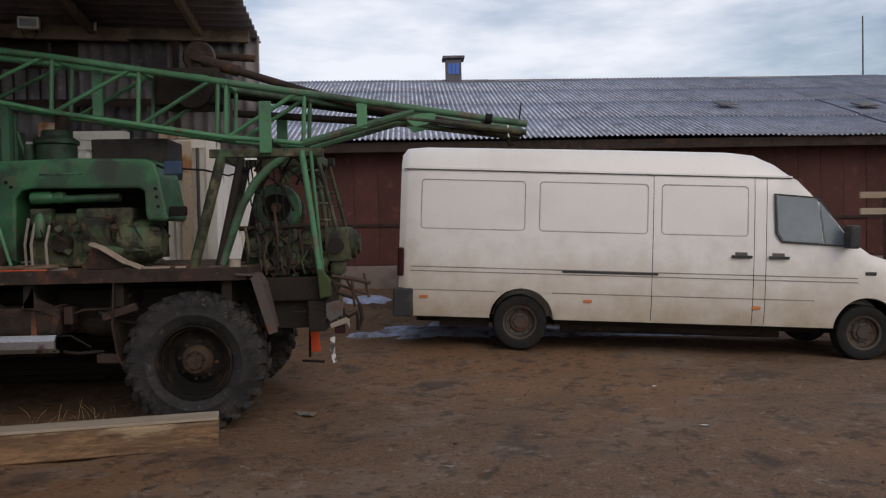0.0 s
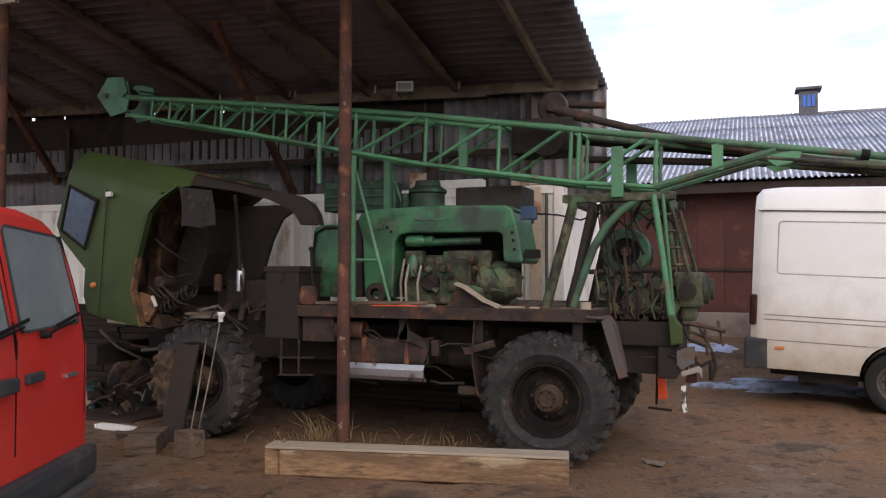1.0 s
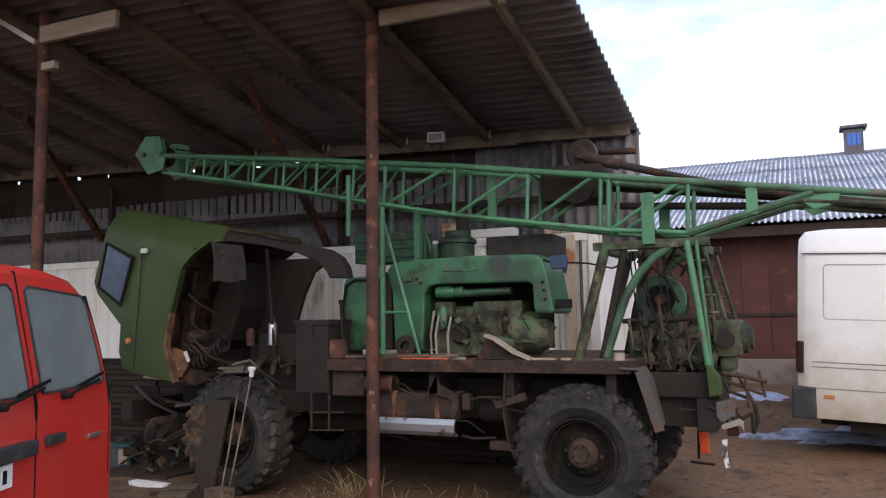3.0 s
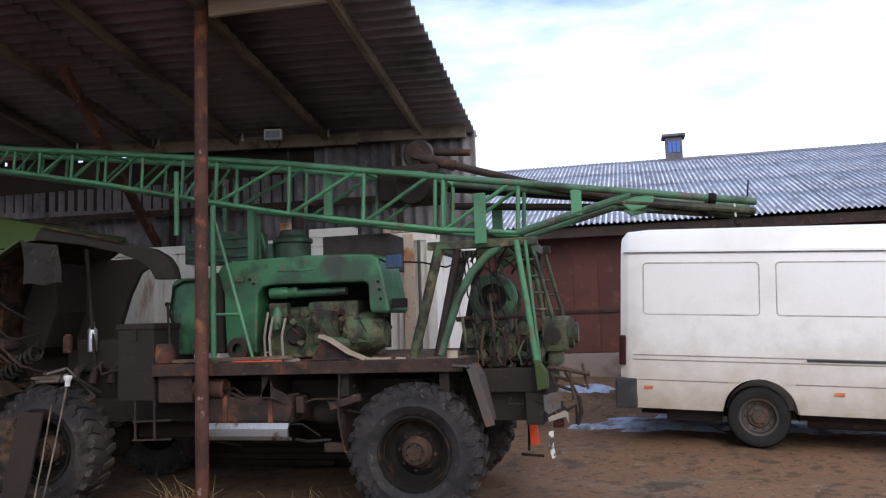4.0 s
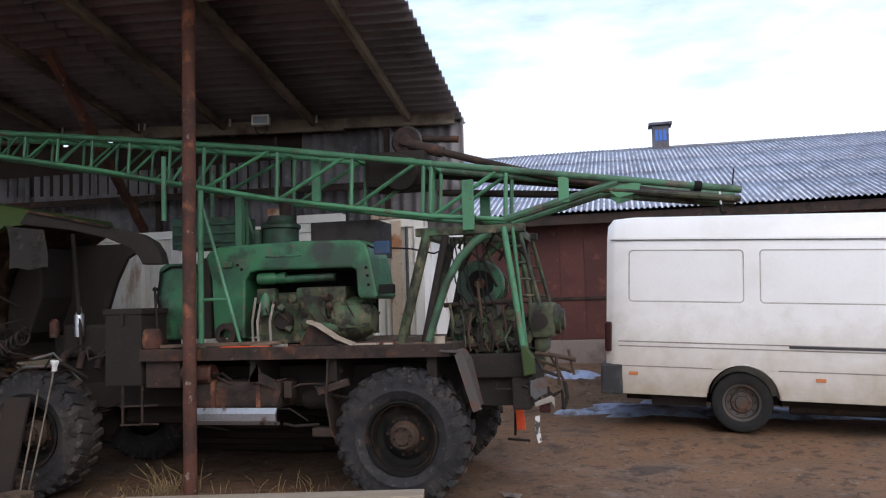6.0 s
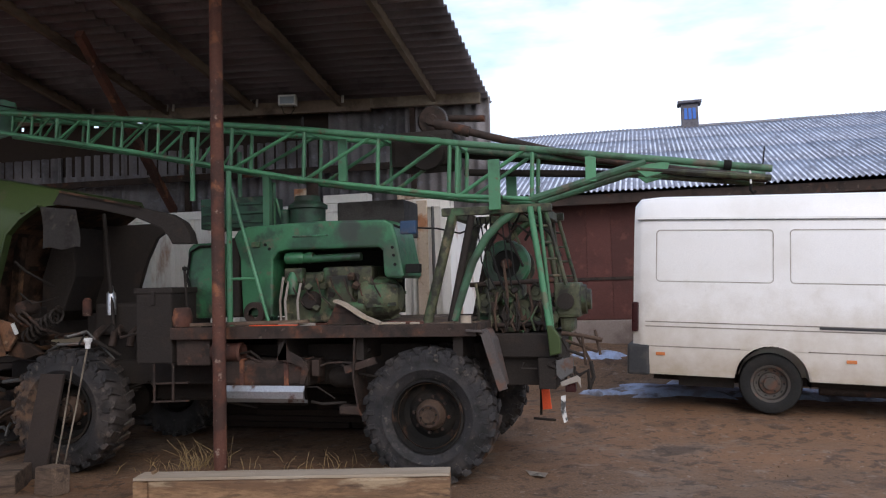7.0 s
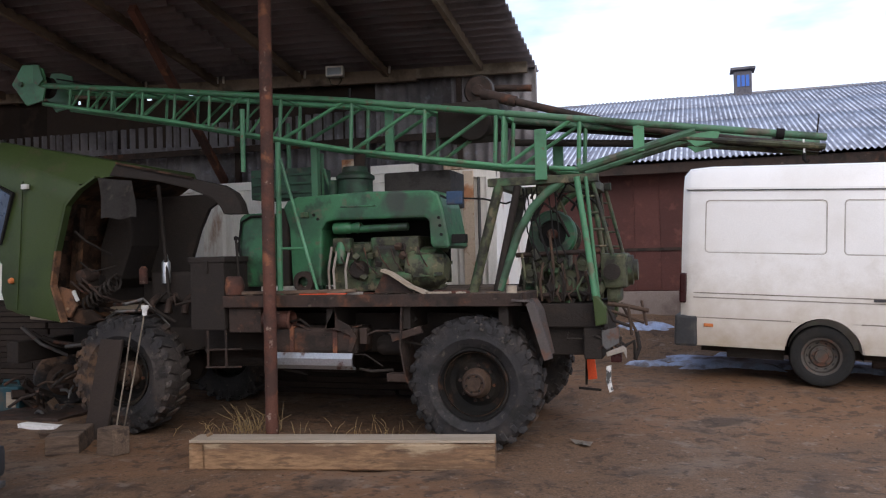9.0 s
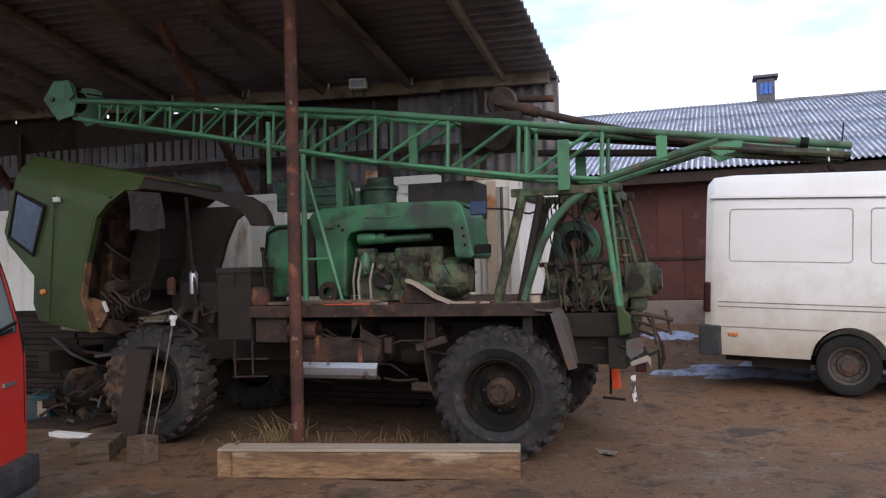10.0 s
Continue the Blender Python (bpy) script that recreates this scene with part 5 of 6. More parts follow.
    part("filler", lathe(bmesh.new(), [(0, 1.0), (0.045, 1.0), (0.045, 1.05), (0.03, 1.07), (0, 1.07)], 14, "z", Matrix.Translation((-3.38, 6.8, 0))), "rust_dark", tank, smooth=True)
    bm = bmesh.new()
    prof = [(6.60, 0.785), (6.575, 0.74), (6.575, 0.68), (6.60, 0.645), (6.66, 0.635), (6.66, 0.66), (6.61, 0.67), (6.595, 0.70), (6.595, 0.735), (6.62, 0.785)]
    a = [bm.verts.new((-3.86, y, z)) for y, z in prof]
    c = [bm.verts.new((-3.09, y, z)) for y, z in prof]
    for i in range(len(prof)):
        bm.faces.new((a[i], c[i], c[(i + 1) % len(prof)], a[(i + 1) % len(prof)]))
    bm.faces.new(a[::-1]), bm.faces.new(c)
    bmesh.ops.recalc_face_normals(bm, faces=bm.faces)
    placed("tank_guard", bm, "steel_bare", t, "bright bare-metal guard strip")
    placed("air_tank", lathe(bmesh.new(), [(0, -3.0), (0.07, -2.98), (0.09, -2.94), (0.09, -2.72), (0.07, -2.68), (0, -2.66)], 18, "x", Matrix.Translation((0, 6.95, 0.82))), "chassis", t, smooth=True)
    placed("valve", boxes((-3.05, -2.98, 6.66, 6.74, 0.86, 1.0), bevel=0.01), "rust_dark", t)
    placed("bracket", boxes((-2.78, -2.6, 6.6, 6.7, 0.55, 0.62), bevel=0.01), "rust_dark", t)
    for k in range(10):
        x = rnd.uniform(-4.0, -2.7)
        z = rnd.uniform(0.55, 1.12)
        placed("brake_pipe", tube(bmesh.new(), [(x, 6.70, z), (x + 0.12, 6.66, z + rnd.uniform(-0.06, 0.06)), (x + rnd.uniform(0.2, 0.45), 6.74, z + rnd.uniform(-0.12, 0.12))], rnd.uniform(0.007, 0.016), 7), rnd.choice(["chassis", "rust_dark", "chassis"]), t, smooth=True)
    placed("tank_bracket", prism(bmesh.new(), [(-3.36, 1.0), (-3.30, 1.10), (-3.27, 1.16), (-3.24, 1.08), (-3.12, 1.02), (-3.06, 0.92), (-3.10, 0.80), (-3.14, 0.80), (-3.12, 0.94), (-3.22, 0.98)], 6.62, 6.64), "rust_dark", t)
    pot = placed("oil_pot", lathe(bmesh.new(), [(0, 1.29), (0.085, 1.30), (0.10, 1.38), (0.075, 1.46), (0.06, 1.47), (0, 1.47)], 18, "z", Matrix.Translation((-4.30, 6.68, 0))), "rust", t, "rust-orange oil pot", smooth=True)
    part("spout", tube(bmesh.new(), [(-4.36, 6.68, 1.44), (-4.43, 6.68, 1.58), (-4.42, 6.68, 1.64)], 0.012, 8), "rust", pot)
    lever = placed("gear_lever", tube(bmesh.new(), [(-4.28, 6.75, 1.28), (-4.31, 6.75, 1.8)], 0.012, 8), "chassis", t)
    part("knob", lathe(bmesh.new(), [(0, -0.025), (0.022, -0.012), (0.022, 0.012), (0, 0.025)], 10, "z", Matrix.Translation((-4.31, 6.75, 1.82))), "gap_black", lever, smooth=True)

    # tractor engine on the deck
    hood = [(-3.94, 2.10), (-3.90, 2.16), (-3.80, 2.195), (-3.1, 2.215), (-2.47, 2.20), (-2.40, 2.16), (-2.365, 2.05), (-2.30, 1.70), (-2.33, 1.675), (-2.46, 1.685), (-2.485, 1.72), (-2.495, 1.93), (-2.53, 1.955), (-3.42, 1.965), (-3.50, 1.945), (-3.545, 1.88), (-3.56, 1.36), (-3.86, 1.36), (-3.88, 1.9)]
    eng = placed("drill_engine", prism(bmesh.new(), hood, 6.98, 7.56, 0.022), "engine_green", t, "green tractor engine bonnet with oily black stains")
    part("bonnet_ridge", boxes((-3.35, -3.0, 6.972, 6.985, 2.075, 2.09), bevel=0.004), "engine_green", eng)
    for x, z in ((-3.62, 2.02), (-3.70, 2.02), (-3.58, 1.98), (-2.40, 1.95), (-2.39, 1.88), (-2.38, 1.80)):
        part("bonnet_bolt", lathe(bmesh.new(), [(0.014, -0.01), (0.014, 0.0)], 8, m=Matrix.Translation((x, 6.98, z))), "gap_black", eng)
    part("latch", boxes((-3.75, -3.67, 6.955, 6.98, 2.0, 2.05), bevel=0.006), "engine_grime", eng)
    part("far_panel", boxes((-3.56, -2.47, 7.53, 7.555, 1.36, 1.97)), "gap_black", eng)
    part("block", boxes((-3.50, -2.62, 7.10, 7.52, 1.30, 1.62), (-3.42, -2.70, 7.14, 7.48, 1.60, 1.76), bevel=0.02), "engine_grime", eng)
    # oily cylinder block with its side covers
    part("cylinder_block", boxes((-3.10, -2.62, 7.06, 7.45, 1.52, 1.80), (-3.36, -3.06, 7.10, 7.45, 1.56, 1.74), bevel=0.035), "engine_grime", eng)
    for x, z, r in ((-3.13, 1.70, 0.045), (-2.98, 1.68, 0.05), (-2.78, 1.70, 0.04)):
        part("core_plug", lathe(bmesh.new(), [(0, -0.02), (r * 0.7, -0.022), (r, -0.012), (r, 0.03)], 16, m=Matrix.Translation((x, 7.06, z))), rnd.choice(["chassis", "engine_grime"]), eng, smooth=True)
    for k in range(8):
        x, z = rnd.uniform(-3.4, -2.75), rnd.uniform(1.38, 1.75)
        part("fitting", box(bmesh.new(), -0.028, 0.028, -0.03, 0.03, -0.024, 0.024, 0.008, pose(x, rnd.uniform(7.0, 7.06), z, rnd.uniform(0, 60), rnd.uniform(0, 60), 0)), rnd.choice(["engine_grime", "chassis", "hub_rust"]), eng)
    part("manifold", tube(bmesh.new(), [(-3.33, 7.06, 1.875), (-2.72, 7.06, 1.885)], 0.036, 12), "engine_green", eng, smooth=True)
    part("intake", lathe(bmesh.new(), [(0, -3.46), (0.05, -3.45), (0.055, -3.40), (0.055, -3.30), (0.04, -3.27), (0.055, -3.22), (0.045, -3.18), (0, -3.18)], 16, "x", Matrix.Translation((0, 7.06, 1.89))), "engine_green", eng, smooth=True)
    part("injection_pump", boxes((-3.46, -3.28, 7.02, 7.12, 1.66, 1.80), bevel=0.02), "engine_grime", eng)
    part("fuel_filter", lathe(bmesh.new(), [(0, 1.56), (0.05, 1.56), (0.055, 1.70), (0.03, 1.76), (0, 1.77)], 14, "z", Matrix.Translation((-3.38, 7.04, 0))), "engine_green", eng, smooth=True)
    part("crank_cover", lathe(bmesh.new(), [(0, -0.09), (0.07, -0.09), (0.09, -0.06), (0.09, 0)], 18, m=Matrix.Translation((-3.22, 7.12, 1.50))), "chassis", eng, smooth=True)
    part("side_cover", boxes((-3.05, -2.80, 7.03, 7.12, 1.42, 1.72), bevel=0.03), "engine_grime", eng)
    part("starter", lathe(bmesh.new(), [(0, -2.95), (0.055, -2.94), (0.06, -2.9), (0.06, -2.68), (0, -2.66)], 16, "x", Matrix.Translation((0, 7.04, 1.42))), "engine_grime", eng, smooth=True)
    part("clutch_housing", lathe(bmesh.new(), [(0, -2.74), (0.20, -2.74), (0.215, -2.68), (0.20, -2.62), (0.19, -2.48), (0.15, -2.44), (0.11, -2.40), (0, -2.40)], 24, "x", Matrix.Translation((0, 7.2, 1.50))), "engine_grime", eng, "oily green clutch housing", smooth=True)
    for k in range(6):
        a = 2 * math.pi * k / 6 + 0.3
        part("housing_rib", bar(bmesh.new(), (-2.66, 7.2 + 0.205 * math.cos(a), 1.50 + 0.205 * math.sin(a)), (-2.40, 7.2 + 0.16 * math.cos(a), 1.50 + 0.16 * math.sin(a)), 0.018, 0.03), "engine_grime", eng)
    for x, z in ((-3.47, 1.72), (-3.42, 1.68), (-3.30, 1.66)):
        part("control_rod", tube(bmesh.new(), [(x, 6.97, 1.30), (x - 0.01, 6.97, 1.5), (x + 0.015, 7.0, z)], 0.012, 8), "drab_and_groove_shade", eng, smooth=True)
    for k in range(7):
        x = -3.4 + 0.13 * k
        part("fuel_pipe", tube(bmesh.new(), [(x, 7.02, 1.70), (x + 0.05, 6.99, 1.60 - 0.03 * (k % 3)), (x + 0.12, 7.03, 1.46 + 0.03 * (k % 2))], 0.007, 6), "rust_dark", eng, smooth=True)
    part("radiator_cowl", prism(bmesh.new(), rounded(-4.42, -4.03, 1.36, 2.06, 0.09), 6.98, 7.6, 0.02), "engine_green", eng, "rounded green radiator cowl")
    part("cowl_ring", tube(bmesh.new(), [(-4.36, 6.965, 1.45), (-4.42, 6.965, 1.75), (-4.38, 6.965, 1.98), (-4.28, 6.965, 2.03), (-4.15, 6.965, 2.03)], 0.012, 8), "gap_black", eng)
    part("fan_shroud", boxes((-4.03, -3.90, 7.0, 7.55, 1.36, 2.1), bevel=0.02), "chassis", eng)
    part("crank_pulley", lathe(bmesh.new(), [(0.05, -0.03), (0.10, -0.03), (0.085, 0.0), (0.10, 0.03), (0.05, 0.03)], 20, m=Matrix.Translation((-3.72, 6.95, 1.40))), "rust_dark", eng, smooth=True)
    # behind the engine
    pan = placed("control_cabinet", boxes((-4.64, -3.90, 7.58, 7.95, 2.24, 2.55), bevel=0.012), "shaded_green", t, "dark green control cabinet")
    for k in range(3):
        part("fin", boxes((-4.62, -3.92, 7.56, 7.58, 2.29 + 0.09 * k, 2.31 + 0.09 * k)), "shaded_green", pan)
    part("upright", boxes((-3.93, -3.86, 7.55, 7.62, 1.29, 2.75), bevel=0.005), "rig_green", pan)
    air = placed("air_cleaner", lathe(bmesh.new(), [(0, 2.15), (0.17, 2.16), (0.17, 2.37), (0.19, 2.38), (0.19, 2.41), (0.13, 2.45), (0.12, 2.50), (0, 2.50)], 24, "z", Matrix.Translation((-3.40, 7.45, 0))), "shaded_green", t, "round green air cleaner", smooth=True)
    part("inlet", tube(bmesh.new(), [(-3.62, 7.42, 2.2), (-3.62, 7.42, 2.38)], 0.05), "shaded_green", air, smooth=True)
    part("funnel", tube(bmesh.new(), [(-3.35, 7.45, 2.5), (-3.35, 7.45, 2.72)], 0.06), "rust_dark", air, smooth=True)
    placed("oil_tank", boxes((-3.22, -2.52, 7.75, 8.25, 2.10, 2.46), bevel=0.02), "grey_cover", t, "dark oil-stained tank")
    mir = placed("mirror", boxes((-2.33, -2.18, 6.98, 7.03, 2.06, 2.18), bevel=0.015), "blue_paint", t, "dark blue square mirror")
    part("arm", tube(bmesh.new(), [(-2.40, 7.02, 2.15), (-2.33, 7.0, 2.12)], 0.01, 8), "gap_black", mir)
    placed("side_box", boxes((-2.30, -2.17, 7.02, 7.1, 1.72, 1.80), bevel=0.01), "gap_black", t)
    placed("cable", tube(bmesh.new(), [(-2.25, 7.02, 2.12), (-2.0, 7.02, 2.10), (-1.8, 7.03, 2.05), (-1.6, 7.05, 2.12)], 0.008, 6), "gap_black", t, smooth=True)

    # rests and gantry that carry the mast
    def strut(name, pts, r, mat="rig_green", parent=t, label=""):
        return placed(name, tube(bmesh.new(), pts, r, 12), mat, parent, label, smooth=True)

    for y in (6.85, 7.75):
        rest = strut("mast_rest", [(-3.915, y, 1.28), (-3.91, y, 2.70)], 0.026)
        strut("rest_stay", [(-3.885, y, 2.54), (-3.53, y, 1.30)], 0.015, parent=rest)
        strut("rest_bar", [(-3.92, y, 1.715), (-3.64, y, 1.71)], 0.014, parent=rest)
        strut("rest_fork", [(-4.34, y + 0.1, 2.46), (-4.34, y + 0.1, 3.06)], 0.024, parent=rest)
    gantry = placed("gantry", boxes((-1.95, -1.0, 6.98, 7.06, 2.20, 2.27), (-1.95, -1.0, 8.0, 8.08, 2.20, 2.27), (-1.9, -1.82, 7.0, 8.05, 2.18, 2.26), (-1.14, -1.06, 7.0, 8.05, 2.18, 2.26), bevel=0.008), "engine_grime", t, "welded steel gantry")
    for y in (7.02, 8.04):
        strut("strut", [(-1.84, y, 2.26), (-2.11, y, 1.28)], 0.044, "engine_grime", gantry)
        strut("strut", [(-1.69, y, 2.20), (-1.90, y, 1.28)], 0.032, "chassis", gantry)
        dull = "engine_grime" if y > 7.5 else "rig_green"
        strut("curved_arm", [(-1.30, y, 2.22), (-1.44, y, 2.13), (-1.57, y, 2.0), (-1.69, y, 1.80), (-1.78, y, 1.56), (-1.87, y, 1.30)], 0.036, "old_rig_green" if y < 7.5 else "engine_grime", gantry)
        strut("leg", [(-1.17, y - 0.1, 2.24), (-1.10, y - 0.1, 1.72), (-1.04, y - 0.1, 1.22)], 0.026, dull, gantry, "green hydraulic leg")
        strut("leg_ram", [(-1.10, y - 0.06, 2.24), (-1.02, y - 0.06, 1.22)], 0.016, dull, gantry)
        strut("leg_stay", [(-1.06, y, 2.24), (-0.90, y, 1.58)], 0.018, "engine_grime", gantry)
        for k in range(4):
            z = 2.08 - 0.14 * k
            strut("rung", [(-1.14 + 0.012 * k, y - 0.05, z), (-1.03 + 0.035 * k, y, z)], 0.011, "engine_grime", gantry)
        part("foot", prism(bmesh.new(), [(-1.06, 1.25), (-1.02, 1.25), (-0.95, 1.15), (-0.95, 1.02), (-1.04, 1.0)], y - 0.15, y - 0.05, 0.012), "cab_green", gantry, "mossy green leg foot")
    # winch
    win = placed("winch", lathe(bmesh.new(), [(0.125, -0.05), (0.20, -0.05), (0.215, -0.03), (0.215, 0.03), (0.20, 0.05), (0.125, 0.05), (0.125, -0.05)], 36, m=Matrix.Translation((-1.46, 7.40, 1.78))), "engine_green", t, "green winch flywheel", smooth=True)
    for k in range(5):
        a = 2 * math.pi * k / 5 + 0.4
        part("spoke", bar(bmesh.new(), (-1.46, 7.40, 1.78), (-1.46 + 0.15 * math.cos(a), 7.40, 1.78 + 0.15 * math.sin(a)), 0.03, 0.035), "rust", win)
    part("back_disc", lathe(bmesh.new(), [(0, -0.02), (0.14, -0.02), (0.14, 0.02), (0, 0.02)], 28, m=Matrix.Translation((-1.46, 7.40, 1.78))), "gap_black", win)
    part("hub", lathe(bmesh.new(), [(0, -0.09), (0.04, -0.09), (0.05, -0.05), (0.05, 0.06)], 16, m=Matrix.Translation((-1.46, 7.40, 1.78))), "rust", win, smooth=True)
    part("drum", lathe(bmesh.new(), [(0.19, 0.08), (0.19, 0.11), (0.11, 0.12), (0.11, 0.45), (0.19, 0.46), (0.19, 0.49)], 28, m=Matrix.Translation((-1.46, 7.40, 1.76))), "engine_grime", win, smooth=True)
    gear = placed("gear_case", boxes((-1.72, -1.18, 7.3, 7.8, 1.18, 1.50), (-1.62, -1.30, 7.22, 7.5, 1.45, 1.62), (-1.25, -1.0, 7.25, 7.7, 1.2, 1.42), bevel=0.03), "engine_grime", t, "oily winch gear case")
    for x, z0, z1 in ((-1.68, 1.28, 1.62), (-1.58, 1.25, 1.56), (-1.43, 1.22, 1.80), (-1.33, 1.25, 1.52), (-1.22, 1.22, 1.58), (-1.13, 1.2, 1.45)):
        part("lever", tube(bmesh.new(), [(x, 7.12, z0), (x + 0.02, 7.08, (z0 + z1) / 2), (x - 0.01, 7.1, z1)], 0.013, 8), "hub_rust" if x > -1.5 else "engine_grime", gear, smooth=True)
    for x, y, z, r in ((-1.62, 7.16, 1.44, 0.09), (-1.30, 7.14, 1.36, 0.11), (-1.17, 7.18, 1.52, 0.07), (-1.50, 7.12, 1.28, 0.06), (-1.06, 7.15, 1.32, 0.08)):
        part("sprocket", lathe(bmesh.new(), [(0, -0.03), (r * 0.35, -0.03), (r * 0.4, -0.012), (r * 0.85, -0.01), (r, -0.02), (r, 0.02), (0, 0.02)], 20, m=Matrix.Translation((x, y, z))), "engine_grime", gear, "oily drive sprocket", smooth=True)
    for z, y in ((1.24, 7.10), (1.60, 7.2)):
        part("cross_shaft", tube(bmesh.new(), [(-1.76, y, z), (-1.02, y, z + 0.02)], 0.022, 10), "rust_dark", gear, smooth=True)
    for k in range(34):
        x, z = rnd.uniform(-1.74, -0.98), rnd.uniform(1.12, 1.60)
        part("fitting", box(bmesh.new(), -0.03, 0.03, -0.03, 0.03, -0.03, 0.03, 0.008, pose(x, rnd.uniform(7.12, 7.25), z, rnd.uniform(0, 90), rnd.uniform(0, 90), 0) @ Matrix.Diagonal((rnd.uniform(0.6, 1.8), 1, rnd.uniform(0.6, 1.6), 1))), rnd.choice(["engine_grime", "chassis", "chassis", "rust_dark", "hub_rust"]), gear)
    for k in range(7):
        x, z = rnd.uniform(-1.75, -1.2), rnd.uniform(1.3, 2.1)
        part("hose", tube(bmesh.new(), [(x, 7.2, z), (x + 0.1, 7.15, z + 0.15), (x + 0.22, 7.18, z + 0.05), (x + 0.3, 7.25, z - 0.15)], 0.012, 8), rnd.choice(["gap_black", "engine_grime", "chassis"]), gear, smooth=True)
    for k in range(12):
        x, z = rnd.uniform(-1.78, -1.0), rnd.uniform(1.25, 1.55)
        part("lever", tube(bmesh.new(), [(x, 7.06, 1.20), (x + rnd.uniform(-0.03, 0.03), 7.04, (1.2 + z) / 2), (x + rnd.uniform(-0.06, 0.06), 7.07, z)], rnd.uniform(0.006, 0.012), 7), rnd.choice(["engine_grime", "hub_rust", "chassis"]), gear, smooth=True)
    for k in range(6):
        x = rnd.uniform(-1.75, -1.25)
        part("cable", tube(bmesh.new(), [(x, 7.1, 2.18), (x + 0.04, 7.06, 1.95 - 0.05 * k), (x + rnd.uniform(0.05, 0.2), 7.08, 1.55)], 0.007, 6), "gap_black", gear, smooth=True)
    pump = placed("mud_pump", boxes((-1.02, -0.80, 7.15, 7.6, 1.30, 1.60), (-0.98, -0.86, 7.2, 7.5, 1.18, 1.32), bevel=0.03), "engine_grime", t, "grimy pump block at the tail")
    part("flange", lathe(bmesh.new(), [(0, -0.80), (0.13, -0.80), (0.13, -0.76), (0.09, -0.75), (0.09, -0.72), (0, -0.72)], 18, "x", Matrix.Translation((0, 7.35, 1.45))), "engine_grime", pump, smooth=True)
    part("pulley", lathe(bmesh.new(), [(0.0, -0.03), (0.07, -0.03), (0.055, 0.0), (0.07, 0.03), (0, 0.03)], 16, m=Matrix.Translation((-0.92, 7.12, 1.44))), "chassis", pump, smooth=True)
    tail = placed("tail_rail", tube(bmesh.new(), [(-0.95, 7.0, 1.18), (-0.80, 7.0, 1.16), (-0.62, 7.0, 1.12)], 0.018, 8), "hub_rust", t, smooth=True)
    for a, b2 in (((-0.92, 7.0, 1.12), (-0.66, 7.02, 1.02)), ((-0.85, 7.1, 1.18), (-0.70, 7.0, 0.90)), ((-0.78, 6.98, 1.15), (-0.76, 6.98, 0.92)), ((-0.68, 7.05, 1.20), (-0.64, 7.0, 1.0))):
        part("rod", tube(bmesh.new(), [a, b2], 0.012, 8), "hub_rust", tail)
    placed("tail_chain", tube(bmesh.new(), [(-0.72, 6.98, 0.95), (-0.70, 6.98, 0.82), (-0.74, 6.98, 0.72)], 0.018, 6), "chassis", t)
    for k in range(7):
        x, z = rnd.uniform(-1.35, -0.85), rnd.uniform(0.78, 1.18)
        placed("tail_pipe", tube(bmesh.new(), [(x, 6.96, z), (x + rnd.uniform(-0.08, 0.12), 6.94, z + rnd.uniform(-0.1, 0.08)), (x + rnd.uniform(0.05, 0.2), 6.98, z - rnd.uniform(-0.05, 0.15))], rnd.uniform(0.008, 0.02), 7), rnd.choice(["chassis", "rust_dark"]), t, smooth=True)
    lamp = placed("tail_lamp", prism(bmesh.new(), [(-1.0, 0.96), (-0.86, 0.99), (-0.86, 0.86), (-0.96, 0.80), (-1.0, 0.84)], 6.93, 7.02, 0.008), "steel_grey", t, "battered rear lamp bracket")
    part("lens", boxes((-0.93, -0.84, 6.925, 6.985, 0.70, 0.80), bevel=0.012), "tail_red", lamp)
    part("lens_guard", prism(bmesh.new(), [(-0.965, 0.785), (-0.83, 0.84), (-0.80, 0.82), (-0.80, 0.74), (-0.825, 0.79), (-0.955, 0.75)], 6.90, 6.93, 0.006), "drab_and_groove_shade", lamp, "pale bent guard strip")
    part("reflector_strip", prism(bmesh.new(), [(-0.965, 0.67), (-0.925, 0.68), (-0.93, 0.56), (-0.915, 0.47), (-0.945, 0.455), (-0.97, 0.55)], 6.905, 6.925, 0.004), "flaked_white", lamp, "white strip with flaked paint")
    refl = placed("warning_flag", prism(bmesh.new(), [(-1.25, 0.66), (-1.18, 0.68), (-1.155, 0.42), (-1.24, 0.41)], 7.85, 7.87, 0.004), "orange", t, "bright orange warning flag hung at the tail")
    part("rod", tube(bmesh.new(), [(-1.24, 7.88, 1.0), (-1.26, 7.88, 0.36)], 0.012, 8), "chassis", refl)
    part("cross_bar", tube(bmesh.new(), [(-1.33, 7.86, 0.33), (-1.12, 7.86, 0.315)], 0.012, 8), "chassis", refl)

    # lattice mast, laid forward over the cab
    upper = [(-6.97, 3.57), (-5.0, 3.325), (-3.31, 3.10), (-1.83, 2.865), (0.77, 2.475)]
    lower = [(-6.95, 3.37), (-5.29, 3.05), (-4.45, 2.865), (-3.32, 2.63), (-1.85, 2.395), (-1.17, 2.33)]
    yn, yf = 7.2, 7.6
    mast = placed("mast", tube(bmesh.new(), [(x, yn, z) for x, z in upper[:-1]], 0.030, 12), "rig_green", t, "green lattice drilling mast", smooth=True)
    # the greasy heel end of the upper chords
    for y in (yn, yf):
        part("heel_tube", tube(bmesh.new(), [(-1.83, y, 2.865), (0.77, y, 2.475)], 0.0305, 12), "old_rig_green", mast, "grease-darkened mast heel tube", smooth=True)

    def member(name, a, b2, r, mat="rig_green"):
        return part(name, tube(bmesh.new(), [a, b2], r, 8), mat, mast, smooth=True)

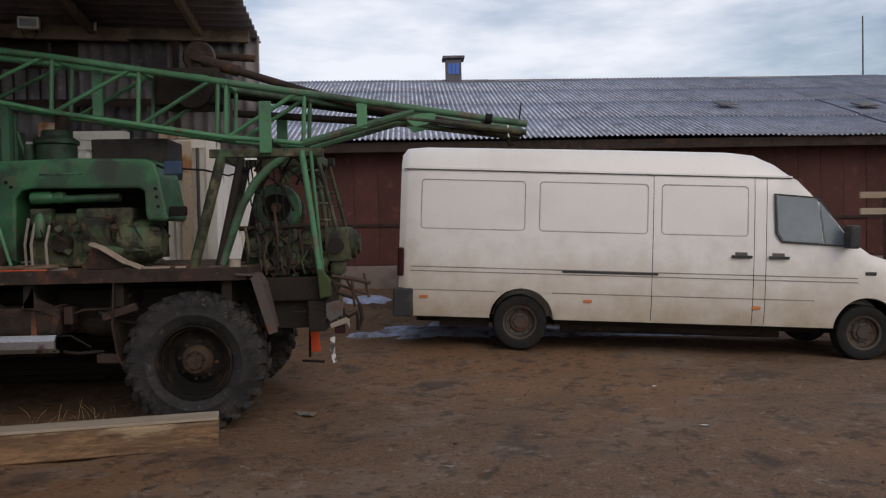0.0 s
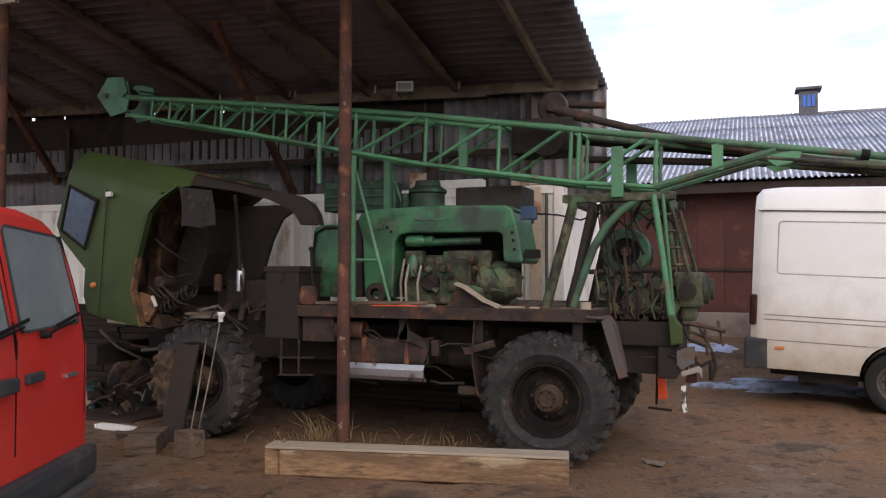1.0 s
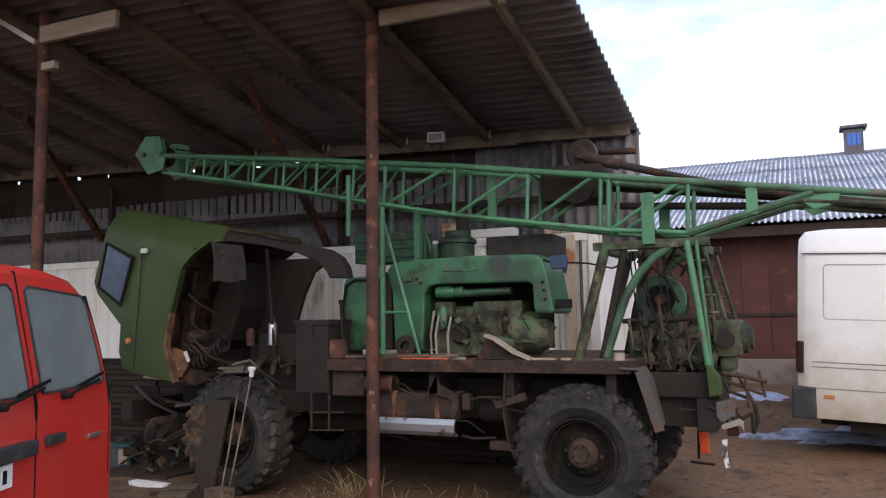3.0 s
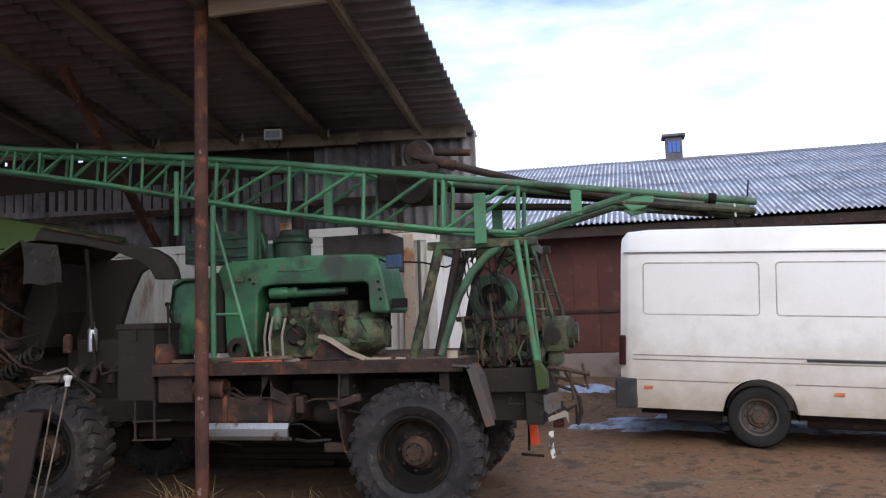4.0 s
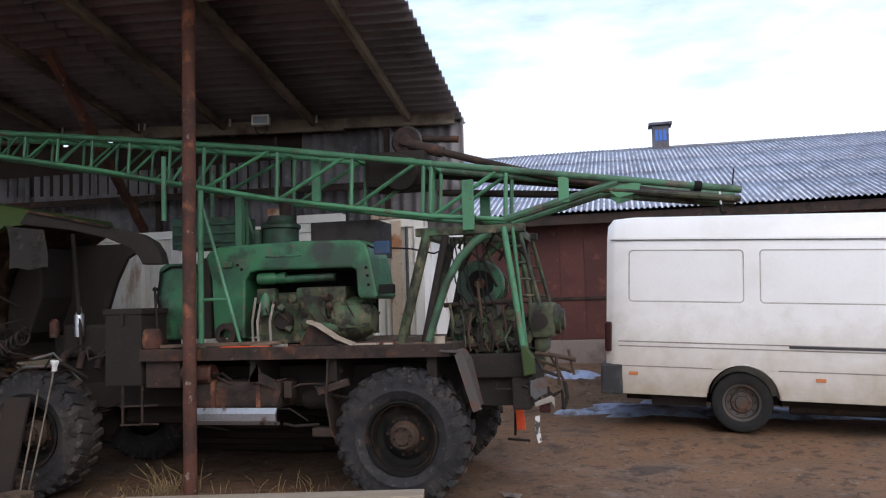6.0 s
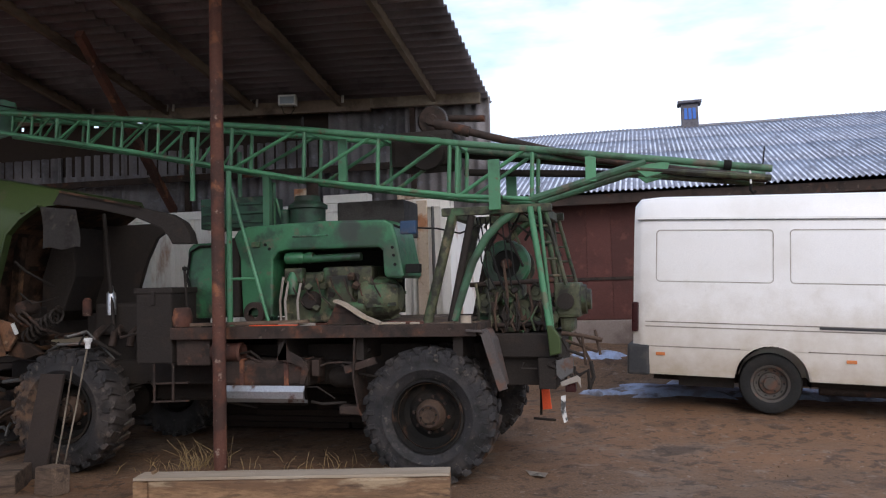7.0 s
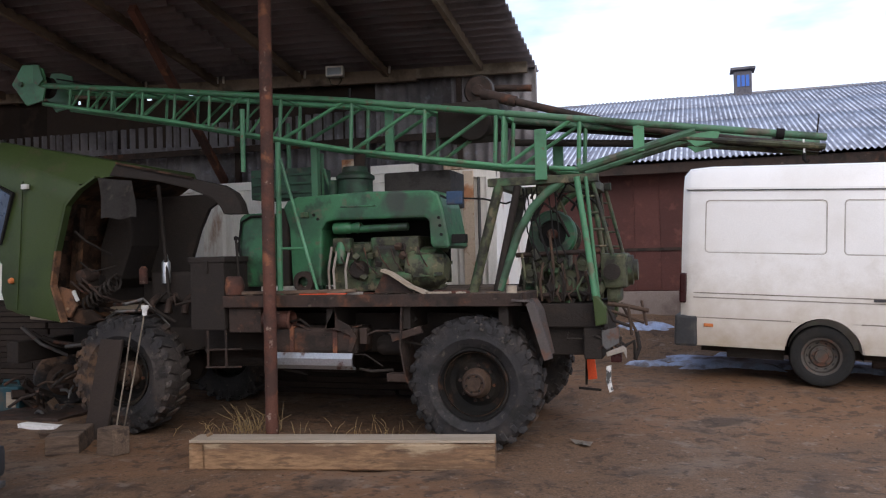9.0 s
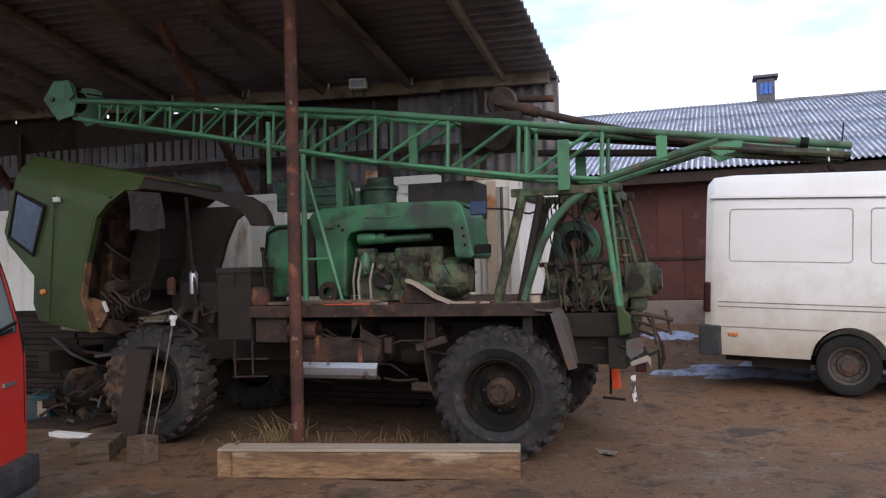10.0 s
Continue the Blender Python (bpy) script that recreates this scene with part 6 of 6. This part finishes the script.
    part("chord", tube(bmesh.new(), [(x, yf, z) for x, z in upper[:-1]], 0.028, 12), "rig_green", mast, smooth=True)
    for y in (yn, yf):
        part("chord", tube(bmesh.new(), [(x, y, z) for x, z in lower], 0.022, 12), "rig_green", mast, smooth=True)
    xs = [-6.60, -6.36, -6.06, -5.68, -5.29, -4.88, -4.44, -4.08, -3.33, -2.60, -1.93, -1.86, -1.19]
    for y in (yn, yf):
        for i, x in enumerate(xs):
            member("upright", (x, y, chord_z(lower, x)), (x + 0.02, y, chord_z(upper, x + 0.02)), 0.015 if x < -4.3 else 0.019)
            if i + 1 < len(xs) and xs[i + 1] - x > 0.2:
                x2 = xs[i + 1] - 0.04
                member("diagonal", (x + 0.02, y, chord_z(lower, x + 0.02)), (x2, y, chord_z(upper, x2)), 0.013 if x < -4.3 else 0.018)
    for x in xs:
        member("cross_tie", (x, yn, chord_z(upper, x) - 0.01), (x, yf, chord_z(upper, x) - 0.01), 0.013)
        member("cross_tie", (x, yn, chord_z(lower, x) + 0.005), (x, yf, chord_z(lower, x) + 0.005), 0.013)
    for a, b2 in zip(xs, xs[1:]):
        if b2 - a > 0.2:
            member("lacing", (a, yn, chord_z(lower, a)), (b2, yf, chord_z(lower, b2)), 0.010)
    for y in (yn, yf):
        member("heel_brace", (-1.19, y, 2.33), (-0.22, y, 2.595), 0.034, "old_rig_green")
        member("heel_post", (-0.68, y, 2.46), (-0.68, y, 2.68), 0.028, "old_rig_green")
        member("heel_chord", (-0.40, y, 2.55), (0.76, y, 2.40), 0.026, "engine_grime")
        part("gusset", prism(bmesh.new(), [(-0.34, 2.56), (-0.02, 2.59), (-0.05, 2.50), (-0.22, 2.46)], y - 0.02, y + 0.02, 0.004), "rig_green", mast)
        part("heel_sleeve", tube(bmesh.new(), [(0.40, y, 2.53), (0.46, y, 2.52)], 0.044, 12), "gap_black", mast, smooth=True)
    part("hinge_plate", boxes((-1.52, -1.42, 6.93, 6.965, 2.23, 2.66), bevel=0.006), "rig_green", mast, "bright green hinge plate")
    part("hinge_plate", boxes((-1.52, -1.42, 7.84, 7.875, 2.23, 2.66), bevel=0.006), "rig_green", mast)
    member("hinge_pin", (-1.47, 6.97, 2.36), (-1.47, 7.84, 2.36), 0.03, "engine_grime")
    part("heel_plate", prism(bmesh.new(), [(-0.72, 2.67), (-0.63, 2.66), (-0.63, 2.45), (-0.72, 2.46)], yn - 0.03, yn - 0.015, 0.003), "rig_green", mast)
    for y in (yn - 0.02, yf):
        part("head_plate", prism(bmesh.new(), [(-7.36, 3.61), (-7.21, 3.81), (-7.08, 3.80), (-6.93, 3.75), (-6.89, 3.58), (-6.94, 3.40), (-7.16, 3.36)], y, y + 0.02, 0.004), "rig_green", mast, "green mast head plate")
    part("sheave", lathe(bmesh.new(), [(0, -0.04), (0.12, -0.04), (0.09, 0.0), (0.12, 0.04), (0, 0.04)], 22, m=Matrix.Translation((-7.10, 7.4, 3.60))), "chassis", mast, smooth=True)
    part("head_cheek", prism(bmesh.new(), [(-7.04, 3.80), (-6.96, 3.78), (-6.90, 3.62), (-6.97, 3.56), (-7.04, 3.60)], yn - 0.05, yn - 0.022, 0.006), "rig_green", mast)
    part("head_pin", lathe(bmesh.new(), [(0, -0.03), (0.03, -0.03), (0.03, 0.02)], 12, m=Matrix.Translation((-7.22, yn - 0.02, 3.60))), "old_rig_green", mast, smooth=True)
    member("rope", (-6.95, 7.4, 3.68), (-5.9, 7.4, 3.45), 0.008, "gap_black")
    part("mast_lamp", tube(bmesh.new(), [(-3.33, yn, 3.10), (-3.33, yn, 3.22)], 0.014), "gap_black", mast)
    part("guide", bar(bmesh.new(), (-2.98, 7.3, 3.05), (-2.02, 7.3, 2.92), 0.03, 0.05), "rig_green", mast)
    part("inner_plate", boxes((-3.05, -2.97, 7.38, 7.42, 2.62, 3.02)), "rig_green", mast)
    # drill string and rotary head along the mast
    rod = placed("drill_rod", tube(bmesh.new(), [(-2.15, 7.55, 3.14), (-1.57, 7.55, 2.96), (-1.2, 7.55, 2.845), (-0.76, 7.55, 2.72), (0.18, 7.55, 2.53), (0.78, 7.5, 2.43)], 0.036, 12), "rust_dark", t, "rusty drill rod", smooth=True)
    part("coupling", tube(bmesh.new(), [(-2.12, 7.55, 3.13), (-1.80, 7.55, 3.03)], 0.052, 12), "rust_dark", rod, smooth=True)
    placed("drill_rod", tube(bmesh.new(), [(-2.1, 7.9, 3.25), (-1.72, 7.9, 3.22)], 0.034, 12), "rust_dark", t, smooth=True)
    placed("drill_rod", tube(bmesh.new(), [(-2.0, 7.72, 2.86), (0.2, 7.62, 2.55)], 0.036, 12), "chassis", t, smooth=True)
    placed("drill_rod", tube(bmesh.new(), [(-1.9, 7.75, 2.68), (-0.4, 7.66, 2.56)], 0.034, 12), "chassis", t, smooth=True)
    head = placed("rotary_head", boxes((-2.55, -1.95, 7.45, 7.95, 2.72, 3.06), bevel=0.05), "chassis", t, "greasy black rotary drill head")
    part("motor", lathe(bmesh.new(), [(0, -0.10), (0.05, -0.10), (0.06, -0.06), (0.13, -0.06), (0.145, -0.04), (0.145, 0.04), (0.12, 0.10), (0, 0.12)], 22, m=Matrix.Translation((-2.20, 7.75, 3.20))), "rust_dark", head, "rust-brown round motor", smooth=True)
    part("motor_band", lathe(bmesh.new(), [(0.142, -0.05), (0.148, -0.04), (0.148, 0.0), (0.142, 0.01)], 22, m=Matrix.Translation((-2.20, 7.75, 3.20))), "steel_grey", head, smooth=True)
    part("side_gear", lathe(bmesh.new(), [(0, -0.06), (0.16, -0.05), (0.17, 0.0), (0, 0.02)], 20, m=Matrix.Translation((-2.18, 7.44, 2.84))), "chassis", head, smooth=True)
    # hook on its rope at the mast heel
    hook = placed("rope_hook", tube(bmesh.new(), [(0.60, 7.2, 2.50), (0.605, 7.2, 2.34)], 0.008, 6), "white_board", t)
    part("hook", tube(bmesh.new(), [(0.605, 7.2, 2.36), (0.60, 7.2, 2.31), (0.62, 7.2, 2.285), (0.64, 7.2, 2.30)], 0.013, 8), "gap_black", hook, smooth=True)
    part("aerial", tube(bmesh.new(), [(0.70, 7.2, 2.50), (0.72, 7.2, 2.66)], 0.006, 6), "chassis", hook)
    return t


build_truck()


# ---- red minibus ----
def build_red_van():
    # local: x across the tail from the side nearer the yard, y out of the tail, z up
    side = Vector((-0.397, 0.918, 0))
    out = Vector((0.918, 0.397, 0))
    m = Matrix(((side.x, out.x, 0, -4.055), (side.y, out.y, 0, 3.31), (0, 0, 1, 0), (0, 0, 0, 1)))
    v = thing("minibus", "faded red minibus with dusty rear door windows", "van", m)
    prof = [(0.95, 0.42), (0.965, 0.75), (0.96, 1.15), (0.925, 1.38), (0.87, 1.70), (0.82, 1.84), (0.70, 1.93), (0.4, 1.975), (0, 1.985)]
    ring = prof + [(-x, z) for x, z in reversed(prof[:-1])]

    def rear(z):
        return -0.02 - 0.21 * max(0.0, z - 1.22)

    bm, rings = bmesh.new(), []
    for k, y in enumerate((0.0, -0.05, -0.16, -1.2, -2.6, -3.9, -4.5, -4.65)):
        shrink = (0.955, 0.988, 1.0, 1.0, 1.0, 0.98, 0.9, 0.8)[k]
        rings.append([])
        for x, z in ring:
            zz = 0.42 + (z - 0.42) * (shrink if k < 3 else (1, 1, 1, 1, 1, 0.97, 0.6, 0.4)[k])
            lean = rear(zz) if k < 3 else (0 if k < 5 else 0)
            rings[-1].append(bm.verts.new((x * shrink, y + lean, zz)))
    for a, b in zip(rings, rings[1:]):
        for i in range(len(a)):
            bm.faces.new((a[i], b[i], b[(i + 1) % len(a)], a[(i + 1) % len(a)]))
    bmesh.ops.recalc_face_normals(bm, faces=bm.faces)
    # the tail as a grid that follows the lean
    for i in range(len(ring) // 2):
        a, b = rings[0][i], rings[0][i + 1]
        c, d = rings[0][len(ring) - 2 - i], rings[0][len(ring) - 1 - i]
        if len({a, b, c, d}) == 4:
            bm.faces.new((a, b, c, d))
        else:
            bm.faces.new(tuple(dict.fromkeys((a, b, c, d))))
    bm.faces.new(rings[-1])
    bmesh.ops.recalc_face_normals(bm, faces=bm.faces)
    body = part("body", bm, "red_paint", v)
    for f in body.data.polygons:
        f.use_smooth = True
    body.data.set_sharp_from_angle(angle=radians(35))

    def on_tail(name, outline, depth, proud, mat, parent=v, label="", hollow=0.0):
        """A plate that follows the leaning tail."""
        b2 = strip(bmesh.new(), outline, hollow, -depth, proud) if hollow else prism(bmesh.new(), outline, -depth, proud)
        if not hollow:
            bmesh.ops.subdivide_edges(b2, edges=b2.edges, cuts=0)
        for vert in b2.verts:
            vert.co.y += rear(vert.co.z)
        return part(name, b2, mat, parent, label)

    for s in (1, -1):
        win = [(s * x, z) for x, z in ((0.07, 1.30), (0.10, 1.275), (0.79, 1.285), (0.81, 1.32), (0.79, 1.50), (0.755, 1.76), (0.71, 1.81), (0.11, 1.845), (0.07, 1.81))]
        on_tail("rear_window", win, 0.012, 0.006, "dust_glass", v, "grey dusty rear door glass")
        on_tail("window_seal", [(x * 1.0 + s * (0.012 if abs(x) > 0.3 else -0.012), z + (0.012 if z > 1.5 else -0.012)) for x, z in win], 0.015, 0.009, "black_plastic", v, hollow=0.014)
    on_tail("door_seam", [(-0.006, 0.62), (0.006, 0.62), (0.006, 1.22), (0.006, 1.93), (-0.006, 1.93), (-0.006, 1.22)], 0.02, 0.0025, "gap_black")
    on_tail("door_shut_line", [(0.885, 0.70), (0.893, 0.70), (0.89, 1.22), (0.86, 1.55), (0.80, 1.82), (0.792, 1.82), (0.852, 1.55), (0.882, 1.22)], 0.02, 0.0025, "gap_black")
    for s in (1, -1):
        x0 = 0.30 if s > 0 else -0.36
        w = part("wiper", bar(bmesh.new(), (x0, 0.03 + rear(1.24), 1.24), (x0 + 0.40, 0.035 + rear(1.30), 1.30), 0.013, 0.012), "gap_black", v)
        part("wiper_blade", bar(bmesh.new(), (x0 + 0.16, 0.022 + rear(1.28), 1.28), (x0 + 0.50, 0.022 + rear(1.335), 1.335), 0.010, 0.018), "gap_black", w)
        part("wiper_boss", lathe(bmesh.new(), [(0, 0.055), (0.02, 0.05), (0.024, 0.0)], 12, m=Matrix.Translation((x0, rear(1.24), 1.24))), "gap_black", w)
    part("door_handle", boxes((0.09, 0.28, -0.03, 0.012, 0.985, 1.04), bevel=0.012), "black_plastic", v)
    part("plate_lamp_bar", boxes((-0.68, -0.05, -0.03, 0.03, 0.965, 1.045), bevel=0.015), "black_plastic", v, "black bar over the number plate")
    pl = part("number_plate", boxes((-0.76, -0.24, -0.02, -0.004, 0.84, 0.955), bevel=0.004), "white_board", v, "white number plate with dark marks")
    for i in range(6):
        part("mark", boxes((-0.73 + 0.08 * i, -0.695 + 0.08 * i, -0.004, -0.0015, 0.865, 0.93)), "gap_black", pl)
    part("badge", boxes((0.60, 0.76, -0.02, -0.006, 0.955, 0.98), bevel=0.004), "steel_bare", v, "small bright metal badge bar")
    part("emblem", lathe(bmesh.new(), [(0.035, 0.0), (0.05, 0.012), (0.055, 0.0)], 20, m=Matrix.Translation((-0.53, -0.02, 1.115))), "steel_grey", v, "small round dull metal emblem", smooth=True)
    for s in (1, -1):
        part("tail_light", boxes((min(s * 0.90, s * 0.962), max(s * 0.90, s * 0.962), -0.12, -0.045, 0.72, 1.16), bevel=0.012), "tail_red", v)
    part("bumper", boxes((-0.97, 0.97, -0.35, 0.05, 0.30, 0.50), bevel=0.05), "black_plastic", v, "scuffed dark grey bumper")
    part("tow_step", boxes((-0.7, 0.85, -0.02, 0.09, 0.26, 0.30), bevel=0.012), "steel_grey", v)
    part("side_mirror", boxes((0.86, 1.02, -3.6, -3.5, 1.28, 1.5), bevel=0.03), "black_plastic", v)
    for y in (-1.05, -3.75):
        for s in (1, -1):
            w = road_wheel(v, s * 0.74, y, 0.32, 0.32, 0.2, 0.185, side=s)
            w.matrix_local = pose(s * 0.76, y, 0.32, 0, 0, 90 if s > 0 else -90)
    part("underbody", boxes((-0.6, 0.6, -4.4, -0.1, 0.25, 0.45)), "chassis", v)
    return v


build_red_van()


# ---- loose things on the ground ----
def build_beam():
    b = tagged(part("timber_beam", bmesh.new(), "wood_beam"), "heavy sawn timber beam lying on the mud", "beam")
    bm = bmesh.new()
    n = 26
    length, h, d = 2.38, 0.205, 0.22
    rows = []
    for i in range(n + 1):
        x = length * i / n if i > 2 else (0.0, 0.095, 0.125)[i]
        w = [0.006 * noise.noise(Vector((x * 3, k * 5.0, 1))) for k in range(8)]
        pts = [(0.01, 0), (d - 0.01, 0), (d, 0.012), (d, h - 0.015), (d - 0.015, h), (0.012, h), (0, h - 0.012), (0, 0.012)]
        if i == 1:
            w[6] += 0.03
            w[7] += 0.03
        rows.append([bm.verts.new((x, y + w[k], z + w[(k + 3) % 8] * (1.6 if z > 0.1 else 0.3))) for k, (y, z) in enumerate(pts)])
    for a, c in zip(rows, rows[1:]):
        for k in range(8):
            bm.faces.new((a[k], c[k], c[(k + 1) % 8], a[(k + 1) % 8]))
    bm.faces.new(rows[0]), bm.faces.new(rows[-1][::-1])
    bmesh.ops.recalc_face_normals(bm, faces=bm.faces)
    bm.to_mesh(b.data), bm.free()
    ang = 11.5
    b.matrix_world = pose(-4.04, 5.59, -0.01, 0, 0, ang)
    cap = tagged(part("timber_offcut", boxes((0, 2.38, -0.01, 0.20, 0, 0.022), bevel=0.004), "wood_board"), "thin grey board lying on the timber beam", "board")
    cap.matrix_world = pose(-4.045, 5.605, 0.199, 0, 0, ang)
    return b


build_beam()


def block(x, y, w, d, h, turn, mat, label, name="wood_block", tilt=0.0):
    bm = boxes((-w / 2, w / 2, -d / 2, d / 2, 0, h), bevel=min(w, d, h) * 0.08)
    for v in bm.verts:
        v.co += Vector((noise.noise(v.co * 9 + Vector((x, y, 0))), noise.noise(v.co * 9 + Vector((y, x, 3))), 0.5 * noise.noise(v.co * 7))) * 0.018
    ob = tagged(part(name, bm, mat), label, "block")
    ob.matrix_world = pose(x, y, ground_z(x, y) - 0.015, 0, tilt, turn)
    return ob


block(-5.55, 5.98, 0.28, 0.50, 0.17, 28, "wood_old", "short weathered baulk of timber on the mud")
block(-5.03, 5.92, 0.22, 0.17, 0.23, -14, "wood_old", "squat dark chopping block of timber on the mud")
block(-6.5, 6.62, 0.48, 0.10, 0.05, -4, "white_board", "white painted board offcut lying on the mud", "board_offcut")
block(-6.0, 6.35, 0.34, 0.16, 0.06, 20, "wood_old", "flat grey timber scrap on the mud")

plank = tagged(part("plank", boxes((-0.13, 0.13, -0.015, 0.015, 0, 0.93), bevel=0.005), "timber_black"), "dark board leaning against the front tyre", "plank")
plank.matrix_world = pose(-5.56, 6.30, -0.01, -13, 2, -3)
for x0, x1, z1 in ((-5.31, -5.28, 0.97), (-5.23, -5.12, 1.16)):
    s = tagged(part("stick", tube(bmesh.new(), [(x0, 6.25, -0.01), ((x0 + x1) / 2 + 0.01, 6.36, z1 / 2), (x1, 6.47, z1)], 0.0075, 8), "rafter_wood", smooth=True), "thin pale stick leaning against the front tyre", "stick", "sticks")
pegs = tagged(part("plastic_cap", lathe(bmesh.new(), [(0, 0.0), (0.028, 0.0), (0.03, 0.06), (0.045, 0.08), (0.045, 0.11), (0, 0.115)], 14, "z"), "white_board", smooth=True), "white plastic cap stuck on a stick", "cap")
pegs.matrix_world = pose(-5.12, 6.47, 1.13, 6, 8, 0) @ Matrix.Scale(0.8, 4)


def build_canister():
    c = thing("canister", "teal plastic canister with a pale label", "canister", pose(-7.62, 7.35, 0.0, 0, 0, 12))
    part("tub", prism(bmesh.new(), rounded(-0.17, 0.17, 0, 0.28, 0.05), -0.12, 0.12, 0.02), "teal", c)
    part("label_patch", boxes((0.02, 0.13, -0.125, -0.121, 0.05, 0.22)), "wood_board", c)
    part("handle", tube(bmesh.new(), [(-0.1, 0, 0.27), (-0.08, 0, 0.33), (0.08, 0, 0.33), (0.1, 0, 0.27)], 0.016, 8), "teal", c)


build_canister()


def build_scrap_heap():
    rnd = random.Random(77)
    h = thing("scrap_heap", "heap of rusty rods and brackets on the mud under the cab", "scrap", pose(-7.0, 7.2, 0))
    for k in range(22):
        x, y, z = rnd.uniform(-0.45, 0.45), rnd.uniform(-0.35, 0.3), rnd.uniform(0.02, 0.42)
        d = Vector((rnd.uniform(-0.3, 0.3), rnd.uniform(-0.2, 0.2), rnd.uniform(-0.15, 0.2)))
        a = Vector((x, y, z))
        part("rod", tube(bmesh.new(), [a, a + d * 0.5 + Vector((0, 0, 0.03)), a + d], rnd.uniform(0.010, 0.024), 8), rnd.choice(["rust_dark", "chassis", "hub_rust", "steel_grey"]), h, smooth=True)
    for k in range(7):
        m = pose(rnd.uniform(-0.4, 0.4), rnd.uniform(-0.3, 0.3), rnd.uniform(0.05, 0.3), rnd.uniform(0, 60), rnd.uniform(0, 60), rnd.uniform(0, 90))
        part("bracket", box(bmesh.new(), -0.09, 0.09, -0.05, 0.05, -0.02, 0.02, 0.006, m), rnd.choice(["rust_dark", "chassis", "wood_old"]), h)
    part("base_plate", boxes((-0.5, 0.5, -0.35, 0.35, -0.03, 0.04), bevel=0.01), "rust_dark", h)
    return h


build_scrap_heap()
old = thing("spare_wheel", "muddy old spare wheel leaning in the shed", "wheel", pose(-7.25, 7.75, 0.30, 0, 0, 35) @ pose(0, 0, 0, 0, 0, 0))
part("tyre", lathe(bmesh.new(), [(0.17, -0.08), (0.22, -0.10), (0.30, -0.095), (0.325, -0.06), (0.325, 0.06), (0.30, 0.095), (0.22, 0.10), (0.17, 0.08)], 36), "tractor_rubber", old, smooth=True)
part("rim", lathe(bmesh.new(), [(0.18, -0.09), (0.14, -0.10), (0.10, -0.12), (0, -0.12), (0, 0.1), (0.18, 0.09)], 28), "hub_rust", old, smooth=True)

lampb = thing("flood_lamp", "small square flood lamp hung under the roof", "lamp", pose(-4.40, 9.18, 3.90, 0, 0, 12))
part("housing", boxes((-0.11, 0.11, -0.05, 0.05, -0.06, 0.07), bevel=0.012), "galvanised", lampb)
part("glass", boxes((-0.085, 0.085, -0.056, -0.05, -0.04, 0.045)), "grey_glass", lampb)
part("wire_loop", tube(bmesh.new(), [(-0.08, 0, -0.06), (-0.05, 0, -0.15), (0.03, 0, -0.17), (0.08, 0, -0.1), (0.06, 0, -0.05)], 0.006, 6), "gap_black", lampb)


def litter(x, y, s, seed, mat, label, name="litter"):
    rnd = random.Random(seed)
    bm = bmesh.new()
    n = 9
    mid = bm.verts.new((0, 0, s * 0.25))
    rim = [bm.verts.new((s * rnd.uniform(0.6, 1.2) * math.cos(2 * math.pi * k / n), 0.5 * s * rnd.uniform(0.5, 1.2) * math.sin(2 * math.pi * k / n), s * rnd.uniform(0.0, 0.35))) for k in range(n)]
    for k in range(n):
        bm.faces.new((mid, rim[k], rim[(k + 1) % n]))
    bmesh.ops.solidify(bm, geom=bm.faces, thickness=0.004)
    ob = tagged(part(name, bm, mat), label, "litter", "litter in the yard")
    ob.matrix_world = pose(x, y, ground_z(x, y) + 0.012, 0, 0, rnd.uniform(-30, 30))
    return ob


litter(-1.17, 6.95, 0.12, 1, "drab_and_groove_shade", "crumpled pale rag lying on the mud")
litter(2.05, 7.75, 0.025, 2, "white_board", "small white scrap on the mud")
litter(1.95, 6.2, 0.05, 3, "white_board", "small pale stone on the mud")
litter(0.02, 5.9, 0.03, 4, "wood_old", "small dark chip on the mud")
litter(-0.05, 5.35, 0.045, 6, "wood_board", "pale wood chip on the mud")


def straw(cx, cy, count, spread, height, seed):
    rnd = random.Random(seed)
    bm = bmesh.new()
    for _ in range(count):
        x, y = rnd.gauss(cx, spread), rnd.gauss(cy, spread * 0.5)
        lean = Vector((rnd.uniform(-0.7, 0.7), rnd.uniform(-0.5, 0.5), 1)).normalized() * height * rnd.uniform(0.3, 1.0)
        a = Vector((x, y, ground_z(x, y) - 0.02))
        tube(bm, [a, a + lean * 0.6, a + lean + Vector((lean.x * 0.4, lean.y * 0.4, -0.05 * height))], 0.0028, 4, 0.0012)
    return tagged(part("dry_grass", bm, "hay"), "dry straw-coloured grass at the foot of the post", "grass", kind="stuff")


straw(-4.02, 6.5, 60, 0.13, 0.34, 1)
straw(-3.55, 6.6, 10, 0.2, 0.18, 2)
straw(-2.9, 7.0, 40, 0.35, 0.22, 3)
straw(-4.6, 6.8, 26, 0.3, 0.15, 5)


def stones():
    rnd = random.Random(12)
    bm = bmesh.new()
    for _ in range(140):
        x, y = rnd.uniform(-5, 6), rnd.uniform(2.6, 9.0)
        s = rnd.uniform(0.004, 0.012) * (1.6 if rnd.random() < 0.08 else 1)
        m = pose(x, y, ground_z(x, y) + s * 0.2, rnd.uniform(0, 90), rnd.uniform(0, 90), rnd.uniform(0, 90))
        bmesh.ops.create_icosphere(bm, subdivisions=1, radius=s, matrix=m @ Matrix.Diagonal((1.3, 1, 0.7, 1)))
    return tagged(part("pebbles", bm, "mud"), "small pebbles and clods scattered over the yard", "pebbles", kind="stuff")


stones()
